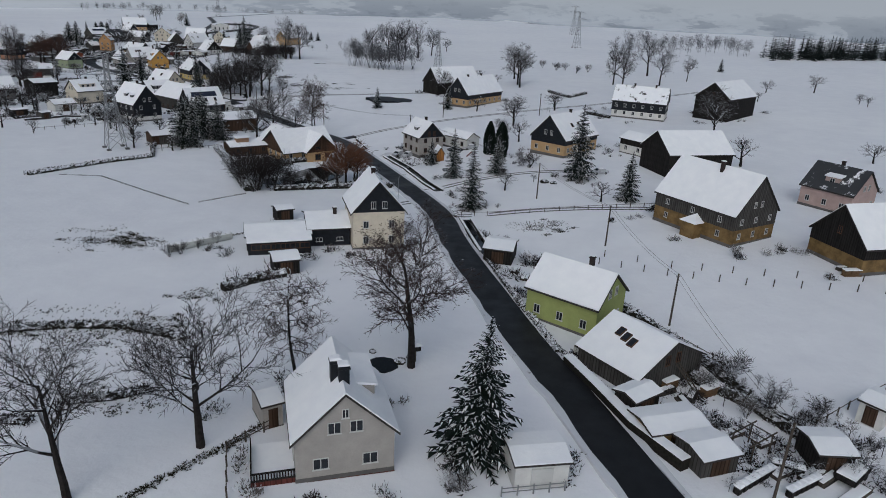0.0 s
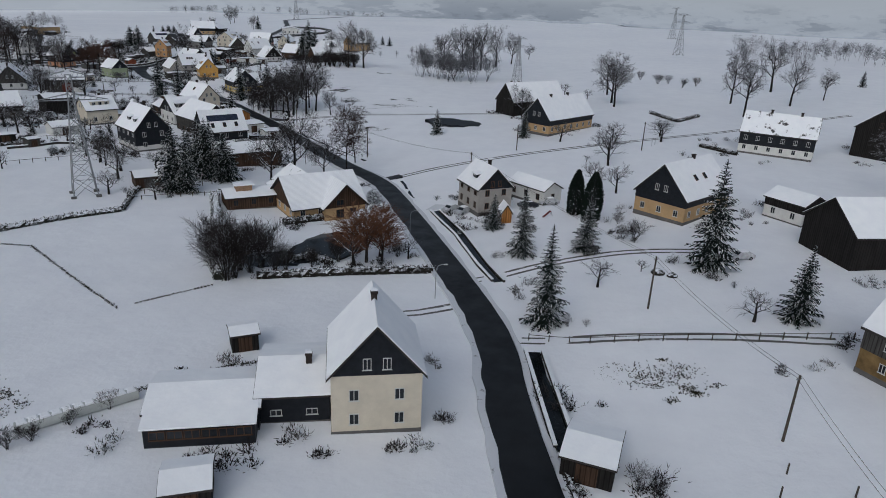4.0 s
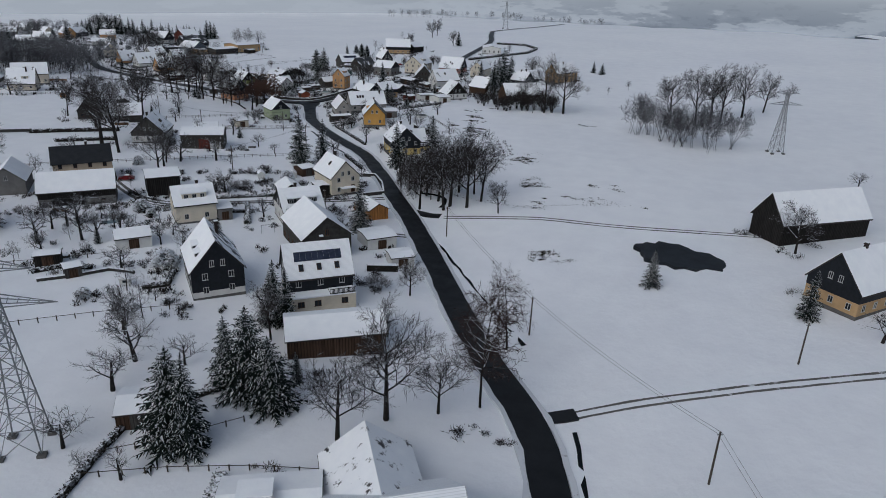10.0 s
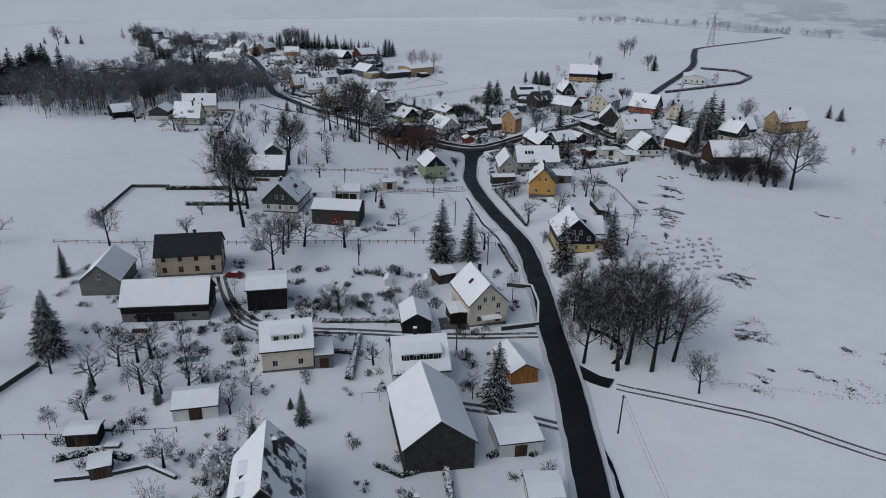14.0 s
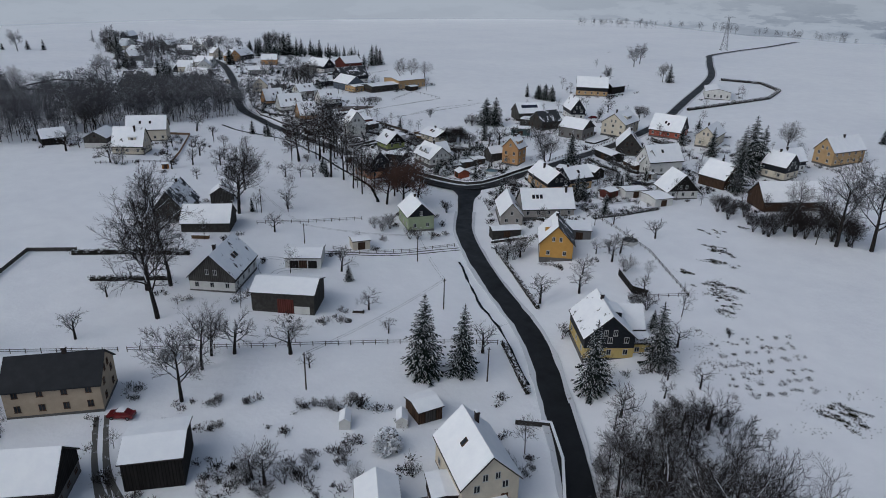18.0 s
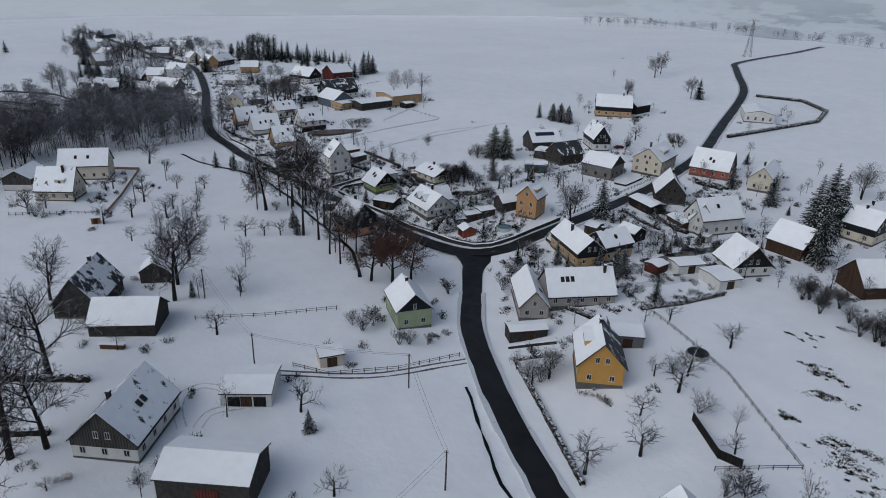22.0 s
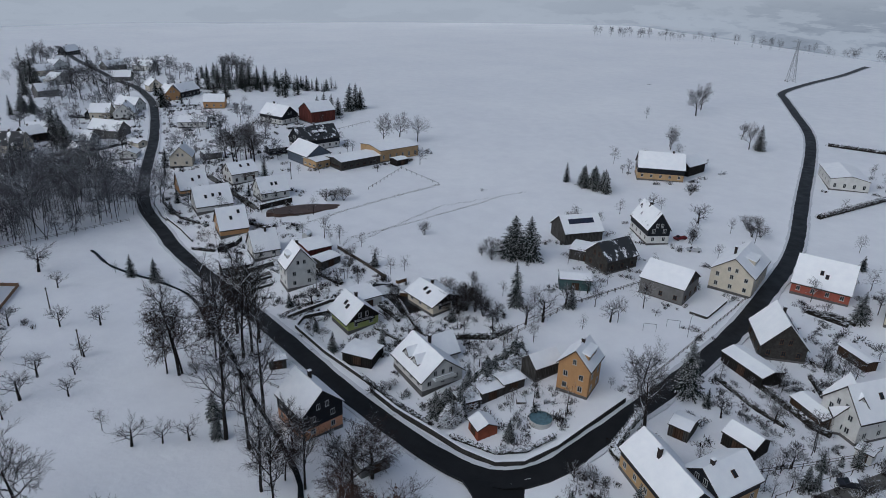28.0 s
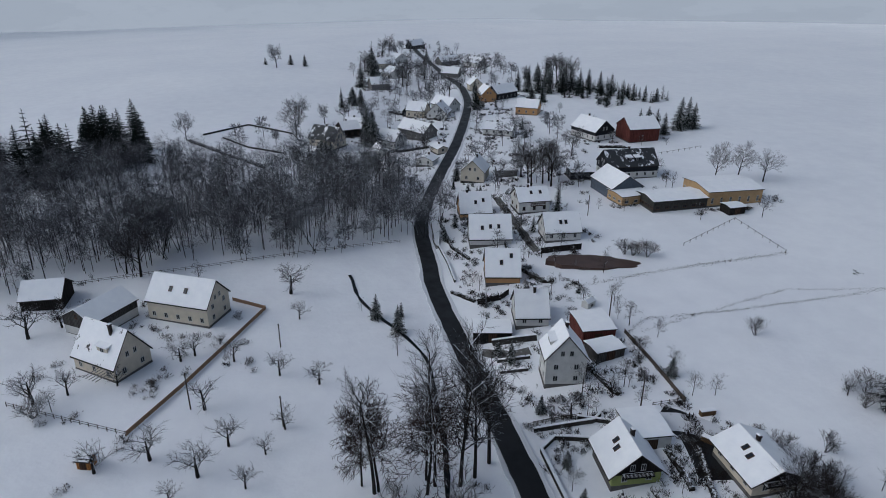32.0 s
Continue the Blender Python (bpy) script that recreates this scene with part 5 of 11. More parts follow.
house("tarred black timber barn with snowy roof", 61.0, 169.2, -74.2, 13.0, 18.0, 5.5, 10.0, "darkwood", rows=0,chim=(),attic=0,base=0.0,name='barn',category='barn',frame='brownframe')
house("slate-clad house with ochre ground floor", 33.0, 189.1, -40.8, 11.0, 17.1, 4.7, 10.5, "tan", upper='slate',split=3.2,sky=((1,0.2,0.5),(1,-0.2,0.5)))
house("grey-beige rendered villa with slate gable and steep snowy roof", -7.3, 189.1, 32.0, 7.6, 9.5, 5.4, 9.2, "beige", upper='slate',split=5.35,frame='brownframe',chim=((0.2,0.0),),dorm=((-1,-0.1,1.8,1.2),),roof='snow')
house("white outbuilding with dark-framed windows", 3.2, 195.2, 47.5, 5.5, 10.5, 3.0, 4.5, "white", rows=1,chim=(),over=0.3,base=0.2,name='outbuilding',category='building',frame='brownframe')
shed("small black garden shed beside the white outbuilding", -2.2, 199.2, 47.5, 3.4, 3.6, 2.3, 2.7, "darkwood")
shed("small orange wooden garden hut", -2.4, 180.2, 17.7, 2.0, 3.0, 2.0, 3.5, "honey", over=0.25,name='garden_hut')
house("long farmhouse with ochre ground floor and slate upper storey", 9.6, 271.9, -36.5, 10.0, 24.0, 4.7, 10.5, "tan", upper='slate',split=2.9,chim=((0.0,-0.45),(0.0,0.3)),rows=2)
house("black timber barn with patchy snow on its roof", -0.0, 304.8, -46.9, 9.5, 25.0, 4.8, 10.5, "darkwood", rows=0,chim=(),attic=0,base=0.0,roof=('patchy','snow'),name='barn',category='barn',frame='brownframe')
house("old farmhouse with whitewashed base and patchy snow on slate", 70.7, 251.9, 67.7, 11.0, 19.0, 6.1, 11.0, "white", upper='slate',split=2.6,roof='dusted',chim=((0.0,0.3),(0.0,-0.5)),sides='front back left')
house("large dark barn with snowy roof", 104.8, 259.0, -44.6, 13.0, 24.0, 7.8, 13.0, "darkwood", rows=0,chim=(),attic=1,base=0.0,name='barn',category='barn',frame='brownframe')
house("white garage block with dark boarded upper part", 54.3, 187.8, 37.8, 7.0, 8.4, 4.0, 5.5, "white", upper='darkwood',split=2.4,rows=1,chim=(),base=0.2,name='garage',category='garage',sides='front back left')
house("tall cream house with black slate gable", -12.5, 111.6, 16.6, 8.8, 10.0, 6.7, 11.7, "cream", upper='slate',split=6.7,chim=((0.0,0.2),),attic=2,sides='front right back')
house("low black annex with snowy roof beside the cream house", -20.9, 111.5, 106.7, 10.0, 7.0, 3.2, 4.6, "slate", rows=1,cols=2,chim=((-0.2,-0.4),),base=0.2,win=(1.1,0.7),name='annex',category='building',sides='front back left')
veranda = house("glazed dark veranda annex with snowy roof", -28.3, 106.5, 107.8, 7.0, 10.3, 2.6, 3.4, "slate", rows=1,cols=5,chim=(),base=0.2,win=(1.6,1.0),frame='brownframe',sides='left',name='annex',category='building')
shed("small dark garden shed with snow on top", -30.8, 120.5, 120.9, 3.0, 3.1, 2.2, 2.6, "darkwood")
shed("open log shelter with snowy roof", -24.2, 94.5, 113.6, 4.0, 3.8, 2.2, 2.8, "darkwood")
shed("low dark shed with snowy roof by the ditch", 9.8, 106.4, 76.9, 6.0, 4.8, 2.5, 3.2, "darkwood")
chalet = house("timber and ochre chalet with a wide snowy roof", -41.1, 180.0, 129.8, 13.0, 14.8, 3.0, 7.5, "tan", upper='brownwood',split=2.4,rows=1,chim=(),roof='thin',over=0.8,attic=0,sides='front back left')
log_cabin = house("low brown log cabin with snowy roof", -54.8, 178.2, 124.6, 7.0, 10.4, 2.6, 3.4, "brownwood", rows=1,cols=3,chim=(),base=0.15,over=0.6,frame='brownframe',name='cabin',category='cabin',sides='front back left')
shed("brown plank shed with snowy roof", -81.2, 184.4, 129.8, 6.0, 5.4, 2.4, 3.2, "brownwood")
house("long brown timber shed with snowy roof", -71.2, 214.2, 130.5, 9.0, 15.5, 3.6, 5.2, "brownwood", rows=0,chim=(),base=0.0,attic=0,name='barn',category='barn',frame='brownframe')
solar_house = house("slate-clad house with solar panels on snowy tiles", -84.4, 227.6, 136.1, 8.0, 11.9, 5.6, 10.5, "cream", upper='slate',split=3.0,roof='thin',solar='left',sky=((-1,0.55,0.72),(-1,0.0,0.72),(-1,-0.55,0.72)),chim=((0.1,-0.2),),sides='front back left')
house("black slate-clad house with pale ground floor", -103.4, 220.8, 52.0, 9.2, 13.0, 5.6, 11.0, "white", upper='slate',split=1.6,roof=('snow','patchy'),chim=((0.3,0.2),),dorm=((-1,0.1,2.2,1.3),(-1,-0.5,1.8,1.2)))
house("grey rendered barn with steep snowy roof", -100.0, 248.9, 53.6, 10.8, 16.0, 4.7, 9.0, "stone", rows=1,chim=(),attic=1,base=0.0,name='barn',category='barn',frame='brownframe')
house("white house with a wide snowy dormer", -114.0, 261.1, 141.1, 11.0, 9.8, 4.0, 8.0, "white", dorm=((-1,0.0,7.0,1.6),),chim=((0.2,0.1),),upper='slate',split=4.0,sides='front back left')
lane_house = house("cream gabled house with small windows beside the lane", -121.9, 289.1, 59.2, 8.6, 12.0, 5.2, 9.5, "cream", chim=((0.25,0.5),),sky=((-1,0.0,0.4),),door='front')
shed("dark open garage with flat snowy roof", -123.2, 283.0, 53.3, 3.6, 5.0, 2.6, 2.8, "darkwood", name='garage',category='garage')
black_garage = shed("black wooden garage with snowy gable roof", -127.6, 274.5, 49.6, 6.0, 8.0, 2.6, 4.4, "darkwood", name='garage',category='garage')
house("cream house with wide dormer and snowy roof", -134.9, 247.1, 144.5, 9.0, 9.2, 4.6, 8.0, "cream", dorm=((-1,0.0,5.5,1.5),),chim=((0.1,-0.3),),roof=('snow','patchy'),sides='front back left')
shed("low flat-roofed garage with snow", -129.7, 251.6, 141.7, 6.0, 3.3, 2.8, 3.0, "grey", name='garage',category='garage')
shed("brown wooden garage with snowy roof", -102.2, 275.8, 58.2, 5.4, 9.0, 2.5, 4.0, "honey", name='garage',category='garage')
long_barn = house("long black timber barn on a pale base", -167.5, 240.9, 139.0, 8.5, 17.2, 3.8, 7.5, "grey", upper='darkwood',split=2.0,rows=1,cols=3,chim=(),attic=0,base=0.2,name='barn',category='barn',roof='snow',win=(0.9,0.6),sides='front back left',frame='brownframe')
house("small tarred barn with snowy roof", -157.5, 258.5, 143.1, 9.0, 8.2, 5.0, 6.0, "darkwood", rows=0,chim=(),base=0.0,attic=0,name='barn',category='barn',frame='brownframe')
house("beige farmhouse with bare black roof", -185.0, 255.8, 142.7, 9.0, 14.7, 5.4, 9.0, "sand", roof='bare',chim=((0.0,-0.2),),frame='brownframe',attic=2,sides='front back left')
house("grey gabled outbuilding with snowy roof", -189.9, 238.0, 48.6, 8.3, 12.0, 3.5, 7.0, "grey", rows=0,chim=(),attic=1,base=0.2,name='outbuilding',category='building')
house("half-timbered farmhouse with weathered gable boards", -208.8, 301.6, 36.0, 10.8, 14.2, 3.7, 9.0, "white", upper='greywood',split=2.6,rows=2,roof=('patchy','dusted'),sky=((1,-0.1,0.5),(1,0.1,0.5)),chim=((-0.1,-0.4),))
plank_barn = house("grey plank barn with a dark red door", -187.6, 304.6, 126.6, 8.9, 13.8, 4.8, 6.5, "greywood", upper='stone',split=0.6,rows=0,chim=(),base=0.0,attic=0,name='barn',category='barn',frame='brownframe')
double_garage = shed("white double garage with dark red fascia", -204.3, 322.4, 133.2, 9.0, 8.9, 2.7, 3.6, "white", name='garage',category='garage')
house("low grey barn with snowy roof", -243.3, 318.4, 136.3, 10.0, 13.3, 2.8, 6.5, "stone", rows=0,chim=(),attic=0,base=0.0,name='barn',category='barn',frame='brownframe')
shed("cream garden shed with flat snowy roof", -202.4, 339.5, 151.7, 4.0, 4.8, 2.5, 2.9, "cream")
house("pale green cottage with slate gable", -205.1, 365.1, 58.9, 7.9, 11.0, 4.6, 8.3, "pale_green", upper='slate',split=4.6,chim=((0.0,0.3),),attic=1)
house("golden yellow house with patchy snow on its roof", -160.9, 373.5, 34.1, 8.6, 11.6, 5.0, 9.6, "yellow", roof=('snow','sparse'),chim=((0.0,0.4),),dorm=((-1,0.1,5.0,1.7),),base=0.9,over=0.6)
shed("low grey garage with snowy roof", -162.2, 387.8, 125.5, 8.0, 6.6, 2.7, 3.4, "grey", name='garage',category='garage')
slate_house = house("slate-clad house with straw-yellow ground floor", -127.9, 338.3, 44, 10.0, 12.0, 5.0, 9.6, "straw", upper='slate',split=2.7,roof=('dusted','snow'),chim=((0.0,0.3),),dorm=((1,0.2,4.0,1.6),),rows=2,attic=2)
house("long grey-white house with skylights in the snow", -180.1, 397.8, 139.1, 9.0, 16.4, 3.1, 8.0, "beige", sky=((-1,0.55,0.4),(-1,0.4,0.4),(-1,0.25,0.4)),chim=((-0.2,-0.75),),rows=2,attic=0,sides='front back left')
house("wing of the long house with a steep snowy roof", -187.9, 389.4, 42.6, 6.6, 15.0, 3.2, 7.0, "beige", sky=((1,-0.4,0.5),),chim=(),attic=1)
house("slate-clad house with ochre ground floor by the road", -192.6, 419.3, 57.6, 8.0, 16.1, 4.2, 7.6, "tan", upper='slate',split=2.8,chim=((-0.3,0.2),),rows=2)
house("side wing with snowy roof and skylight", -185.9, 424.6, 159.8, 8.0, 9.9, 4.5, 7.5, "tan", upper='slate',split=2.8,chim=((0.0,0.6),),sky=((-1,0.0,0.5),),rows=1,sides='front back left')
house("tall orange house with a dark shed dormer", -219.4, 436.2, 9.0, 6.7, 7.1, 6.7, 10.2, "orange", chim=((0.0,0.1),),dorm=((1,0.0,4.5,1.5),),attic=1)
house("weathered grey outbuilding with steep snowy roof", -228.1, 435.4, -18.0, 4.7, 6.8, 3.2, 5.1, "greywood", rows=0,chim=(),attic=0,base=0.2,name='outbuilding',category='building',frame='brownframe')
modern_house = house("white modern house with dormers and glazed gable", -247.6, 420.4, 72.6, 10.0, 12.6, 2.9, 6.9, "white", chim=((0.3,0.3),),rows=1,attic=3,over=0.6)
house("slate-clad house with salmon ground floor", -254.4, 393.4, 81.7, 8.7, 9.8, 5.9, 10.0, "peach", upper='slate',split=2.7,chim=((0.2,0.2),),rows=2)
shed("low black carport with a flat snowy roof", -263.2, 415.7, 109.4, 6.0, 7.4, 2.3, 2.6, "darkwood", name='carport',category='carport')
house("three-storey cream house with slate plinth", -303.5, 428.7, 70.4, 8.2, 6.7, 6.4, 11.4, "white", chim=((0.1,0.2),),dorm=((-1,0.1,3.2,1.5),),rows=3,attic=2,cols=2)
green_chalet = house("green chalet with dark timber gable and balcony", -275.8, 424.7, 76.3, 8.4, 8.6, 3.0, 6.7, "lime", upper='darkwood',split=2.6,over=0.9,sky=((-1,0.2,0.4),(-1,-0.15,0.5)),chim=((0.15,0.1),),rows=1)
shed("flat-roofed garage under snow beside the chalet", -281.2, 432.1, 166.4, 8.0, 7.0, 2.7, 3.0, "white", name='garage',category='garage')
beige_chalet = house("beige chalet with dark timber gable and balcony", -265.7, 442.8, 80.0, 8.8, 10.5, 3.0, 5.0, "cream", upper='darkwood',split=2.6,over=0.9,sky=((-1,0.2,0.4),(-1,-0.15,0.5)),chim=((0.15,0.3),),rows=1)
house("white bungalow with steep snowy tile roof", -327.4, 434.1, 160.2, 9.0, 7.6, 2.7, 7.5, "white", roof='thin',chim=((-0.1,-0.2),),rows=1,attic=1,sides='front back left')
shed("dark red garage with flat snowy roof", -314.7, 443.2, 167.1, 9.0, 7.6, 3.0, 3.4, "redwood", name='garage',category='garage')
house("orange house with wide snowy roof", -350.6, 438.0, 158.9, 10.0, 9.0, 2.4, 8.0, "orange", sky=((-1,0.1,0.5),(-1,-0.5,0.25)),chim=(),rows=1,sides='front back left')
house("white house with dark roof edge and skylights", -374.5, 445.5, 161.1, 10.0, 12.4, 2.4, 8.0, "white", sky=((-1,0.4,0.55),(-1,0.0,0.5),(-1,-0.4,0.5)),chim=(),rows=1,roof='snow',sides='front back left')
house("orange house with hipped snowy roof", -396.9, 450.5, 164.7, 9.0, 10.4, 2.0, 7.5, "orange", sky=((-1,0.0,0.5),(-1,-0.5,0.4)),chim=((0.0,0.5),),rows=1,sides='front back left')
balcony_house = house("white house with brown balcony and snowy roof", -390.8, 468.3, 170.2, 9.0, 10.6, 4.2, 7.5, "white", sky=((-1,0.1,0.4),(-1,-0.5,0.4)),rows=2,frame='brownframe',sides='front back left')
house("white house with a carport and snowy roof", -365.9, 464.9, 165.2, 9.0, 10.7, 3.0, 7.5, "white", sky=((-1,0.1,0.5),(-1,-0.2,0.5)),rows=1,chim=(),sides='front back left')
house("blue-grey clad barn with snowy roof", -392.2, 503.8, 84.1, 12.0, 15.4, 4.0, 8.0, "bluegrey", rows=0,chim=(),attic=0,base=0.0,name='barn',category='barn',frame='brownframe')
house("low ochre outbuilding with flat snowy roof", -382.9, 502.2, 177.9, 9.0, 10.8, 3.2, 3.6, "tan", rows=1,cols=3,chim=(),attic=0,base=0.2,win=(1.4,0.9),name='outbuilding',category='building',sides='front back left')
house("low grey farm building with snowy roof", -373.7, 513.0, 171.7, 11.0, 19.8, 3.6, 4.4, "stone", rows=1,cols=6,chim=(),attic=0,base=0.2,win=(1.4,0.9),name='outbuilding',category='building',sides='front back left',frame='brownframe')
house("long beige farm hall with tall narrow windows", -372.8, 533.4, 169.5, 16.0, 20.1, 5.0, 6.0, "tan", rows=1,cols=6,chim=(),attic=0,base=0.3,win=(0.8,1.9),name='farm_hall',category='building',sides='front back left')
house("slate-roofed house with half-hipped dark roof", -407.9, 519.4, 169.3, 11.0, 19.9, 5.0, 10.0, "white", upper='slate',split=2.8,roof=('sparse','snow'),chim=((0.0,0.0),),dorm=((-1,0.1,1.8,1.5),(-1,-0.2,1.8,1.5)),rows=2,sides='front back left')
house("slate-gabled house with white ground floor", -463.0, 540.0, 99.9, 11.6, 16.0, 4.5, 9.0, "white", upper='slate',split=2.8,chim=((0.2,0.5),))
house("dark red barn with a big snowy roof", -451.9, 556.9, 172.2, 13.0, 14.6, 6.0, 10.0, "redwood", rows=0,chim=(),attic=0,base=0.3,name='barn',category='barn',frame='brownframe')
house("long cream farmhouse with snowy roof", -357.8, 358.3, 143.4, 9.2, 16.0, 5.2, 10.0, "cream", chim=(),rows=2,attic=2,sky=((-1,0.3,0.5),(-1,-0.2,0.5)),sides='front back left')
house("grey timber barn on a whitewashed base", -360.0, 339.1, 45.6, 8.9, 12.7, 4.2, 6.7, "white", upper='greywood',split=2.2,rows=0,chim=(),attic=1,base=0.2,name='barn',category='barn',frame='brownframe')
farm_front = house("cream house with scaffolding pergola and half-bare roof", -340.2, 342.4, 132.9, 9.0, 12.0, 3.5, 9.8, "cream", roof=('dusted','snow'),chim=((-0.2,-0.4),),rows=2,dorm=((-1,-0.3,3.0,1.5),))
house("old timber shed sagging under snow", -375.8, 325.9, 169.8, 9.0, 9.2, 3.0, 6.0, "darkwood", rows=0,chim=(),attic=0,base=0.0,name='barn',category='barn',frame='brownframe')
shed("tiny yellow wooden playhouse in the meadow", -308.8, 339.7, 152.9, 2.0, 2.3, 1.8, 2.2, "honey", name='garden_hut')
house("old grey house with snow slipping off its roof", -258.8, 316.8, 44.6, 9.3, 14.4, 3.5, 9.3, "stone", roof=('patchy','patchy'),chim=((0.0,0.4),),rows=1,attic=1,frame='brownframe')
shed("small grey stable in the meadow", -261.3, 333.9, 52.4, 6.6, 6.0, 3.0, 5.2, "greywood", name='stable')
house("cream house with steep snowy roof at the roadside", -210.8, 507.3, 3.4, 11.0, 15.7, 5.6, 9.7, "cream", chim=((-0.3,-0.2),),dorm=((1,0.0,5.0,1.6),),attic=2)
house("grey rendered barn with slate gable", -223.0, 489.6, 91.4, 10.8, 11.8, 4.6, 8.0, "grey", upper='slate',split=4.6,rows=1,chim=(),attic=1,base=0.3,name='barn',category='barn',sides='front back left',frame='brownframe')
house("grey house with bare dark roof and snowy edge", -242.7, 494.6, 161.0, 9.0, 11.6, 4.0, 8.0, "stone", roof=('sparse','snow'),chim=(),rows=1,sides='front back left',frame='brownframe')
house("timber barn with solar panels on its roof", -261.1, 506.4, 147.7, 10.0, 13.0, 3.5, 7.5, "greywood", solar='left',rows=0,chim=(),attic=0,base=0.0,name='barn',category='barn',frame='brownframe')
shed("small dark teal shed with snowy roof", -243.6, 475.6, 124.6, 6.0, 8.3, 3.0, 3.6, "teal")
shed("open carport with flat snowy roof", -250.0, 495.6, 106.2, 8.0, 10.8, 3.0, 3.4, "greywood", name='carport',category='carport')
house("slate-clad house with white ground floor", -243.8, 522.1, 47.2, 7.0, 14.0, 5.0, 10.0, "white", upper='slate',split=2.8,roof=('dusted','snow'),chim=((0.0,0.2),))
house("slate-clad farmhouse on the slope", -268.0, 583.0, 120.4, 11.0, 17.8, 5.0, 10.0, "tan", upper='slate',split=2.8,chim=((0.0,-0.5),),sides='front back left')
house("dark barn of the upper farm", -262.3, 597.7, 169.7, 9.0, 12.0, 4.0, 7.0, "darkwood", rows=0,chim=(),attic=0,base=0.0,name='barn',category='barn',frame='brownframe')
house("brick-red house with slate upper storey", -191.9, 517.2, 96.9, 12.1, 13.8, 3.2, 9.0, "red", upper='slate',split=2.9,sky=((-1,0.1,0.5),(-1,-0.1,0.6)),chim=(),rows=1,sides='front back left')
house("grey house with solar panels on its snowy roof", -192.6, 479.5, 29.0, 9.5, 12.0, 3.5, 8.9, "stone", solar='right',chim=((0.1,0.2),),rows=2,frame='brownframe')
house("cream gabled house near the tall spruces", -172.2, 514.6, 5.2, 8.0, 15.4, 4.5, 8.3, "cream", chim=((-0.2,-0.3),),rows=2)
house("low white hall with a shallow snowy roof", -209.8, 624.4, 23.1, 13.5, 22.0, 4.0, 5.5, "white", rows=1,cols=4,chim=(),attic=0,over=0.3,win=(1.0,1.6),base=0.2,name='hall',category='building')
house("white gabled house with snowy roof", -173.9, 459.0, 26.1, 6.8, 7.7, 4.0, 8.8, "white", chim=(),sky=((1,-0.2,0.4),),rows=1)
house("white house with black timber gable", -154.5, 438.4, 49.1, 10.2, 9.3, 3.0, 8.1, "white", upper='darkwood',split=2.8,over=0.8,rows=1,chim=())
shed("pair of low garages under snow", -156.1, 426.8, 148.7, 8.0, 6.6, 2.5, 2.9, "white", name='garage',category='garage')
house("dark brown barn with broad snowy roof", -148.0, 460.3, 75.5, 10.0, 10.1, 3.5, 8.0, "brownwood", rows=0,chim=(),attic=0,base=0.0,name='barn',category='barn',frame='brownframe')
house("slate-clad house at the village edge", -135.3, 484.7, 76.2, 9.0, 9.0, 5.0, 9.0, "cream", upper='slate',split=2.8,sides='front back left')
shed("long low shed with a snowy roof", -193.5, 465.0, 63.1, 6.0, 11.3, 2.6, 3.4, "darkwood")
house("white house with tall snowy gable roof", -171.1, 461.2, -31.6, 8.6, 14.0, 5.0, 10.0, "white", chim=(),sky=((1,-0.1,0.4),),rows=2,attic=2)
shed("low lean-to with snowy roof", -178.9, 457.5, 56.9, 5.0, 8.1, 2.4, 3.0, "brownwood")
shed("small garden shed under snow", -196.7, 436.2, 91.7, 5.0, 3.8, 2.4, 3.0, "greywood")
shed("dark shed with snowy gable roof", -186.3, 439.3, 75.1, 5.0, 6.3, 2.6, 4.0, "darkwood")
house("cream house with bare slate roof", -504.8, 424.5, 129.8, 9.0, 14.3, 4.0, 9.0, "cream", roof=('sparse','snow'),chim=((0.0,0.0),),sides='front back left')
house("tarred timber village house with snowy gable roof", -522.4, 438.8, -173.0, 10.0, 9.4, 4.0, 7.0, "darkwood", rows=1,chim=((0.1,0.2),),sides='front back left',frame='brownframe')
house("slate-clad village house with snowy gable roof", -561.8, 485.9, 59.1, 9.7, 11.0, 2.8, 7.5, "slate", rows=1,chim=((0.1,0.2),))
house("white rendered village house with snowy gable roof", -540.8, 493.8, 55.5, 10.9, 12.0, 3.0, 8.0, "white", rows=1,chim=((0.1,0.2),))
house("grey rendered village house with snowy gable roof", -507.8, 469.6, 114.7, 9.0, 17.9, 4.0, 8.0, "grey", rows=1,chim=((0.1,0.2),),sides='front back left')
house("white rendered village house with snowy gable roof", -473.8, 440.3, 86.2, 7.4, 9.0, 4.0, 8.0, "white", rows=1,chim=((0.1,0.2),))
house("white rendered village house with snowy gable roof", -453.6, 438.6, 104.8, 6.7, 10.0, 3.0, 6.5, "white", rows=1,chim=((0.1,0.2),))
house("white rendered village house with snowy gable roof", -461.9, 457.8, 47.3, 7.2, 7.0, 2.5, 4.0, "white", rows=1,chim=((0.1,0.2),))
house("cream rendered village house with snowy gable roof", -430.3, 465.7, 53.5, 9.0, 10.0, 4.2, 8.5, "cream", rows=1,chim=((0.1,0.2),))
house("white rendered village house with snowy gable roof", -488.0, 504.7, 140.1, 11.0, 13.8, 2.8, 5.0, "white", rows=1,chim=((0.1,0.2),),sides='front back left')
house("orange rendered village house with snowy gable roof", -521.0, 537.6, 138.8, 9.0, 11.7, 4.0, 7.5, "orange", rows=1,chim=((0.1,0.2),),sides='front back left')
house("orange rendered village house with snowy gable roof", -568.5, 534.8, 83.0, 9.2, 11.0, 4.5, 9.0, "orange", rows=1,chim=((0.1,0.2),))
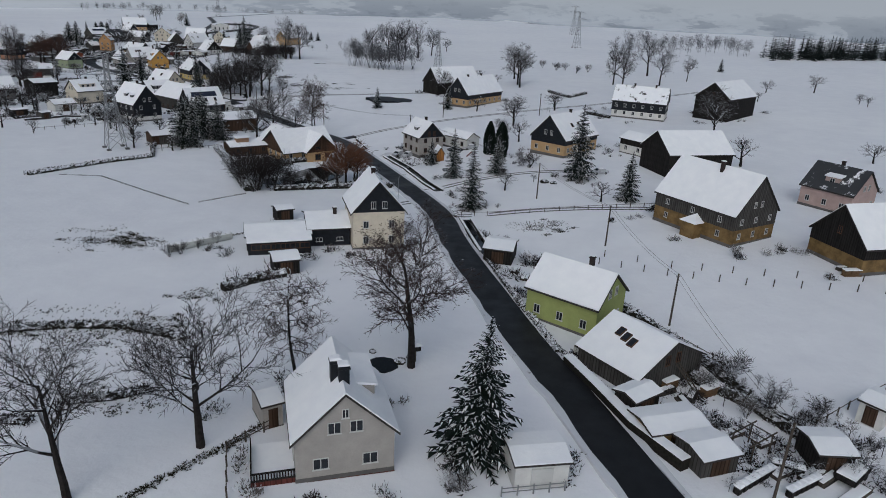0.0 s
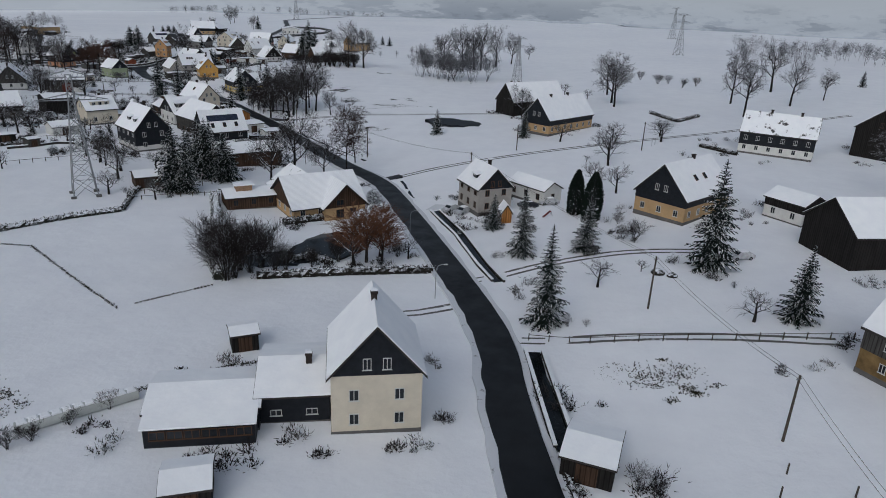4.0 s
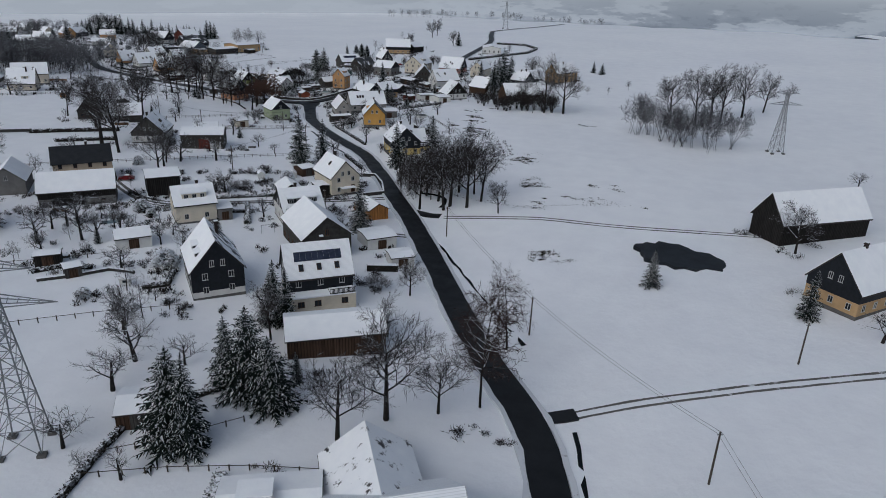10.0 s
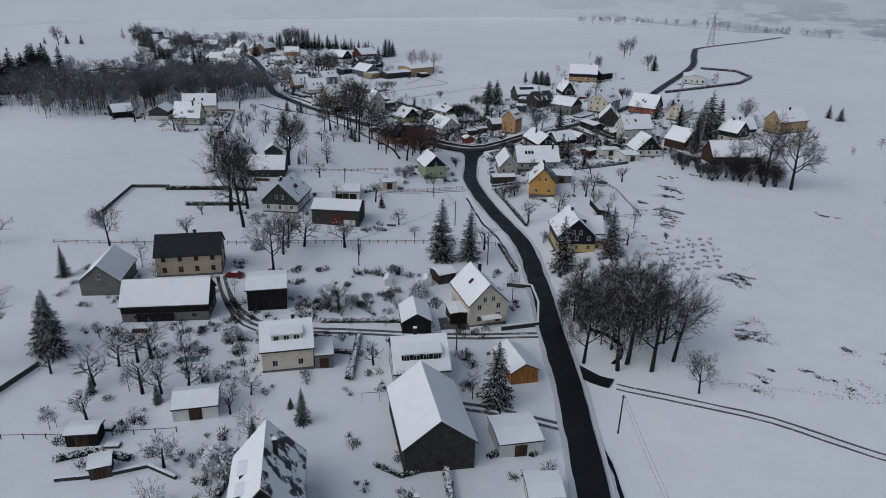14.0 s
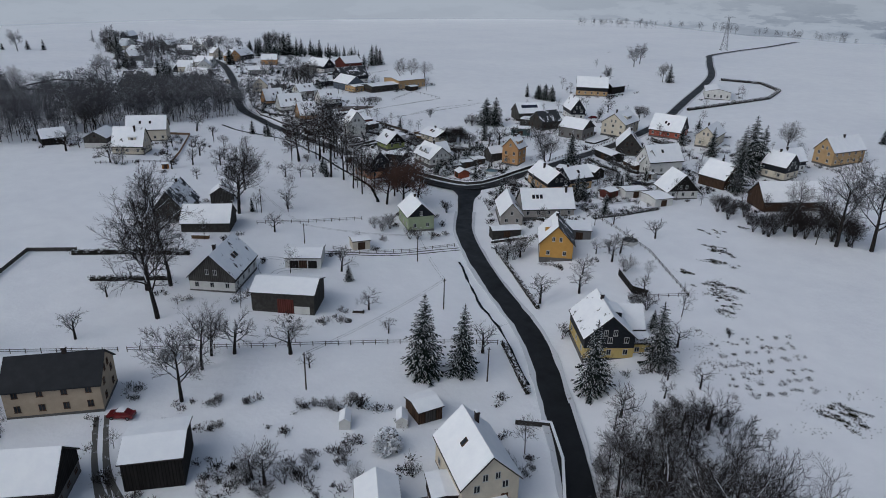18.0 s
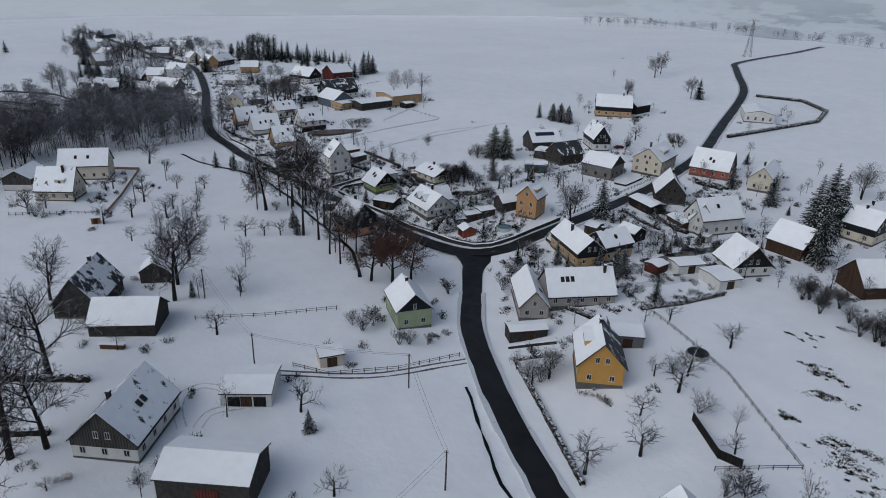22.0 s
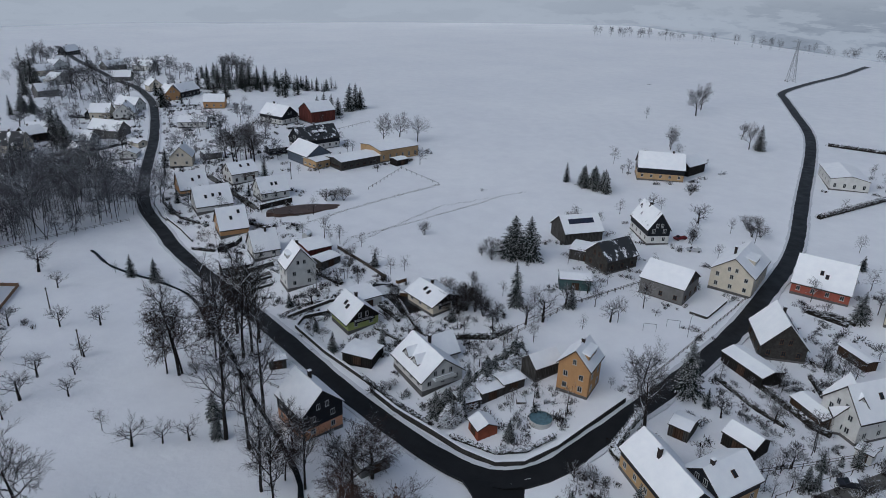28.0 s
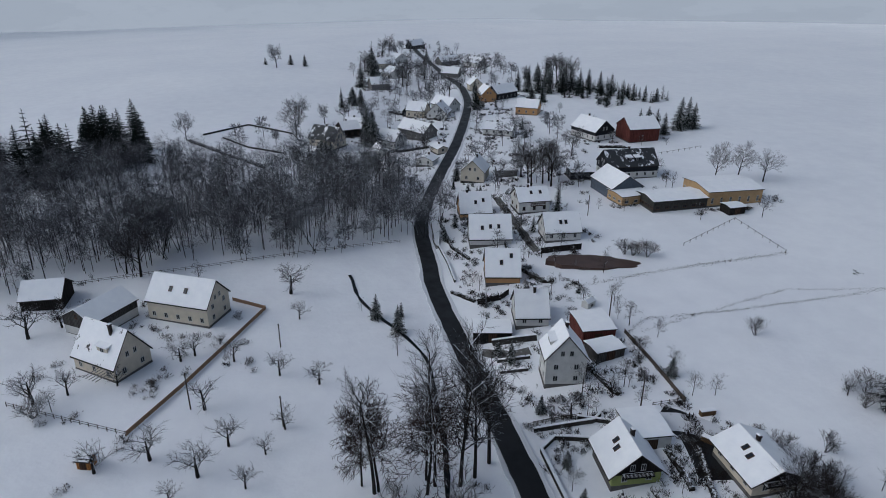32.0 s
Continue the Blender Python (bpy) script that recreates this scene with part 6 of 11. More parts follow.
house("slate-clad village house with snowy gable roof", -573.4, 547.5, -160.9, 10.0, 17.2, 4.0, 8.0, "slate", rows=1,chim=((0.1,0.2),),sides='front back left')
house("cream rendered village house with snowy gable roof", -746.2, 524.8, 179.6, 10.0, 16.8, 4.0, 8.0, "cream", rows=1,chim=((0.1,0.2),),sides='front back left')
house("white rendered village house with snowy gable roof", -695.0, 517.3, 112.0, 16.6, 10.0, 4.0, 8.0, "white", rows=1,chim=((0.1,0.2),))
house("grey rendered village house with snowy gable roof", -690.8, 562.1, 139.4, 9.0, 13.7, 4.0, 8.0, "grey", rows=1,chim=((0.1,0.2),),sides='front back left')
house("slate-clad village house with snowy gable roof", -894.8, 604.6, -146.7, 9.0, 21.8, 4.0, 9.0, "slate", rows=1,chim=((0.1,0.2),),sides='front back left')
house("white rendered village house with snowy gable roof", -736.4, 603.0, 116.2, 9.0, 18.7, 4.0, 8.0, "white", rows=1,chim=((0.1,0.2),),sides='front back left')
house("cream rendered village house with snowy gable roof", -612.9, 547.4, 81.0, 8.9, 9.0, 4.0, 8.0, "cream", rows=1,chim=((0.1,0.2),))
house("grey rendered village house with snowy gable roof", -643.4, 490.1, -179.2, 9.0, 12.6, 4.0, 8.0, "grey", rows=1,chim=((0.1,0.2),),sides='front back left')
house("slate-gabled house with pale ground floor", -136.2, 491.9, -25.9, 6.3, 16.0, 4.5, 8.5, "white", upper='slate',split=2.8,chim=((0.1,0.0),))
house("tall ochre house with snowy roof", -123.5, 518.8, -24.4, 8.4, 18.0, 5.5, 10.1, "tan", chim=((0.1,0.0),),rows=2)
house("large brown barn half hidden by thickets", -123.6, 450.6, 135.5, 10.0, 20.1, 3.2, 8.0, "brownwood", rows=0,chim=(),attic=0,base=0.0,name='barn',category='barn',frame='brownframe')
shed("dark open garden shelter with snowy roof", 21.7, 62.0, 125.6, 2.8, 4.0, 2.0, 2.4, "darkwood")
shed("low ochre shed with flat snowy roof", 23.9, 57.8, 106.4, 4.2, 6.5, 1.5, 1.9, "ochre")
shed("grey garden shed with flat snowy roof", 26.1, 53.2, 109.9, 4.0, 4.1, 1.9, 2.3, "greywood")
shed("small white garden hut in snow", 47.7, 61.9, 38.1, 4.0, 2.5, 2.4, 2.8, "white")
shed("dark lean-to full of stored timber", 38.3, 54.7, 90.4, 4.0, 3.5, 2.2, 2.6, "darkwood")
shed("small beige annex with one window", -16.6, 55.9, 121.5, 4.0, 1.9, 2.6, 3.0, "beige", rows=1,base=0.1,sides='left')
shed("small pale garden house with snowy roof", -132.3, 226.9, 144.4, 6.0, 7.0, 2.4, 3.6, "white")
shed("pale allotment hut with flat snowy roof", -128.4, 209.5, 152.5, 3.0, 2.9, 2.0, 2.3, "greywood")
shed("dark allotment hut with flat snowy roof", -137.2, 210.9, 138.6, 3.0, 4.6, 2.2, 2.5, "darkwood")
shed("white garage with flat snowy roof", -89.7, 258.1, 142.4, 7.0, 7.0, 2.6, 3.0, "white")
shed("white carport with flat snowy roof", -79.4, 250.8, 134.4, 5.0, 5.0, 2.4, 2.7, "white")
shed("small brown hut with snowy roof", -138.8, 296.2, 159.8, 5.0, 4.5, 2.4, 3.0, "brownwood")
shed("flat garden shed under snow", -233.9, 417.1, 154.1, 4.0, 4.4, 2.2, 2.5, "greywood")
shed("flat garden shed under snow", -232.5, 422.2, 160.8, 4.0, 5.3, 2.2, 2.5, "greywood")
shed("flat garden shed under snow", -230.7, 427.2, 160.4, 4.0, 5.4, 2.2, 2.5, "stone")
shed("reddish brick summerhouse with snow", -226.7, 413.3, 64.8, 4.2, 4.0, 2.0, 3.0, "brickred")
shed("low grey garage with flat snowy roof", -237.6, 392.9, 168.2, 6.0, 6.0, 2.5, 2.8, "grey")
shed("low grey shed with flat snowy roof", -180.5, 377.4, 141.7, 4.0, 8.6, 2.3, 2.7, "stone")
shed("dark garage built into the slope", -325.6, 423.3, 158.3, 6.0, 8.7, 2.4, 2.6, "darkwood")
shed("low garden shed under snow", -305.9, 440.6, 178.6, 5.0, 6.9, 2.3, 2.6, "greywood")
shed("dark trailer shed beside the hall", -360.1, 526.6, 173.7, 5.0, 5.9, 2.4, 2.8, "darkwood")
shed("dark carport with snowy roof", -194.4, 487.2, 67.3, 5.0, 7.2, 2.4, 3.0, "darkwood")
shed("long brown shed with snowy roof", -177.1, 485.5, 55.2, 3.0, 8.0, 2.2, 2.4, "brownwood")
shed("small white hut with snow on top", -168.9, 450.6, 80.3, 2.5, 2.8, 2.0, 2.3, "white")
shed("small red-brown shed with snowy roof", -171.3, 423.4, 167.8, 4.0, 4.5, 2.2, 2.6, "redwood")
shed("long white garage with flat snowy roof", -165.5, 428.7, 144.7, 5.0, 7.7, 2.4, 2.7, "white")
shed("open bus shelter with a flat snowy roof", -275.8, 401.2, 152.7, 2.0, 3.7, 2.3, 2.5, "greywood")
house("cream rendered village house with snowy gable roof", -474.2, 467.9, 98.0, 5.0, 6.8, 2.5, 3.5, "cream", rows=1,chim=((0.1,0.2),),sides='front back left')
house("tarred timber village house with snowy gable roof", -528.6, 445.8, 140.1, 8.0, 6.2, 3.0, 5.0, "darkwood", rows=1,chim=((0.1,0.2),),sides='front back left',frame='brownframe')
house("grey rendered village house with snowy gable roof", -428.2, 478.0, 164.2, 6.0, 7.8, 2.6, 3.2, "grey", rows=1,chim=((0.1,0.2),),sides='front back left')
house("slate-clad village house with snowy gable roof", -412.2, 501.3, 164.1, 7.0, 8.7, 3.0, 3.5, "slate", rows=1,chim=((0.1,0.2),),sides='front back left')
house("white rendered village house with snowy gable roof", -500.5, 453.8, 123.7, 9.0, 11.4, 4.0, 8.0, "white", rows=1,chim=((0.1,0.2),),sides='front back left')
house("slate-clad village house with snowy gable roof", -524.5, 443.1, 137.6, 9.0, 10.2, 4.0, 8.0, "slate", rows=1,chim=((0.1,0.2),),sides='front back left')
house("cream rendered village house with snowy gable roof", -553.6, 486.2, 138.5, 9.0, 10.7, 4.0, 8.0, "cream", rows=1,chim=((0.1,0.2),),sides='front back left')
house("white rendered village house with snowy gable roof", -553.7, 502.7, 113.3, 9.0, 14.0, 4.0, 8.0, "white", rows=1,chim=((0.1,0.2),),sides='front back left')
house("grey rendered village house with snowy gable roof", -772.5, 592.1, -164.7, 9.0, 20.4, 4.0, 8.0, "grey", rows=1,chim=((0.1,0.2),),sides='front back left')
house("white rendered village house with snowy gable roof", -780.3, 548.0, 120.5, 16.6, 9.0, 4.0, 8.0, "white", rows=1,chim=((0.1,0.2),))

# wings, decks and doors that set single houses apart
for u in (-1.2, 2.4):
    wing(modern_house, pose(0, u, 0, 0, 0, -90), 2.3, -3.9, 0.0, 4.6, 5.9, "white", "", 0.0, "snow", 0.3)
    add_window(modern_house, pose(-3.94, u, 3.7, 0, 0, -90), 1.1, 0.8, "frame")
wing(modern_house, pose(0, 3.6, 0, 0, 0, 90), 6.4, -8.2, 0.0, 2.9, 6.3, "white", "", 0.0, "snow", 0.5)
balcony(modern_house, pose(0, -6.32, 0), 5.4, 1.5, 2.9, "frame")
wing(chalet, pose(0, -2.8, 0, 0, 0, -90), 8.6, -8.0, 0.0, 2.9, 6.9, "tan", "brownwood", 2.5, "thin", 0.7)
wing(chalet, pose(0, 0.4, 0, 0, 0, 90), 10.5, -14.0, 0.0, 2.6, 6.4, "tan", "brownwood", 2.5, "dusted", 0.5)
add_window(chalet, pose(-8.06, -4.4, 0.9, 0, 0, -90), 1.3, 1.2, "brownframe")
add_window(chalet, pose(-8.06, -1.6, 0.4, 0, 0, -90), 1.6, 1.7, "brownframe")
add_window(chalet, pose(-8.1, -1.6, 2.9, 0, 0, -90), 1.6, 1.2, "brownframe")
part("extension", mesh_of("extension", *box_vf(-6.6, -4.0, -6.0, 6.0, -0.6, 2.75), M["cream"]), solar_house, "cream ground-floor extension")
part("snow", mesh_of("snow", *box_vf(-6.75, -4.02, -6.1, 6.1, 2.75, 3.0), M["snow"]), solar_house, "snow on the extension")
for u in (-3.9, 1.0, 4.0):
    add_window(solar_house, pose(-6.61, u, 1.0, 0, 0, -90), 1.2, 1.1, "brownframe")
balcony(solar_house, pose(-4.1, -3.6, 0, 0, 0, -90), 4.6, 2.6, 3.05)
balcony(green_chalet, pose(0, -4.32, 0), 5.2, 1.1, 2.8)
balcony(beige_chalet, pose(0, -5.27, 0), 5.6, 1.1, 2.8)
balcony(balcony_house, pose(-4.52, -1.0, 0, 0, 0, -90), 5.0, 1.2, 3.0, "brownwood")
gate_part(plank_barn, "left", 0.6, 4.52, 3.6, 3.4, "redwood", "dark red barn door")
gate_part(plank_barn, "left", 4.2, 4.52, 3.4, 1.8, "white", "whitewashed lower wall panel")
# solid black panel whose colour gives the shade of an open bay
gate_part(long_barn, "left", -2.0, 4.32, 7.5, 1.9, "darkwood", "dark panel in place of the shade in an open cart bay")
gate_part(double_garage, "left", 2.4, 4.52, 2.2, 2.0, "darkwood", "black garage door")
gate_part(double_garage, "left", -2.2, 4.52, 2.2, 2.0, "darkwood", "black garage door")
gate_part(black_garage, "front", 0.0, 4.02, 3.8, 2.1, "slate", "black garage door")
part("lean_to_roof", mesh_of("lean_to_roof", [(-5.9, -5.2, 2.3), (-5.9, 5.2, 2.3), (-3.2, 5.2, 2.9), (-3.2, -5.2, 2.9), (-5.9, -5.2, 2.5), (-5.9, 5.2, 2.5), (-3.2, 5.2, 3.1), (-3.2, -5.2, 3.1)], [(0, 3, 2, 1), (4, 5, 6, 7), (0, 1, 5, 4), (1, 2, 6, 5), (2, 3, 7, 6), (3, 0, 4, 7)], M["snow"]), veranda, "snowy lean-to roof")
part("lean_to_wall", mesh_of("lean_to_wall", *box_vf(-5.6, -3.5, -5.0, 5.0, -0.3, 2.3), M["slate"]), veranda)
for i in range(6):
    add_window(veranda, pose(-5.62, -4.0 + i * 1.55, 1.0, 0, 0, -90), 1.45, 0.95, "brownframe")
part("cupola", mesh_of("cupola", *box_vf(-1.6, 0.6, -0.2, 3.0, 3.0, 4.5), M["palewood"]), log_cabin, "small glazed roof lantern")
part("snow", mesh_of("snow", *box_vf(-1.9, 0.9, -0.5, 3.3, 4.5, 4.75), M["snow"]), log_cabin, "snow on the lantern")
for i in range(5):
    part("pergola_beam", mesh_of("pergola_beam", *box_vf(-8.2, -4.4, -5.0 + i * 0.9, -4.9 + i * 0.9, 2.3, 2.42), M["metal"]), farm_front)
deck = tagged(thing("deck", -14.2, 48.6, 16.5, "raised timber deck under snow beside the beige house", "deck"))
part("platform", mesh_of("platform", *box_vf(-1.9, 1.9, -2.6, 2.6, -0.6, 0.5), M["redwood"]), deck)
part("snow", mesh_of("snow", *box_vf(-1.85, 1.85, -2.55, 2.55, 0.5, 0.62), M["snow"]), deck, "snow on the boards")
for m, L in ((pose(0, -2.55, 0), 3.8), (pose(-1.85, 0, 0, 0, 0, -90), 5.2)):
    xs = [-L / 2 + L * i / 32 for i in range(33)]
    part("railing", mesh_of("railing", *lattice_vf(xs, [0.5, 0.65, 1.25, 1.4], lambda i, k: k != 1 or i % 2 == 0, -0.05, 0.05), M["darkwood"]), deck, "dark slatted railing", m)


# ---- tracks ----
wheel_tracks([(-31.5, 214.3), (-24, 219.6), (-11, 228), (20.7, 249.1), (69.2, 285.4), (120, 325)], "pair of dark wheel ruts across the snowy field")
wheel_tracks([(-88, 284.8), (-83.1, 285.3), (-77.2, 286.4), (-68.9, 288.0), (-59.6, 289.8), (-37.7, 291.2), (0, 300)], "pair of dark wheel ruts leading to the barn")
wheel_tracks([(-1, 130.5), (12.6, 132.9), (25.9, 134.3), (42.8, 135)], "wheel ruts of a farm drive")
wheel_tracks([(-107, 291), (-117.7, 277.6), (-132.7, 263.9), (-147, 252), (-158.4, 251.1), (-168.3, 254.4), (-176, 258)], "muddy wheel ruts on a farm lane", "track", 1.6, 0.8)
wheel_tracks([(-84.5, 268.4), (-92.2, 264.6), (-98.5, 261.4), (-104, 257.6)], "muddy wheel ruts between lane and barn", "track", 1.6, 0.8)
wheel_tracks([(-183, 363), (-186.4, 355.2), (-193.4, 341.6), (-206.4, 329.3)], "wheel ruts on a garden lane")
wheel_tracks([(-7, 150), (6, 158), (20, 164), (34, 166)], "wheel ruts curving into a yard")
wheel_tracks([(-20, 132), (-12, 136), (-6, 141)], "wheel ruts beside the cream house")
strip("side_lane", [(-97.5, 285.6), (-93.5, 285.0), (-89.5, 284.6), (-86.5, 285.0)], 1.6, 1.5, 0.33, M["asphalt"], "short asphalt mouth of a field track", "road", 0.1)
strip("side_lane", [(-36.5, 211.2), (-33.5, 213.0), (-30.5, 215.0)], 1.4, 1.3, 0.33, M["asphalt"], "short asphalt mouth of a field track", "road", 0.1)
strip("side_lane", [(-196, 391), (-192, 396.5), (-183, 402), (-172, 412), (-163, 424), (-158, 436)], 1.5, 1.5, 0.08, M["slush"], "slushy lane between gardens", "road", 0.15)
strip("yard", [(-10, 186), (-16, 189), (-19, 190.5)], 2.0, 2.0, 0.1, M["slush"], "slushy yard entrance", "yard", 0.2)
strip("yard", [(-124.2, 278.6), (-121.6, 281.4), (-119.6, 283.2)], 2.6, 2.6, 0.07, M["track"], "wet dark forecourt before the garages", "yard", 0.3)
strip("yard", [(-283, 437), (-279, 442), (-274, 444)], 2.6, 2.6, 0.08, M["slush"], "wet dark yard between chalets", "yard", 0.3)

# ---- water ----
blob("pond", "dark unfrozen garden pond with snowy banks", "pond", -31.6, 158.2, 5.4, 8.0, -22, "water", 0.05, 0.10)
blob("pond", "dark shallow arm of the garden pond", "pond", -38.0, 149.6, 6.2, 3.2, 25, "water", 0.04, 0.12, 8)
blob("pond", "dark ice on a small farm pond", "pond", -25.5, 276.5, 9.5, 6.2, -15, "ice", 0.05, 0.15, 5)
blob("pond", "brown silty water of a drained pond", "pond", -345.0, 463.0, 12.5, 4.2, 62, "mud", 0.05, 0.12, 6)
blob("pond", "tiny round garden pond of dark water", "pond", -6.4, 67.3, 1.9, 1.8, 0, "water", 0.05, 0.06, 7)
strip("stream", [(-367.7, 400.1), (-352, 399), (-340.6, 402), (-323, 405.8), (-305, 401.5), (-291.9, 398.2), (-272, 391), (-251.9, 384.8), (-241.3, 380.5), (-228, 371)], 0.42, 0.42, 0.2, M["water"], "narrow dark stream through the meadow", "stream", 0.22)
strip("stream", [(-29.5, 211.2), (-26, 202), (-22.9, 195.2)], 0.3, 0.3, 0.16, M["water"], "dark ditch beside the lane", "stream", 0.2)
strip("stream", [(-88.1, 277.2), (-76.2, 265.1), (-58.9, 246.6), (-44, 231)], 0.26, 0.26, 0.16, M["water"], "dark ditch beside the lane", "stream", 0.25)
strip("stream", [(-177.8, 353.1), (-160, 338.4), (-146.4, 329.9), (-131.4, 317.4)], 0.26, 0.26, 0.16, M["water"], "dark ditch beside the lane", "stream", 0.25)
strip("stream", [(-1.7, 150.8), (-4.8, 157.8), (-10.3, 172.4), (-17.5, 187.3)], 0.7, 0.7, 0.2, M["water"], "dark water in a walled brook channel", "stream", 0.05)
for o in (-0.95, 0.95):
    low_wall("stone wall of the brook channel with snow on top", [(-1.7 + o, 150.8), (-4.8 + o, 157.8), (-10.3 + o, 172.4), (-17.5 + o, 187.3)], 0.5, 0.35, "stone")
strip("stream", [(7.6, 108), (6.2, 116), (5.0, 122), (4.2, 128)], 0.9, 0.9, 0.2, M["water"], "dark water in a walled brook channel", "stream", 0.05)
for o in (-1.1, 1.1):
    low_wall("stone wall of the brook channel with snow on top", [(7.6 + o, 108), (6.2 + o, 116), (4.2 + o, 128)], 0.6, 0.35, "stone")

strip("stream", [(-104, 303), (-100.2, 301.2), (-96.4, 300.7), (-92.4, 298.7), (-90.1, 295.8), (-89.6, 291.5)], 0.5, 0.5, 0.1, M["water"], "dark brook winding through the thicket", "stream", 0.25)

# ---- hedges and walls ----
hedge("dark hedge strewn with snow at the field's edge", [(-92, 141), (-86.6, 149.4), (-82.1, 156.9), (-75.3, 165.2)], 1.6, 1.0, "snowhedge", 1)
hedge("dark hedge climbing to a shed", [(-75.2, 165.9), (-79.3, 175.9), (-82, 184), (-76, 196)], 1.0, 1.0, "hedge", 2)
hedge("clipped hedge with a thick snow top", [(-30.5, 87.3), (-27, 89.8), (-23.5, 92.2)], 1.6, 1.3, "snowhedge", 3)
hedge("low dark hedge by the garden pond", [(-37.9, 141.1), (-25.8, 146.8), (-12.6, 152.5)], 1.5, 1.3, "hedge", 4)
hedge("broad snow-covered hedge along the chalet garden", [(-63.5, 180), (-58.4, 170.4), (-51, 155), (-42.8, 139)], 2.2, 1.7, "snowhedge", 5, 1.5)
hedge("snow-laden hedge beside the chalet", [(-29.5, 174.5), (-26.5, 175), (-25, 170)], 1.8, 1.3, "snowhedge", 6, 1.5)
hedge("snow-topped hedge along the lane", [(15.5, 71.1), (19.9, 60.8), (23.6, 52.3)], 1.1, 1.3, "snowhedge", 7)
hedge("low hedge and wall beside the lane", [(7.4, 104.4), (11.6, 85), (15.2, 72.7)], 0.8, 0.8, "hedge", 8)
hedge("overgrown dark hedge behind the allotments", [(26, 88.3), (32.9, 73.6), (36, 62.7), (40, 55)], 1.5, 1.4, "hedge", 9)
hedge("dark hedge beside the lane", [(-143.7, 326.3), (-136, 320), (-129.7, 314.8)], 1.2, 1.3, "hedge", 10)
hedge("dark hedge bounding an orchard", [(-248.7, 282.5), (-238.8, 293.3), (-228, 303.3)], 1.3, 1.5, "hedge", 11)
hedge("short dark hedge in the orchard", [(-229.7, 279), (-217.4, 292.4)], 1.2, 1.3, "hedge", 12)
hedge("snow-covered hedge along a farm lane", [(-141.6, 260.6), (-135.4, 267.4), (-128.9, 274.2)], 1.0, 1.0, "snowhedge", 13)
hedge("snow-covered clipped garden hedge", [(-129.8, 260.3), (-121, 250.5)], 1.2, 1.3, "snowhedge", 14)
trees("widespruce", *[(-236.8 + 0.6 * math.sin(i * 2.1) + 0.16 * i, 411.5 + 1.9 * i, 4.8 + 1.0 * math.sin(i * 1.7)) for i in range(15)])
trees("spruce", *[(-234.2 + 0.9 * math.sin(i * 2.7), 412.6 + 2.1 * i, 5.4 + 1.2 * math.sin(i * 1.3)) for i in range(12)])
trees("snowshrub", *[(-233.6 + 0.5 * math.sin(i * 3.1), 411 + 2.0 * i, 2.9 + 0.6 * math.sin(i * 2.3)) for i in range(13)])
hedge("dark clipped hedge with snow on top", [(-256.1, 429.6), (-244.1, 439), (-242.6, 445)], 1.2, 1.5, "hedge", 16)
hedge("dark clipped hedge round the hall", [(-206.5, 575.1), (-195.6, 603.7), (-184.1, 634.8), (-186.7, 663.7), (-203.7, 684.4), (-228.1, 682.4)], 2.2, 1.7, "hedge", 17)
hedge("ragged hedge between gardens", [(-189.4, 460.2), (-177.9, 453.4), (-174.9, 452.9)], 1.3, 1.5, "hedge", 18)
hedge("clipped dark hedge with snow", [(-191.1, 501.8), (-181.9, 500.7)], 1.3, 1.4, "hedge", 19)
hedge("low dark hedge at the grey barn", [(-92.5, 244.5), (-88, 240.5)], 1.4, 1.2, "snowhedge", 20)
low_wall("curved stone garden wall with a cap of snow", [(-126.1, 305.7), (-121.4, 309.6), (-115, 303), (-109.4, 294.4), (-113.4, 286.5)], 1.0)
low_wall("snow-capped wall beside the village road", [(-391.6, 435.8), (-380, 431), (-367, 428.9), (-355.3, 426.3)], 0.7)
low_wall("low wall beside the main road", [(-226.8, 486.9), (-220.2, 486.4)], 0.6)
low_wall("low wall round a front garden", [(-213.8, 481.9), (-209.5, 481.9), (-208.9, 494.1)], 0.7)

# ---- fences ----
fence("wooden rail fence across the snow", [(-192.7, 270.2), (-172.7, 292.9), (-158.1, 310.1), (-144.5, 325.4)])
fence("wooden rail fence along an orchard", [(-235.7, 329.2), (-226.6, 341), (-218.4, 354.9)])
fence("wooden rail fence along a garden lane", [(-206, 333), (-198.7, 336), (-191, 347.5), (-186.1, 360.8)], height=1.0)
fence("grey rail fence along the gardens", [(-170.1, 406.2), (-155.1, 397.5), (-139.8, 387.1), (-121.5, 368.2), (-132.1, 359.5)], "postwood", 1.0, 2.4)
fence("weathered board fence on the slope", [(-146, 180), (-155.3, 196.9), (-164.2, 213.8)], "greywood", 1.2, board=True)
fence("wire fence with thin posts", [(-151.3, 197.4), (-139.5, 209.2), (-129.2, 221.4)], height=1.0, step=3.5, rails=1)
fence("wire fence with thin posts", [(-119.7, 189.8), (-110.6, 200), (-99.9, 210.6)], height=1.0, step=3.0, rails=1)
fence("pasture fence with leaning posts", [(26.4, 104.7), (36.4, 99.8), (47.6, 96.3), (68.1, 94.2)], height=1.2, step=4.0, rails=0)
fence("pasture fence with thin posts", [(28, 108), (38, 103), (52, 100), (72, 98)], height=1.2, step=4.5, rails=0)
fence("rail fence along the farm drive", [(3.5, 131.5), (11.4, 131.6), (26.9, 133.4), (45, 136)], height=1.0, step=3.0, rails=1)
fence("dark garden fence beside the deck", [(-16.9, 44.2), (-18.8, 50.1), (-15, 55)], height=1.2)
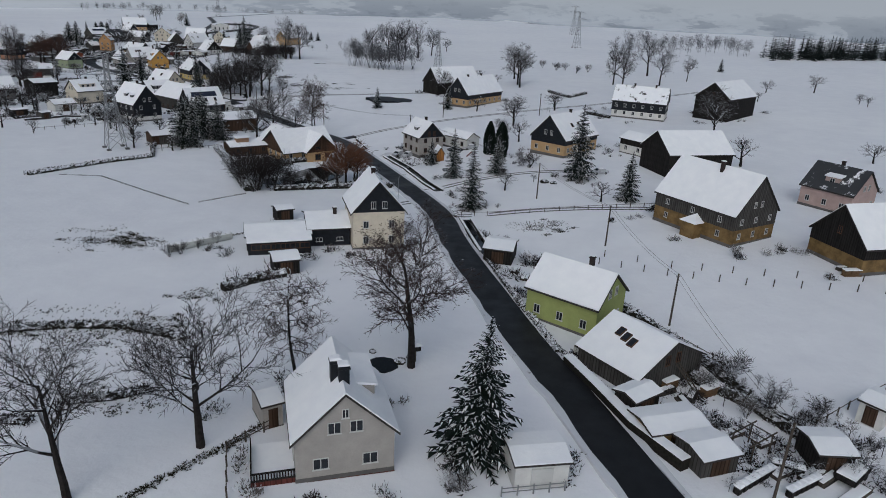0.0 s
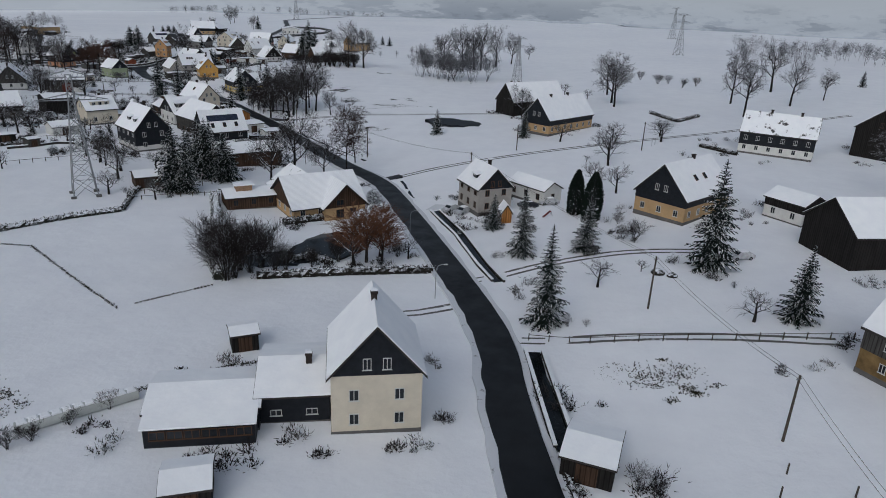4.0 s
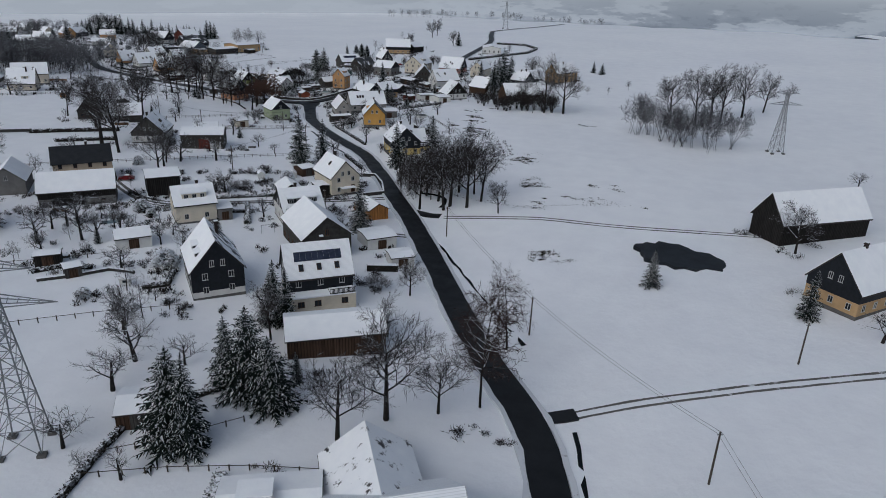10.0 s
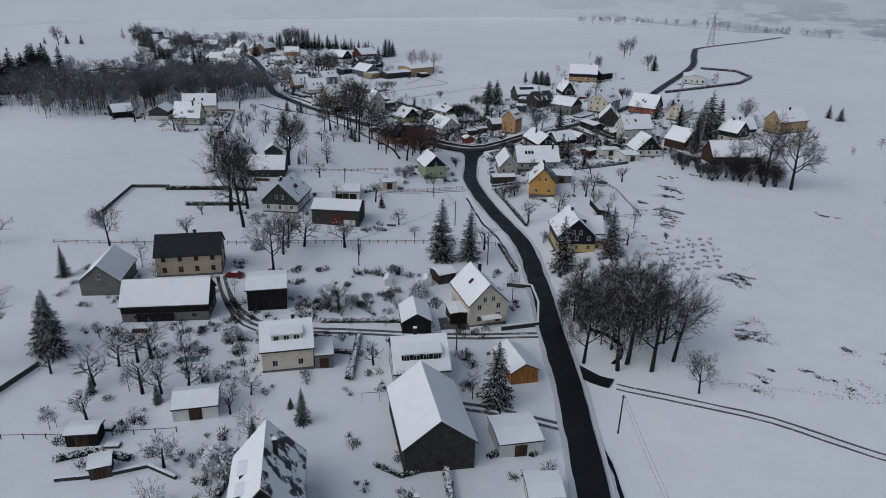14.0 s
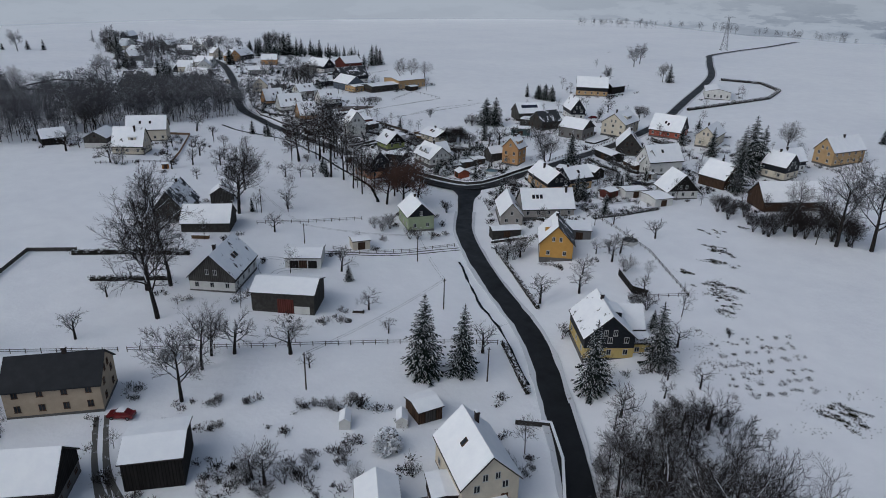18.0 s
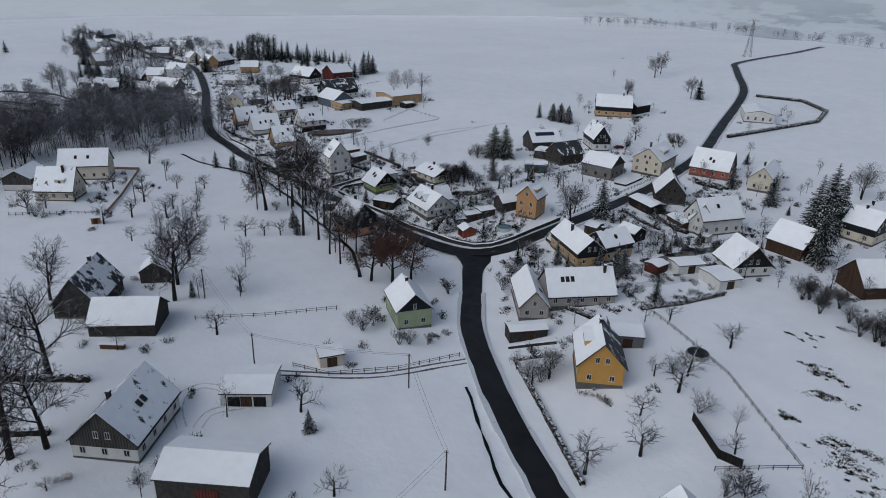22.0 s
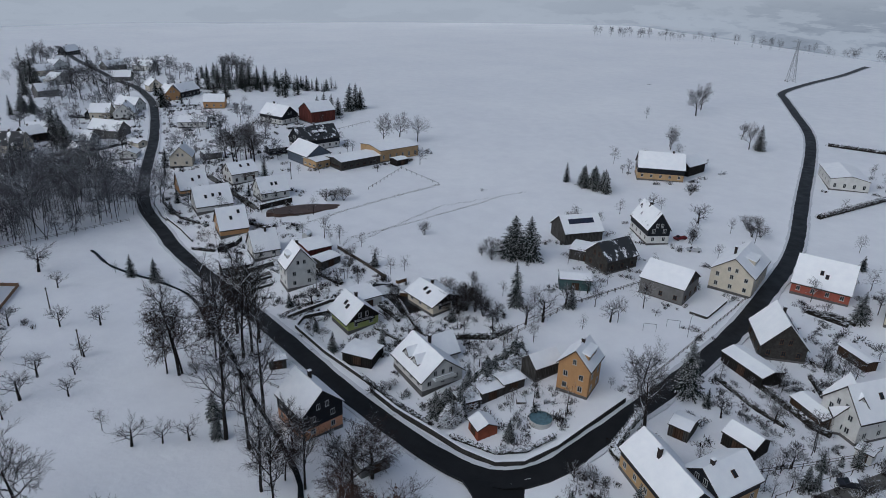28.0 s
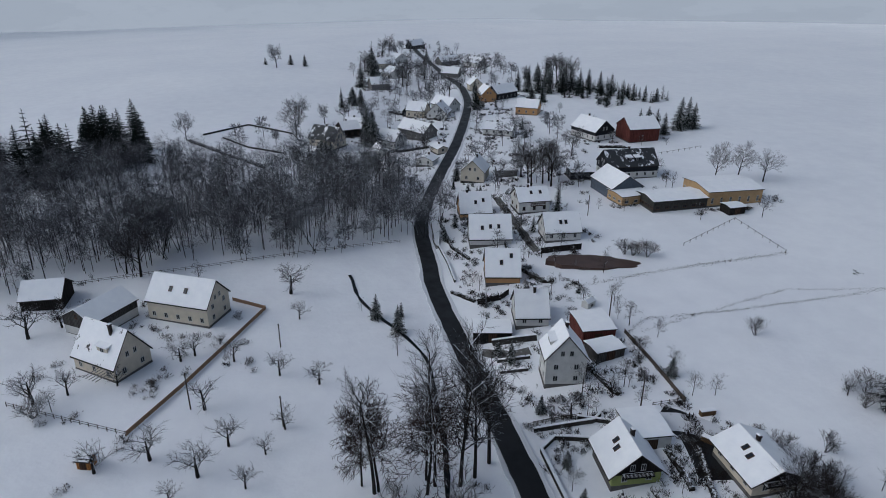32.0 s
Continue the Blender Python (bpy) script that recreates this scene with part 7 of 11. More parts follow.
fence("new wooden picket fence along the farm garden", [(-314.8, 345.6), (-328, 356.2), (-342.8, 367), (-354.6, 375.5), (-361.6, 368.4)], "palewood", 1.1, 2.0, board=True)
fence("dark wooden fence below the farm", [(-331.8, 324.1), (-323.5, 334.4), (-314.9, 345.4)], "postwood", 1.1, 2.0)
fence("dark board fence behind the gardens", [(-310.8, 449.4), (-299.2, 447.5), (-285.2, 444.7)], "postwood", 1.2, 2.2, board=True)
fence("low wooden garden fence", [(-293.3, 416.8), (-290.8, 425.1)], height=0.9, step=1.6)
fence("wire fence round a paddock", [(-328.8, 516.5), (-354.2, 522.1), (-344.1, 493.7)], height=1.0, step=3.5, rails=1)
fence("fence at the edge of the wood", [(-384, 318), (-384, 364.2), (-386, 400), (-387.4, 421)], height=1.1, step=3.0)
fence("long fence across the upper orchard", [(-224.6, 238.7), (-207.6, 254.8), (-194, 269)], height=1.0, step=3.0)
fence("board fence on the hill", [(-238.9, 257.2), (-258.2, 275.4), (-249.9, 284.2)], "greywood", 1.2, 2.6, board=True)
fence("meadow fence above the road", [(-242.4, 443.5), (-238.7, 463), (-230.6, 488)], height=1.0, step=3.0, rails=1)
fence("green wire fence round a garden", [(-191.6, 422.6), (-176.6, 440.4), (-170.3, 448.8), (-166.9, 454.8)], height=1.3, step=2.5)
fence("railing beside the chalet road", [(-272.4, 395), (-252, 398), (-242, 400.5)], height=1.0, step=2.2)
fence("garden fence behind the allotments", [(-79, 176), (-74, 182), (-69, 190)], height=1.0, step=2.2, rails=1)
fence("garden fence along the field", [(-78, 172), (-70, 178), (-62, 183), (-54, 187)], height=0.9, step=2.6, rails=1)

# ---- poles, lines, pylons ----
heads = [utility_pole(31.8, 83, 7.8), utility_pole(29.2, 113, 7.6), utility_pole(20.1, 142, 8.0), utility_pole(-12.1, 206.6, 7.6), utility_pole(-44.3, 234.7, 7.5), utility_pole(-78.7, 272.7, 7.8)]
for a, b in zip(heads, heads[1:]):
    wires(a, b, 0.9)
wires(utility_pole(30.8, 48.6, 8.0), heads[0], 0.7)
heads2 = [utility_pole(-158.4, 286.3, 7.6), utility_pole(-162.4, 328.7, 7.7), utility_pole(-185.2, 344.4, 7.7), utility_pole(-212.1, 328.2, 6.8), utility_pole(-243.5, 336.2, 7.6)]
for a, b in zip(heads2, heads2[1:]):
    wires(a, b, 0.8)
for q in ((-2.4, 239.5, 7.2), (32.5, 244.4, 8.0), (-137.4, 312.5, 7.4), (-319, 356.6, 8.2), (-287.1, 436.1, 6.8), (-318.2, 450.4, 7.0), (-376.2, 481.8, 7.0), (-308.2, 372.3, 6.8), (-336, 376.2, 6.0), (-114.5, 272.8, 5.0)):
    utility_pole(*q)
pylon(-88.0, 173.0, 40, 24.0)
pylon(-8.3, 392.5, 25, 21.0)
pylon(102.8, 581.4, 20, 28.0)
pylon(-302, 895, 30, 30.0)
pylon(127, 749, 20, 28.0)
lamp_post(-10.5, 141.5, 20)
lamp_post(-19.5, 169.0, 10)
lamp_post(-209.5, 470, 90)

# ---- yards and gardens ----
car(38.1, 163, 20, "carsilver", "silver estate car parked on the snowy drive")
car(-173.4, 260.1, 40, "carred", "small red car parked at the farmhouse")
car(-122.6, 282.7, 55, "carsilver", "silver van parked before the cream house")
car(-169.2, 441.1, 30, "cardark", "dark car parked beside the garden fence")
car(-11.3, 185.6, 60, "carsilver", "silver car standing in the villa yard")
car(-14.2, 187.4, 60, "carsilver", "pale car with snow on its roof")
car(2.0, 188.4, 20, "cardark", "blue-grey car beside the white outbuilding")
car(6.4, 190.8, 20, "carsilver", "pale car beside the white outbuilding")
car(-235, 526.2, 60, "carred", "red car in a farmyard")
car(-228, 520, 30, "carsilver", "white car in a farmyard")
pool(-147.1, 390.2, 2.2, "round garden pool with dark water and snow rim", "ice")
pool(-219.2, 422.0, 2.3, "round blue garden pool behind the wall")
playhouse = thing("playhouse", -116.3, 211.4, 40, "small white playhouse on stilts under snow", "playhouse")
part("hut", mesh_of("hut", *box_vf(-0.9, 0.9, -0.8, 0.8, 0.5, 1.7), M["frame"]), playhouse)
part("roof", mesh_of("roof", *prism_vf(2.2, -1.0, 1.0, 1.7, 1.78, 2.3), M["snow"]), playhouse, "snow on its roof")
part("window", mesh_of("window", *box_vf(-0.35, 0.35, -0.84, -0.78, 0.9, 1.4), M["glass"]), playhouse)
for sx in (-0.8, 0.8):
    for sy in (-0.7, 0.7):
        part("stilt", mesh_of("stilt", *box_vf(sx - 0.06, sx + 0.06, sy - 0.06, sy + 0.06, -0.3, 0.5), M["postwood"]), playhouse)
basin = thing("swimming_pool", -147.1, 233.6, 52, "rectangular garden pool with pale water and snowy rim", "pool")
part("basin", mesh_of("basin", *stack_vf(0, 0, [(0.5, -0.3), (0.5, 0.22), (0.46, 0.24)]), M["snow"]), basin, "snowy rim", Matrix.Diagonal((5.0, 3.0, 1, 1)))
part("water", mesh_of("water", *box_vf(-2.0, 2.0, -1.1, 1.1, 0.2, 0.26), M["poolblue"]), basin, "pale blue-grey water")
greenhouse(-145.9, 284.6, 45)
greenhouse(-139.6, 291.6, 45)
greenhouse(-325, 449, 20)
for i in range(11):
    bale(-43.5 + i * 0.62 * 1.05, 99.6 + i * 0.69 * 1.05, 48)
for q in ((30.5, 58, 30, 3.2), (33.5, 57, 30, 2.4), (28.2, 55.2, 30, 2.8), (36.5, 52.5, 35, 4.5), (38.5, 49.5, 35, 4.5), (33, 52.2, 30, 2.6), (24.5, 99, 70, 2.5), (13.2, 97.5, 75, 2.2), (14.2, 94.0, 75, 2.0), (12.0, 100.5, 75, 2.2), (-138, 214, 45, 3.0), (-133, 213, 45, 2.5), (-229.5, 417.5, 40, 2.5), (-225.5, 424.5, 40, 2.0), (-183, 385, 45, 4.0), (-177, 393, 45, 2.6)):
    raised_bed(*q)
for q in ((31.3, 66, 30, 2.6), (26.8, 66.8, 30, 2.2), (66.5, 101, 10, 3.0), (-163.5, 232.5, 45, 3.5), (-236.5, 311.5, 40, 5.0), (-244.0, 313.5, 46, 2.5), (-274.5, 441.0, 30, 2.4), (-280.5, 446.0, 80, 3.0), (-24.5, 96.8, 20, 1.6)):
    log_pile(*q)
goal_frame(-129.0, 211.0, 40)
goal_frame(-113.4, 248.5, 50, 3.0, 2.0)
goal_frame(-217.5, 466.5, 30, 3.0, 2.0, "football_goal", "small white football goal on the snowy meadow")
goal_frame(-214, 472, 30, 3.0, 2.0, "football_goal", "small white football goal on the snowy meadow")
goal_frame(-15.0, 42.5, 16, 3.4, 1.1)
goal_frame(36.8, 252.0, 60, 2.4, 2.0)
goal_frame(-219.5, 284, 40, 2.6, 1.7)
for i, q in enumerate(((-4.4, 68.3, 0.8), (-3.2, 69.5, 0.6), (-7.8, 70.3, 0.5), (23.4, 155, 1.2), (25.5, 154.0, 0.9), (-172.5, 308.8, 0.9), (-32.5, 170.0, 0.7), (-209, 433.5, 0.5), (-232, 413, 0.6))):
    boulder(*q, i)
tufts("grass", "withered grass poking through thin snow", 4,
      ((-55, 104, 4.0, 900), (-52, 103, 2.5, 500), (-33, 82.6, 1.8, 250), (-20, 83.8, 1.2, 120), (17.5, 124.2, 3.0, 420), (22, 120.5, 2.0, 200), (-36, 75, 3.0, 350), (-48.7, 70.7, 4, 420), (-41.9, 70.8, 4, 420), (-33, 71.9, 3, 300), (-34, 57.4, 3.5, 300), (-51, 266, 2.2, 260), (-83, 339, 5, 160), (-73, 322, 5, 160), (-48, 308, 4, 150), (-110, 352, 4, 130), (-104, 345, 4, 110), (-119, 341, 5, 140), (-65, 300, 3, 200)),
      (([(-86, 143), (-77.2, 143.8), (-63.7, 134.5), (-51.2, 126.3)], 420, 0.1), ([(-49.6, 128.4), (-43, 136.8)], 160, 0.1), ([(-24.9, 43.5), (-21.7, 47.9), (-19.1, 50.9), (-16.1, 55.3)], 450, 0.3), ([(-41, 105), (-30, 116), (-19, 121)], 500, 0.2), ([(-310.4, 450.2), (-313.9, 457.1), (-308.4, 478.8), (-302.1, 521.3)], 500, 0.35), ([(-335.3, 448.7), (-332.5, 482.1), (-328.8, 516.5)], 700, 0.5), ([(-309.6, 453.4), (-311.9, 498.7), (-298, 531.9)], 400, 0.3), ([(-96, 303), (-70, 296), (-50, 305)], 160, 0.5)))

# porch, road marks and other single pieces
porch = part("porch", mesh_of("porch", *box_vf(-8.2, -6.0, -2.6, 0.4, -0.6, 2.7), M["ochre"]), ochre_farmhouse, "small ochre porch")
part("porch_roof", mesh_of("porch_roof", [(-8.6, -3.0, 2.7), (-5.9, -3.0, 2.7), (-5.9, 0.8, 2.7), (-8.6, 0.8, 2.7), (-6.3, -1.1, 4.1), (-5.9, -1.1, 4.1)], [(0, 1, 5, 4), (2, 3, 4, 5), (3, 0, 4), (0, 3, 2, 1)], M["snow"]), porch, "snowy hipped porch roof")
part("porch_roof", mesh_of("porch_roof", *box_vf(-1.9, 2.4, -8.0, -6.05, 2.35, 2.5), M["snow"]), lane_house, "snow on the porch roof")
for i, (x, y) in enumerate(((-221.6, 400.6), (-219.4, 401.3), (-217.3, 402.4), (-215.5, 403.9), (-213.9, 405.8), (-212.6, 408.0))):
    tagged(new("road_mark", mesh_of("road_mark", *box_vf(-0.6, 0.6, -0.09, 0.09, 0, 0.006), M["frame"])), "worn white dashed line at the junction", "road marking", kind="structure").matrix_basis = pose(x, y, float(ground(x, y)) + 0.5, 0, 0, 12 + 9 * i)
part("extension", mesh_of("extension", *box_vf(5.05, 9.6, -4.6, 0.5, -0.8, 2.75), M["straw"]), slate_house, "straw-yellow flat-roofed extension")
part("snow", mesh_of("snow", *box_vf(4.95, 9.75, -4.7, 0.55, 2.78, 3.0), M["snow"]), slate_house, "snow on the roof terrace")
balcony(slate_house, pose(7.4, -4.58, 0), 4.4, 0.3, 2.98)
for u in (6.2, 8.4):
    add_window(slate_house, pose(u, -4.61, 1.0), 1.0, 1.1, "frame")
wing(slate_house, pose(0, 3.6, 0, 0, 0, 90), 6.0, -9.0, 0.0, 3.6, 7.2, "straw", "slate", 2.6, "snow", 0.5)

for x, y in ((0.15, -2.6), (-0.45, -1.5)):
    chimney(beige_house, x, y, 7.2, 10.0, "slate", 0.9)
add_window(beige_house, pose(0, -4.82, 6.15), 0.6, 0.9, "frame")
part("footing", mesh_of("footing", *box_vf(-4.36, 4.36, -4.88, 4.88, -1.2, 0.05), M["redwood"]), beige_house, "dark red painted base")
nest = thing("bird_house", -2.6, 68.6, 20, "large wooden bird house on a post by the pond", "bird house")
part("post", mesh_of("post", *box_vf(-0.08, 0.08, -0.08, 0.08, -0.3, 1.6), M["postwood"]), nest)
part("hut", mesh_of("hut", *box_vf(-0.5, 0.5, -0.5, 0.5, 1.6, 2.3), M["darkwood"]), nest)
part("snow", mesh_of("snow", *prism_vf(1.4, -0.7, 0.7, 2.3, 2.42, 2.8), M["snow"]), nest, "snow on its roof")
slide = thing("garden_slide", 6.1, 182.6, 35, "small red garden slide standing in snow", "slide")
part("chute", mesh_of("chute", [(-1.1, -0.25, 0.05), (-1.1, 0.25, 0.05), (0.6, 0.25, 1.2), (0.6, -0.25, 1.2), (-1.1, -0.25, -0.03), (-1.1, 0.25, -0.03), (0.6, 0.25, 1.1), (0.6, -0.25, 1.1)], [(0, 1, 2, 3), (4, 7, 6, 5), (0, 3, 7, 4), (1, 5, 6, 2), (2, 6, 7, 3), (0, 4, 5, 1)], M["carred"]), slide)
for o in (-0.22, 0.22):
    part("ladder_leg", mesh_of("ladder_leg", [(0.6, o - 0.03, 1.15), (0.6, o + 0.03, 1.15), (1.1, o + 0.03, -0.1), (1.1, o - 0.03, -0.1), (0.66, o - 0.03, 1.15), (0.66, o + 0.03, 1.15), (1.16, o + 0.03, -0.1), (1.16, o - 0.03, -0.1)], [(0, 1, 2, 3), (4, 7, 6, 5), (0, 4, 5, 1), (2, 6, 7, 3), (0, 3, 7, 4), (1, 5, 6, 2)], M["metal"]), slide)
tufts("grass", "dark withered tussocks breaking through field snow", 14, ((-126.5, 399.3, 1.6, 300), (-129.0, 401.1, 1.0, 160), (-123.8, 398.5, 1.2, 260), (-124.2, 391.5, 1.6, 300), (-127.4, 380.8, 1.3, 300), (-119.7, 378.2, 1.8, 300), (-117.9, 374.4, 1.8, 300), (-115.5, 378.1, 1.5, 260), (-113.7, 372.8, 1.6, 300), (-133.2, 409.8, 1.6, 200), (-130.5, 413.9, 1.2, 160), (-126.1, 421.4, 1.2, 120), (-71.7, 315.1, 2.2, 500), (-51.4, 268.8, 1.6, 350), (-82.9, 339.4, 1.6, 300), (-78.1, 404.4, 1.5, 200), (-50.6, 321.0, 2.5, 200), (-57.1, 308.8, 2.5, 160), (-112.8, 369.2, 2, 160), (-84.0, 342.0, 2.0, 450), (-112.7, 366.2, 1.6, 200), (-120.4, 391.4, 1.5, 200), (-376.0, 804.0, 1.5, 120), (-310.8, 522.8, 1.0, 60), (-1178.4, 829.0, 1, 40)))
undergrowth("rows of bare nursery bushes in snow", 77, "twiglight", 0.62, *[(-108.5, 350.7), (-106.3, 347.3), (-104.3, 344.1), (-102.4, 341.0), (-100.5, 338.1), (-98.8, 335.4), (-106.4, 353.1), (-104.3, 349.6), (-102.3, 346.3), (-100.4, 343.1), (-98.7, 340.2), (-97.0, 337.3), (-104.3, 355.5), (-102.3, 351.9), (-100.3, 348.5), (-98.5, 345.3), (-96.8, 342.3), (-95.1, 339.4), (-102.3, 358.0), (-100.3, 354.3), (-98.4, 350.8), (-96.6, 347.5), (-94.9, 344.4), (-93.2, 341.4), (-100.2, 360.5), (-98.2, 356.7), (-96.4, 353.1), (-94.6, 349.7), (-93.0, 346.5), (-91.4, 343.5), (-98.1, 363.0), (-96.2, 359.1), (-94.4, 355.5), (-92.7, 352.0), (-91.1, 348.7), (-89.5, 345.6)])
wheel_tracks([(-203.8, 308.1), (-209.4, 310.4), (-212.6, 313.8), (-212.3, 317.1), (-209.3, 319.0)], "curved tyre marks in a farmyard", "faint", 1.5, 0.3)
wheel_tracks([(-201.9, 309.9), (-204.0, 313.0), (-203.5, 315.6), (-201.6, 318.9)], "curved tyre marks in a farmyard", "faint", 1.5, 0.3)
wheel_tracks([(-172.9, 256.2), (-162.4, 251.7), (-151.8, 249.0), (-144.7, 251.4), (-137.2, 258.1)], "muddy tyre marks along a farm lane", "track", 1.5, 0.5)



def beehive(x, y, yaw):
    root = thing("beehive", x, y, yaw, "dark wooden beehive with a snow-covered lid", "beehive", "beehives")
    part("hive_box", shared("hive", lambda: mesh_of("hive_box", *stack_vf(0, 0, [(0.26, -0.1), (0.26, 0.1), (0.3, 0.12), (0.3, 0.75)]), M["darkwood"])), root)
    part("lid", shared("hive_lid", lambda: mesh_of("lid", *stack_vf(0, 0, [(0.34, 0.75), (0.35, 0.83), (0.33, 0.84)]), M["metal"])), root)
    part("snow", shared("hive_snow", lambda: mesh_of("snow", *stack_vf(0, 0, [(0.36, 0.84), (0.37, 0.98), (0.25, 1.07)]), M["snow"])), root, "snow on the lid")


for k in range(7):
    beehive(27.6 + 0.72 * k, 48.9 + 0.52 * k, 36)
for k in range(6):
    beehive(32.4 + 0.68 * k, 49.0 + 0.42 * k, 32)
for k in range(4):
    beehive(32.8 + 0.7 * k, 53.0 - 0.25 * k, -20)
tank = thing("water_tank", 17.6, 73.2, 35, "white plastic water tank in a wire cage", "tank")
part("container", mesh_of("container", *stack_vf(0, 0, [(0.5, 0.15), (0.55, 0.25), (0.55, 1.05), (0.48, 1.15)]), M["frame"]), tank)
part("pallet", mesh_of("pallet", *box_vf(-0.6, 0.6, -0.6, 0.6, -0.05, 0.14), M["postwood"]), tank)
part("snow", mesh_of("snow", *stack_vf(0, 0, [(0.48, 1.15), (0.46, 1.25), (0.3, 1.3)]), M["snow"]), tank, "snow on the tank")
for k, (x, y) in enumerate(((18.6, 71.6), (19.2, 70.9), (18.0, 71.9))):
    tyre = thing("worn_tyre", x, y, 20 * k, "worn car tyre lying beside the annex", "rubber tyre", "old tyres")
    ring = [(0.32, 0.0), (0.34, 0.12), (0.32, 0.22), (0.2, 0.22), (0.18, 0.12), (0.2, 0.0)]
    V = [(r * math.cos(a * 0.5236), r * math.sin(a * 0.5236), z) for a in range(12) for r, z in ring]
    F = [(6 * a + j, 6 * ((a + 1) % 12) + j, 6 * ((a + 1) % 12) + (j + 1) % 6, 6 * a + (j + 1) % 6) for a in range(12) for j in range(6)]
    part("rubber_ring", mesh_of("rubber_ring", V, F, M["rubber"]), tyre)
ladder = thing("ladder", 28.4, 66.6, 128, "long wooden ladder leaning on the annex roof", "ladder")
slope = Matrix.Rotation(radians(-38), 4, "Y")
for o in (-0.28, 0.28):
    part("rail", mesh_of("rail", *box_vf(-3.0, 3.0, o - 0.05, o + 0.05, 0.0, 0.1), M["postwood"]), ladder, "", pose(0, 0, 1.8) @ slope)
for k in range(14):
    part("rung", shared("rung", lambda: mesh_of("rung", *box_vf(-0.03, 0.03, -0.26, 0.26, 0.02, 0.08), M["postwood"])), ladder, "", pose(0, 0, 1.8) @ slope @ pose(-2.8 + k * 0.43, 0, 0))


def plank_stack(x, y, yaw, L, label="loose stack of planks dusted with snow"):
    root = thing("plank_stack", x, y, yaw, label, "timber", "plank stacks")
    rnd = random.Random(int(x * 13 + y * 7))
    for k in range(5):
        o, h = rnd.uniform(-0.15, 0.15), 0.12 * k
        part("plank", mesh_of("plank", *box_vf(-L / 2 + o, L / 2 + o, -0.5 + 0.07 * k + o, 0.45 - 0.05 * k + o, h - 0.05, h + 0.09), M["postwood" if k % 2 else "greywood"]), root)
    part("snow", mesh_of("snow", *box_vf(-L / 2, L / 2 - 0.3, -0.3, 0.3, 0.57, 0.68), M["snow"]), root, "snow on the planks")


for q in ((26.1, 65.6, 30, 2.6), (28.8, 64.9, 60, 2.2), (30.6, 66.2, 10, 2.4), (27.4, 63.4, 100, 2.0), (37.2, 51.6, 35, 3.0), (66.8, 103.5, 10, 2.8), (-174.0, 313.2, 40, 2.4)):
    plank_stack(*q)
pergola = thing("pergola", 31.3, 55.2, 35, "bare timber pergola frame in the allotment", "pergola")
for sx in (-1.6, 1.6):
    for sy in (-1.1, 1.1):
        part("post", mesh_of("post", *box_vf(sx - 0.06, sx + 0.06, sy - 0.06, sy + 0.06, -0.3, 2.2), M["postwood"]), pergola)
for sy in (-1.1, 1.1):
    part("beam", mesh_of("beam", *box_vf(-2.3, 2.3, sy - 0.05, sy + 0.05, 2.2, 2.32), M["postwood"]), pergola)
for sx in (-1.2, 0.0, 1.2):
    part("crossbeam", mesh_of("crossbeam", *box_vf(sx - 0.04, sx + 0.04, -1.5, 1.5, 2.32, 2.42), M["postwood"]), pergola)
trailer = thing("farm_trailer", 39.6, 52.0, 40, "old timber farm trailer under snow", "trailer")
part("bed", mesh_of("bed", *stack_vf(0, 0, [(0.5, 0.6), (0.5, 0.75), (0.54, 1.15), (0.5, 1.16)]), M["darkwood"]), trailer, "", Matrix.Diagonal((3.6, 1.9, 1, 1)))
part("snow", mesh_of("snow", *stack_vf(0, 0, [(0.46, 1.1), (0.45, 1.3), (0.35, 1.4)]), M["snow"]), trailer, "snow filling the bed", Matrix.Diagonal((3.6, 1.9, 1, 1)))
for sx in (-1.2, 1.2):
    for sy in (-0.85, 0.85):
        v, f = [], []
        tube(v, f, Vector((sx, sy - 0.08, 0.4)), Vector((sx, sy + 0.08, 0.4)), 0.4, 0.4, 14)
        f += [tuple(range(13, -1, -1)), tuple(range(14, 28))]
        part("wheel", mesh_of("wheel", v, f, M["rubber"]), trailer)
part("drawbar", mesh_of("drawbar", *box_vf(1.8, 3.4, -0.06, 0.06, 0.45, 0.56), M["metal"]), trailer)
hall = house("long far works hall with a band of windows", 91, 1028, 20, 30.0, 78.0, 8.0, 10.0, "bluegrey", rows=2, cols=9, chim=(), attic=0, base=0.3, win=(3.0, 1.6), sides="left front", name="works_hall", category="building")

# ---- garden hedges, walls, fences and yards ----
hedge("dark clipped hedge beside the lane", [(-176.7, 368.0), (-162.9, 357.2), (-147.4, 344.9)], 1.1, 1.1, "hedge", 41, 1.0)
low_wall("low garden wall under snow", [(-180.7, 371.1), (-173.0, 378.1)], 0.7, 0.4, "stone")
hedge("snow-topped low garden hedge", [(-177.3, 367.5), (-170.7, 374.4)], 0.9, 0.8, "snowhedge", 42, 1.0)
fence("tarred board screen beside the orchard", [(-139.8, 369.5), (-132.8, 362.6), (-129.0, 362.5)], "darkwood", 1.9, 2.4, board=True)
hedge("ragged low shrubs along the field edge", [(-164.9, 401.7), (-159.1, 409.0), (-152.8, 420.8)], 1.4, 1.0, "hedge", 43, 1.6)
hedge("overgrown dark hedge beside a shed", [(-179.7, 392.5), (-169.9, 391.0), (-164.9, 385.6)], 1.3, 1.2, "hedge", 44, 1.0)
hedge("dark garden hedge dusted with snow", [(-166.1, 427.3), (-160.1, 437.0), (-158.7, 445.6)], 1.0, 1.2, "hedge", 45, 1.0)
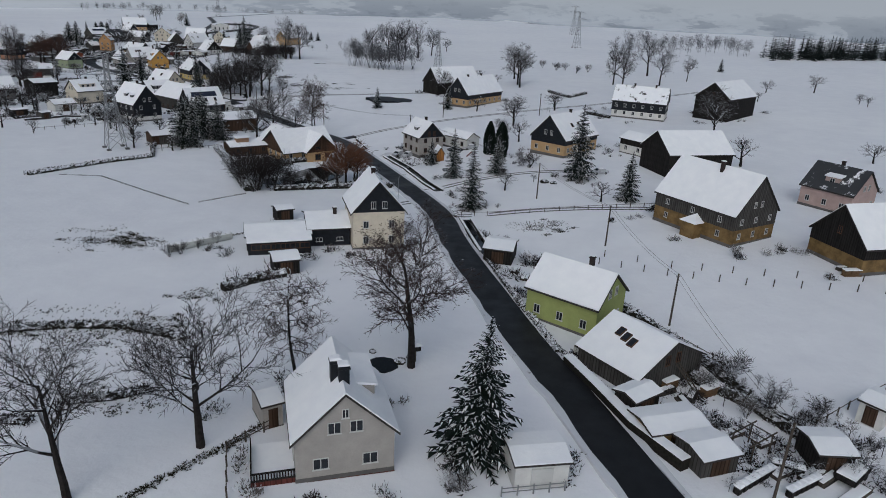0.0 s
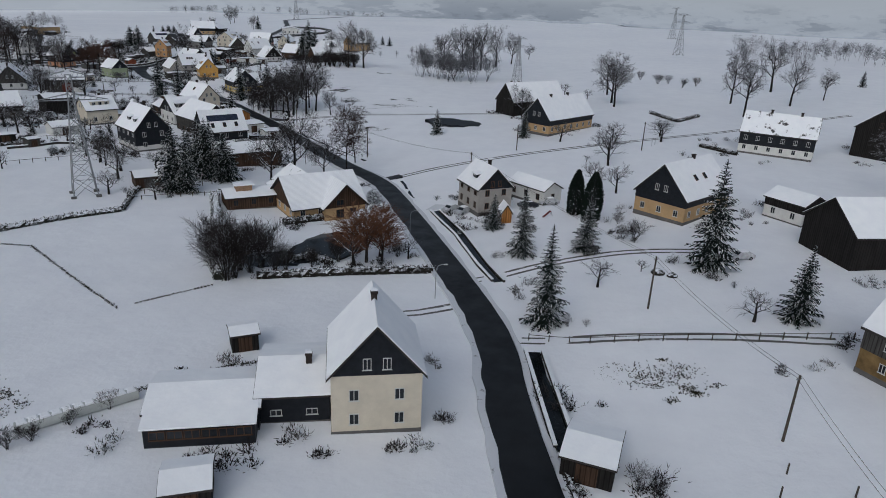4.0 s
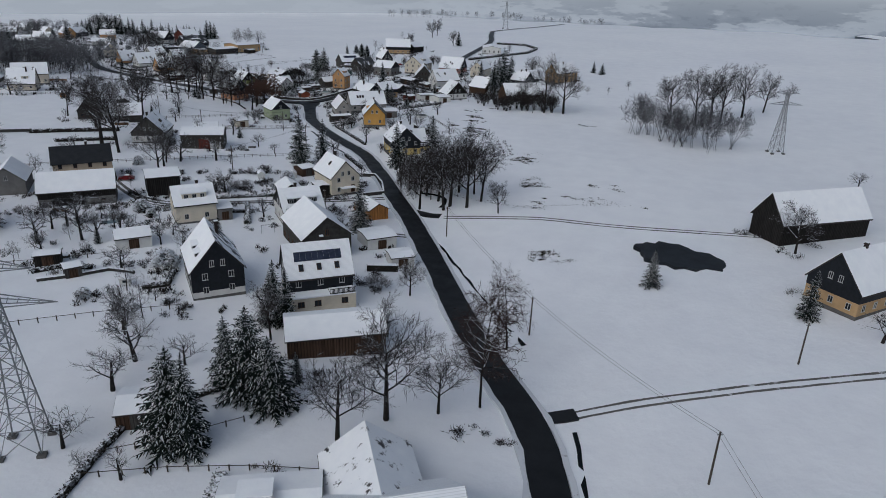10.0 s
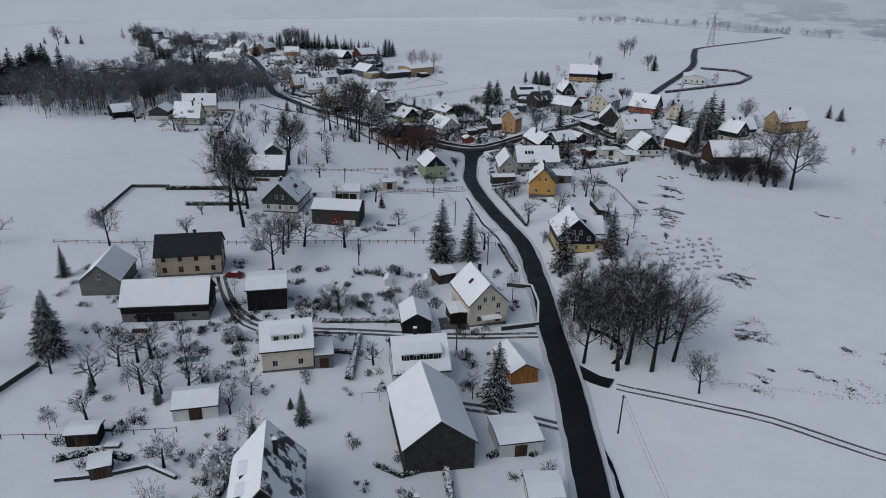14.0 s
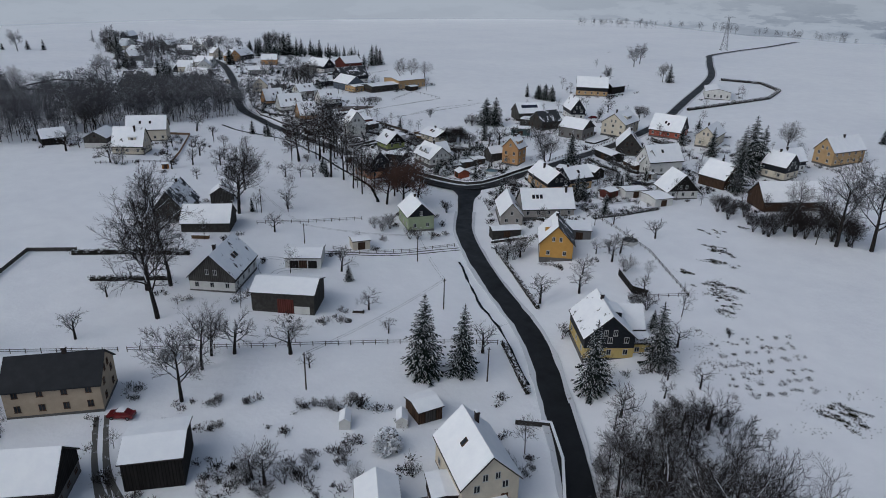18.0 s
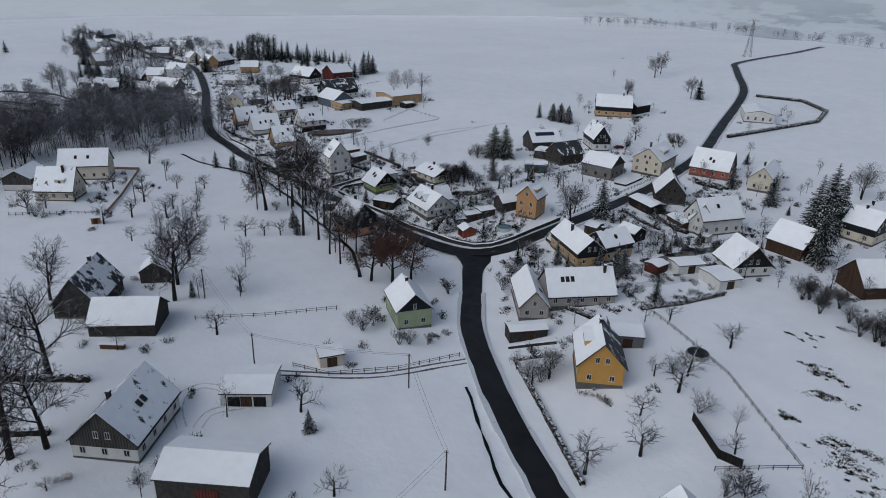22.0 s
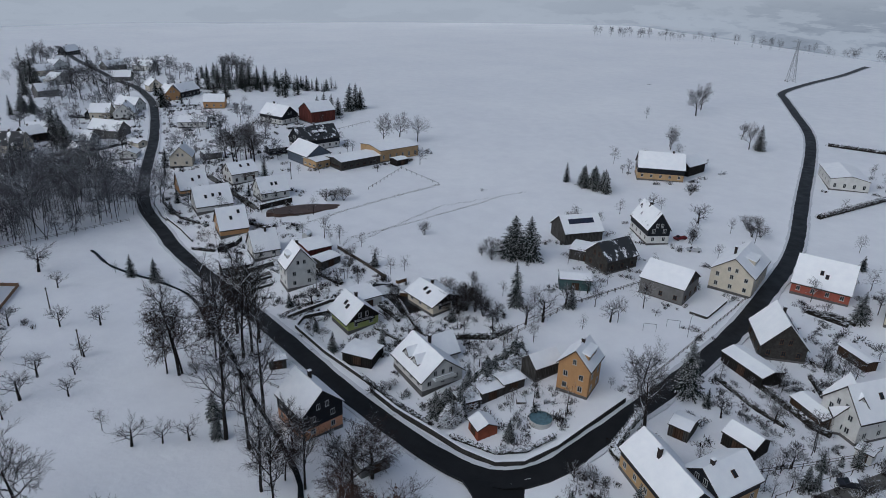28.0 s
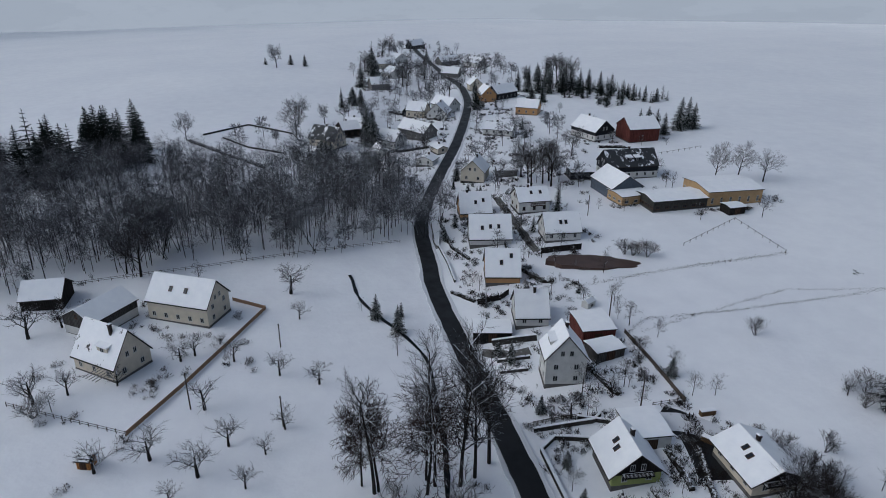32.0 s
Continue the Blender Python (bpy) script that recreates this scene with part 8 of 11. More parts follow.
hedge("clipped dark hedge with snow on top", [(-185.7, 416.5), (-183.6, 431.8)], 1.0, 1.3, "hedge", 46, 1.0)
fence("wooden rail fence along the main road", [(-209.1, 440.6), (-207.5, 465.1), (-205.6, 498.6)], height=1.0, step=2.2)
low_wall("dark stone garden wall with a cap of snow", [(-282.5, 425.6), (-287.9, 418.0), (-286.4, 414.5), (-272.2, 412.0), (-257.9, 410.7)], 0.9, 0.5, "stone")
low_wall("dark stone retaining wall round the corner garden", [(-252.0, 408.6), (-244.4, 407.5), (-233.8, 407.1), (-226.2, 406.6), (-219.2, 407.4), (-215.2, 410.5), (-212.5, 417.4), (-210.6, 428.6), (-209.2, 437.6)], 1.3, 0.45, "stone")
hedge("low snowy shrubs behind the garden wall", [(-230.4, 408.6), (-221.2, 410.0), (-216.9, 413.6), (-214.7, 419.8)], 1.0, 0.9, "snowhedge", 47, 1.4)
hedge("dark shrubs behind the garden wall", [(-258.6, 411.0), (-246.4, 409.2), (-236.5, 408.7)], 1.1, 0.9, "hedge", 48, 1.5)
low_wall("snow-capped front garden wall", [(-290.4, 424.5), (-286.3, 429.0)], 0.8, 0.4, "stone")
hedge("clipped dark hedge with snow on top", [(-192.0, 501.8), (-185.6, 504.0), (-180.6, 502.5)], 1.2, 1.2, "hedge", 49, 1.0)
hedge("dark hedge between two chalets", [(-273.7, 438.1), (-261.2, 431.4), (-252.7, 428.3)], 1.0, 1.1, "hedge", 50, 1.0)
hedge("low snow-topped garden hedge", [(-269.4, 425.5), (-257.2, 425.0), (-251.2, 426.5)], 0.9, 0.9, "snowhedge", 51, 1.0)
fence("wire fence along a side lane", [(-178.0, 429.6), (-171.0, 442.3), (-161.9, 457.6)], height=1.1, step=2.4, rails=1)
fence("wooden rail fence across the meadow", [(-241.3, 440.3), (-237.8, 466.1), (-231.0, 489.1)], height=1.0, step=2.4)
strip("side_lane", [(-175.8, 425.8), (-169.2, 439.0), (-161.1, 452.9)], 1.5, 1.5, 0.09, M["track"], "wet tyre-marked side lane between gardens", "road", 0.2, seed=51)
hedge("dark garden hedge dusted with snow", [(-183.1, 471.4), (-178.3, 464.0), (-175.0, 461.6)], 1.0, 1.2, "hedge", 53, 1.0)
hedge("snowy evergreen hedge before the slate house", [(-204.9, 436.0), (-204.3, 423.1), (-199.6, 420.9)], 1.8, 2.0, "snowhedge", 54, 1.5)
hedge("snowy evergreen hedge before the slate house", [(-196.5, 421.4), (-187.9, 419.1), (-183.9, 419.0)], 1.8, 1.8, "snowhedge", 55, 1.5)
hedge("dark hedge beside a long roof", [(-198.4, 457.7), (-188.6, 452.3), (-182.3, 450.2)], 0.9, 1.0, "hedge", 56, 1.0)
fence("high dark board screen behind a house", [(-357.0, 453.7), (-354.1, 465.3)], "darkwood", 2.0, 2.0, board=True)
fence("high dark board screen beside a house", [(-340.3, 426.4), (-338.9, 432.0), (-340.3, 435.0)], "darkwood", 1.7, 2.0, board=True)
low_wall("dark terrace wall with snow on top", [(-321.7, 421.7), (-318.0, 431.0)], 1.5, 0.5, "stone")
low_wall("low terrace wall with snow on top", [(-315.2, 419.7), (-312.6, 426.4)], 0.7, 0.4, "stone")
low_wall("low terrace wall with snow on top", [(-311.2, 418.5), (-308.9, 423.9)], 0.7, 0.4, "stone")
low_wall("snow-capped front garden wall", [(-291.5, 415.9), (-288.1, 426.4), (-289.1, 428.6)], 0.9, 0.4, "stone")
fence("wooden rail fence along a front garden", [(-293.3, 415.6), (-290.6, 425.3)], height=1.0, step=1.8)
fence("wooden rail fence along a garden", [(-286.7, 438.6), (-285.2, 444.9)], height=1.1, step=1.8)
strip("side_lane", [(-406.5, 463.4), (-386.7, 459.4), (-370.0, 455.7), (-359.2, 453.7)], 1.2, 1.2, 0.09, M["track"], "wet dark lane between gardens", "road", 0.2, seed=56)
strip("yard", [(-345.8, 436.1), (-353.3, 442.4), (-359.1, 446.6)], 1.6, 1.6, 0.09, M["track"], "wet dark yard beside a house", "yard", 0.2, seed=57)
strip("yard", [(-320.8, 418.2), (-316.4, 423.1), (-314.9, 427.6)], 1.4, 1.4, 0.09, M["track"], "wet dark drive to a house", "yard", 0.2, seed=58)
strip("yard", [(-284.2, 438.0), (-279.4, 440.5), (-274.0, 439.6), (-266.5, 436.5)], 3.2, 3.2, 0.07, M["asphalt"], "wet dark yard between two chalets", "yard", 0.2, seed=59)
strip("side_lane", [(-399.6, 435.4), (-384.1, 430.5), (-378.9, 430.4)], 0.8, 0.8, 0.09, M["track"], "paved strip beside the village road", "road", 0.2, seed=60)
hedge("low dark hedge of a front garden", [(-394.5, 437.5), (-375.8, 433.8), (-365.3, 434.9)], 0.9, 0.9, "hedge", 62, 1.0)
hedge("dark garden hedge dusted with snow", [(-357.1, 439.9), (-361.9, 445.9), (-373.7, 449.9)], 0.9, 1.2, "hedge", 63, 1.0)
hedge("dark hedge of a front garden", [(-350.1, 423.3), (-342.1, 426.3)], 1.0, 1.1, "hedge", 64, 1.0)
hedge("dark hedge of dwarf conifers", [(-350.1, 444.2), (-341.5, 445.6), (-340.0, 448.1)], 1.3, 1.4, "hedge", 65, 1.0)
hedge("dark garden hedge dusted with snow", [(-322.9, 442.8), (-314.0, 443.3)], 0.9, 1.0, "hedge", 66, 1.0)
hedge("dark hedge along the yard", [(-275.7, 433.1), (-268.9, 431.7), (-266.6, 430.9)], 1.1, 1.2, "hedge", 67, 1.0)
hedge("dark bare shrubs in a row", [(-305.8, 435.1), (-294.8, 434.7), (-292.5, 435.1)], 1.0, 1.0, "hedge", 68, 1.0)
low_wall("low field wall under snow", [(-539.0, 371.7), (-554.1, 394.5), (-529.2, 413.0), (-515.6, 413.3)], 0.8, 0.6, "stone")
low_wall("low field wall under snow", [(-530.6, 380.1), (-509.5, 389.3), (-495.9, 402.3)], 0.8, 0.6, "stone")
hedge("dark scrubby bank above the wood", [(-529.9, 364.9), (-500.0, 378.7), (-475.5, 392.1)], 1.8, 1.0, "hedge", 69, 1.6)
hedge("dark unclipped hedge between gardens", [(-569.6, 474.7), (-555.3, 486.8), (-529.9, 490.5)], 1.3, 1.4, "hedge", 70, 1.0)
hedge("dark unclipped hedge between gardens", [(-486.4, 435.5), (-489.7, 452.4), (-484.5, 467.1)], 1.2, 1.3, "hedge", 71, 1.0)
hedge("dark hedge behind the farm", [(-421.9, 544.2), (-441.3, 541.2), (-445.1, 532.0)], 1.2, 1.3, "hedge", 72, 1.0)
fence("wire fence beside the farm", [(-425.3, 546.9), (-426.0, 571.2)], height=1.0, step=3.0, rails=1)
low_wall("dark clipped hedge under a thick cap of snow", [(15.6, 70.4), (18.1, 63.7), (20.2, 57.6), (23.7, 51.7)], 1.25, 1.1, "hedge", True, "hedge")
hedge("overgrown dark scrub behind the allotments", [(29.0, 70.1), (35.1, 63.6), (38.0, 58.0), (40.1, 53.3)], 1.6, 1.4, "hedge", 73, 1.8)
hedge("low snowy shrubs beside the lane", [(10.5, 90.9), (13.6, 78.3), (14.7, 72.7)], 1.0, 0.9, "snowhedge", 74, 1.5)
fence("wire fence behind the annex", [(25.8, 89.3), (30.6, 80.1), (34.4, 73.7)], height=1.0, step=2.4, rails=1)
fence("pasture fence with leaning posts", [(40.3, 60.1), (45.7, 63.6), (52.2, 67.5)], height=1.1, step=2.2, rails=1)
hedge("dark bramble row along the field", [(-52.4, 70.1), (-45.4, 72.2), (-38.1, 72.8), (-30.3, 70.7)], 1.7, 0.7, "hedge", 75, 1.8)
hedge("dark bramble row in the orchard", [(-36.8, 56.4), (-32.8, 57.6), (-29.6, 59.5)], 1.5, 0.6, "hedge", 76, 1.8)
hedge("dark bramble row in the orchard", [(-41.3, 52.8), (-38.6, 52.8)], 1.4, 0.6, "hedge", 77, 1.8)
hedge("thick dark hedge with snow on top", [(-30.7, 85.2), (-28.0, 88.3), (-25.4, 90.9)], 1.6, 1.4, "hedge", 78, 1.0)
fence("metal railing before the garage", [(6.1, 46.4), (11.8, 47.7)], "metal", 1.0, 1.6)
hedge("dark hedge beside the slate house", [(-112.6, 211.8), (-109.9, 215.4), (-113.8, 220.7)], 1.1, 1.1, "hedge", 79, 1.0)
hedge("clipped garden hedge with snow on top", [(-121.4, 250.4), (-126.9, 257.0), (-131.5, 262.1)], 1.4, 1.2, "snowhedge", 80, 1.0)
hedge("low dark garden hedge", [(-101.0, 238.1), (-96.7, 239.1), (-95.5, 242.0)], 0.9, 0.7, "hedge", 81, 1.0)
low_wall("dark wall with a thick cap of snow", [(-83.1, 243.2), (-77.8, 247.0)], 1.4, 1.0, "hedge")
low_wall("low wall of an allotment with snow", [(-131.2, 204.1), (-127.3, 209.1), (-124.6, 214.5), (-119.4, 216.0)], 0.6, 0.4, "stone")
hedge("dark shrubs in the allotment", [(-135.5, 206.0), (-133.5, 210.3), (-128.0, 213.4)], 1.2, 0.9, "hedge", 82, 1.6)
hedge("dark bare shrubs in a garden bed", [(-90.1, 252.1), (-89.1, 255.8), (-85.6, 257.7)], 1.0, 0.9, "hedge", 83, 1.5)
hedge("dark garden shrubs in a row", [(-132.9, 245.3), (-132.0, 253.6), (-126.1, 257.9)], 1.0, 0.8, "hedge", 84, 1.5)
hedge("dark reeds and scrub on the pond bank", [(-35.2, 149.8), (-33.2, 152.5), (-29.1, 150.4)], 1.6, 1.1, "hedge", 85, 1.6)
hedge("snowy shrubs before the chalet", [(-34.6, 176.4), (-31.2, 181.2), (-27.4, 185.9)], 1.8, 1.6, "snowhedge", 86, 1.6)
hedge("dark shrubs before the chalet", [(-43.8, 167.7), (-38.3, 173.1), (-37.1, 175.1)], 1.6, 1.4, "hedge", 87, 1.6)
hedge("dark hedge beside a paddock", [(50.5, 254.3), (58.5, 245.4)], 1.2, 1.2, "hedge", 88, 1.0)
hedge("dark brushwood ring in the paddock", [(45.1, 314.3), (51.8, 297.5), (61.6, 310.5)], 1.6, 1.2, "hedge", 89, 1.0)


# ---- single trees and shrubs ----
trees("linden", (-3.0, 67.3, 20.7))
trees("broad", (-29.5, 43.0, 16.8), (-21.4, 50.7, 17.1), (-170.5, 269.1, 15.6), (-80.5, 209.4, 10.9), (-99.3, 196.9, 8.5), (-56.3, 193.1, 15.2), (-177.0, 276.8, 13.8), (-53.3, 200.4, 18.8), (-180.1, 280.6, 11.0), (-47.9, 205.7, 11.7))
trees("broad", (-69.9, 237.8, 8.7), (-202.5, 432.4, 17.0), (-72.3, 290.7, 9.7), (-201.3, 280.8, 26), (-87.8, 289.9, 19.1), (-82.3, 292.9, 23.5), (-94.4, 288.4, 18.3), (-87.4, 292.9, 21.6), (-80.4, 298.2, 19.6), (-247.2, 330.7, 21.9))
trees("broad", (-92.5, 296.1, 18.6), (-84.7, 303.4, 15.9), (-215.7, 285.9, 26), (-170.8, 207.3, 18.5), (-98.0, 299.5, 13.9), (-89.7, 303.8, 16.9), (-105.0, 302.3, 11.6), (-266.8, 311.1, 16.3), (-199.8, 213.3, 9.4), (-383.7, 346.8, 17.4))
trees("broad", (-2.6, 289.6, 12.3), (-386.8, 343.2, 13.6), (-102.8, 423.3, 26), (-209.3, 446.3, 10.7), (-212.9, 248.0, 13.7), (-254.5, 335.5, 18.9), (-214.2, 290.7, 20.3), (-100.2, 305.4, 13.1), (32.9, 327.9, 19.6), (83.7, 210.8, 18.1))
trees("broad", (-410.9, 479.8, 18.1), (-407.5, 486.2, 19.0), (-234.5, 298.9, 23.7), (-411.8, 485.1, 15.1), (78.6, 314.1, 22.0), (32.7, 337.4, 20.7), (-266.4, 345.5, 16.9), (-143.4, 523.5, 12.7), (-422.3, 481.6, 16.2), (105.1, 346.1, 22.2))
trees("broad", (-422.2, 493.2, 15.3), (-39.4, 429.0, 25.8), (-284.1, 631.1, 11.1), (-50.1, 432.4, 22.7), (-94.8, 425.9, 24.7), (-34.0, 437.0, 26), (-30.4, 438.8, 26), (-116.5, 434.2, 15.1), (-22.9, 455.7, 24.6), (-547.3, 432.3, 11.7))
trees("broad", (82.1, 347.3, 23.9), (-232.6, 384.8, 18.0), (33.0, 360.9, 19.9), (-14.8, 474.1, 19.7), (125.7, 367.0, 14.4), (-5.0, 508.7, 10.2), (110.7, 389.7, 25.7), (-305.4, 723.8, 16.1), (-281.5, 625.8, 11.0), (-550.3, 419.3, 15.8))
trees("broad", (-263.7, 669.3, 8.9), (-301.3, 705.8, 15.7), (-754.5, 439.2, 19.3), (-752.9, 631.9, 9.7))
trees("larch", (-15.3, 62.8, 14.9), (-286.7, 384.3, 20.1), (-288.8, 382.0, 15.9), (-244.7, 377.1, 11.8), (-244.1, 379.6, 13.1), (-249.1, 387.9, 8.9), (-43.5, 210.5, 20.0), (-283.7, 391.7, 21), (-46.2, 228.6, 16.2))
trees("broad", (-830.1, 548.9, 17.0), (-846.4, 560.3, 19.0), (-822.0, 557.0, 15.0), (-726.1, 502.9, 16.0), (-741.0, 511.0, 15.0), (-667.9, 512.1, 17.0), (-657.3, 511.5, 19.0), (-674.6, 521.5, 16.0), (-703.8, 542.0, 17.0), (-689.1, 539.3, 16.0), (-604.6, 512.6, 14.0), (-597.7, 522.7, 15.0), (-587.7, 515.3, 13.0), (-604.8, 534.1, 14.0), (-638.7, 617.0, 18.0), (-642.5, 623.4, 19.0), (-634.3, 622.2, 18.0), (-626.2, 620.9, 19.0), (-626.9, 625.4, 17.0), (-618.8, 624.1, 18.0), (-414.0, 480.2, 15.0), (-413.2, 488.5, 17.0), (-439.0, 514.2, 12.0), (-480.7, 463.0, 9.0), (-553.6, 444.0, 11.0), (-640.8, 495.1, 15.0), (-624.0, 503.6, 14.0), (-647.4, 525.1, 15.0))
trees("widespruce", (-520.5, 447.7, 15.0), (-501.2, 445.3, 13.0), (-596.7, 459.8, 10.0), (-589.6, 463.4, 10.0), (-483.9, 417.5, 9.0), (-481.9, 419.0, 10.0), (-478.8, 420.1, 9.0), (-545.8, 518.3, 13.0), (-721.2, 506.5, 17.0), (-713.7, 506.9, 16.0), (-558.3, 559.9, 8.0), (-549.2, 562.4, 9.0), (-276.6, 553.4, 8.5), (-281.2, 553.6, 9.0), (-285.8, 553.6, 8.0))
trees("widespruce", (-67.8, 194.5, 11.5), (-72.6, 195.6, 14.0), (-73.4, 182.2, 14.0), (-267.4, 480.8, 13.0), (-262.6, 482.0, 13.8))
trees("spruce", (4.1, 51.9, 14.7), (-70.6, 181.7, 14.4), (-4.3, 175.9, 7.3), (5.6, 136.7, 14.7), (-68.9, 201.2, 5.5), (-76.9, 195.9, 11.5), (39.6, 140.4, 11.2))
trees("spruce", (-147.5, 305.6, 17.2), (-121.1, 323.1, 15.6), (-142.4, 311.0, 15.4), (-81.7, 215.0, 10.8), (-84.0, 213.4, 10.3), (1.6, 162.0, 12.5), (-221.1, 414.1, 5.2), (31.9, 158.1, 18.2), (12.4, 163.6, 10.5), (-117.1, 236.7, 7.0))
trees("spruce", (-115.0, 338.0, 13.7), (-232.9, 411.5, 5.4), (-232.1, 414.0, 5.4), (-121.6, 237.7, 2.4), (-221.3, 422.9, 3.3), (-237.8, 412.0, 5.5), (-98.1, 264.5, 12.7), (-268.0, 380.6, 6.5), (-121.7, 349.8, 4.9), (-200.6, 447.8, 13.4))
trees("spruce", (-187.8, 322.5, 4.9), (-334.7, 403.3, 7.6), (-86.9, 218.2, 10.0), (-164.0, 407.2, 7.5), (-246.0, 334.6, 4.6), (-165.9, 217.2, 14.0), (-168.4, 216.6, 12.2), (-342.4, 400.0, 7.0), (-178.3, 414.2, 9.5), (-1.0, 257.1, 9.2))
trees("spruce", (-177.3, 416.7, 8.1), (-183.5, 415.6, 7.5), (-194.0, 411.7, 7.7), (-28.1, 259.7, 8.1), (-237.6, 464.0, 7.1), (-262.3, 377.6, 6.8), (-201.4, 232.4, 8.1), (-176.1, 219.9, 9.6), (-144.6, 480.4, 22.0), (-148.6, 482.0, 17.8))
trees("spruce", (-383.8, 474.7, 9.8), (-143.1, 486.7, 17.7), (-186.2, 538.5, 5.0), (-157.4, 490.4, 3.5), (-165.9, 500.9, 8.2), (-180.5, 505.1, 8.7), (-432.8, 459.0, 9.1))
trees("spruce", (-342.0, 406.3, 4.4), (-282.6, 556.1, 8.1), (-280.1, 558.4, 6.3), (-286.2, 555.8, 8.0), (-467.8, 416.1, 10.7), (-468.5, 412.8, 11.8), (-470.9, 409.7, 9.5), (-164.4, 495.8, 11.9), (-270.7, 600.2, 6.1))
trees("spruce", (-505.2, 443.4, 18.7), (-274.0, 550.5, 7.9), (-278.7, 550.6, 8.0), (-510.2, 447.6, 16.4), (-283.4, 550.8, 7.2), (-292.8, 552.9, 8.2), (-456.8, 584.5, 16.0), (-455.6, 591.9, 12.9), (-459.6, 591.9, 14.9), (-140.7, 456.5, 17.8))
trees("spruce", (-586.8, 450.9, 11.4), (-585.0, 462.3, 8.2), (-108.9, 557.6, 7.0), (-250.3, 652.3, 12.1), (-115.2, 561.5, 7.1), (-601.1, 461.4, 8.4), (-528.4, 619.2, 9.8), (-525.6, 625.2, 8.2), (-534.6, 615.7, 10.9), (-542.6, 613.4, 11.7))
trees("spruce", (-589.6, 536.8, 10.5), (-248.8, 455.5, 12.5), (-554.5, 613.5, 14.4), (-571.0, 601.5, 15.8), (-567.1, 613.7, 14.1), (-589.6, 459.1, 11.0), (-584.1, 599.0, 17.9), (-582.9, 602.6, 17.9), (-579.5, 613.3, 14.4), (164.1, 421.9, 8.2))
trees("spruce", (-596.1, 602.0, 16.5), (-650.2, 479.9, 18.6), (-610.2, 601.4, 15.9), (-625.2, 600.9, 13.6), (-641.4, 600.6, 10.0), (-452.0, 572.1, 10.7), (-459.7, 573.5, 11.2), (-462.9, 570.9, 12.0), (-470.8, 572.3, 9.3), (-701.2, 502.5, 20.6))
trees("spruce", (-761.0, 462.7, 10.2), (-771.5, 432.8, 6.6), (-771.3, 453.1, 9.0), (-575.1, 581.7, 18.3), (-580.2, 576.7, 17.4), (-585.6, 572.0, 16.0), (-591.3, 567.5, 13.8), (-579.2, 593.4, 16.8), (-596.8, 591.2, 17.1), (-610.7, 586.2, 14.4))
trees("fruit", (-109.2, 203.9, 4.7), (-106.7, 209.6, 2.9), (-129.6, 235.4, 4.0), (-131.9, 233.1, 3.0), (-89.4, 186.4, 6.8), (33.7, 139.4, 4.8), (-86.1, 196.4, 5.6), (-103.4, 321.8, 5.9), (-138.2, 228.6, 6.8), (-113.3, 319.4, 6.7))
trees("fruit", (-294.3, 364.0, 4.6), (-140.6, 224.8, 6.7), (-100.1, 324.1, 7.7), (-138.8, 231.5, 4.0), (13.6, 149.1, 4.7), (-295.2, 352.4, 4.3), (-142.9, 222.6, 8.4), (-93.2, 193.5, 8.2), (-299.6, 356.9, 7.3), (-73.5, 174.4, 4.6))
trees("fruit", (-109.4, 328.3, 4.2), (-301.5, 368.2, 4.2), (16.2, 202.3, 7.2), (20.9, 155.6, 2.2), (-79.0, 173.3, 2.8), (-151.2, 218.0, 7.5), (-130.4, 192.0, 6.0), (-17.6, 157.4, 4.4), (-122.9, 216.0, 5.8), (-305.8, 362.4, 6.0))
trees("fruit", (-105.4, 334.5, 5.2), (-111.3, 333.9, 4.3), (-306.6, 349.5, 7.3), (-153.1, 226.7, 7.1), (-307.3, 372.5, 5.0), (-152.6, 229.1, 8.2), (-154.2, 223.7, 7.0), (-170.1, 291.7, 9), (-84.1, 174.9, 5.7), (-144.5, 320.2, 7.9))
trees("fruit", (-291.3, 423.6, 5.1), (-177.7, 284.1, 9), (-151.0, 378.4, 4.6), (-148.6, 381.2, 4.1), (-145.9, 382.2, 6.8), (-162.8, 311.4, 3.8), (-265.1, 373.6, 5.0), (-267.7, 369.8, 4.9), (-270.8, 365.5, 6.0), (-162.6, 227.7, 4.2))
trees("fruit", (-178.1, 439.2, 4.5), (-318.1, 359.1, 7.5), (-114.5, 345.7, 5.8), (-294.5, 435.2, 3.9), (-166.9, 225.7, 3.2), (-319.5, 381.4, 5.4), (-142.2, 213.0, 5.6), (-148.3, 196.0, 4.1), (-173.4, 315.7, 5.3), (-325.0, 374.3, 6.1))
trees("fruit", (21.6, 224.9, 9), (-192.6, 445.1, 5.0), (-121.8, 257.0, 5.2), (-143.0, 397.4, 5.9), (-204.5, 265.4, 6.6), (-184.2, 450.2, 5.4), (-333.3, 366.0, 5.5), (-148.4, 347.4, 8.2), (-330.0, 328.9, 8.3), (-157.6, 400.8, 5.2))
trees("fruit", (-331.8, 334.5, 6.1), (-204.4, 287.0, 2.5), (-274.3, 474.2, 3.6), (-337.0, 355.4, 5.4), (-338.3, 358.3, 5.5), (-102.4, 199.6, 7.0), (-160.3, 214.3, 6.0), (-143.0, 356.0, 7.5), (-238.8, 342.7, 3.5), (-117.9, 186.4, 4.4))
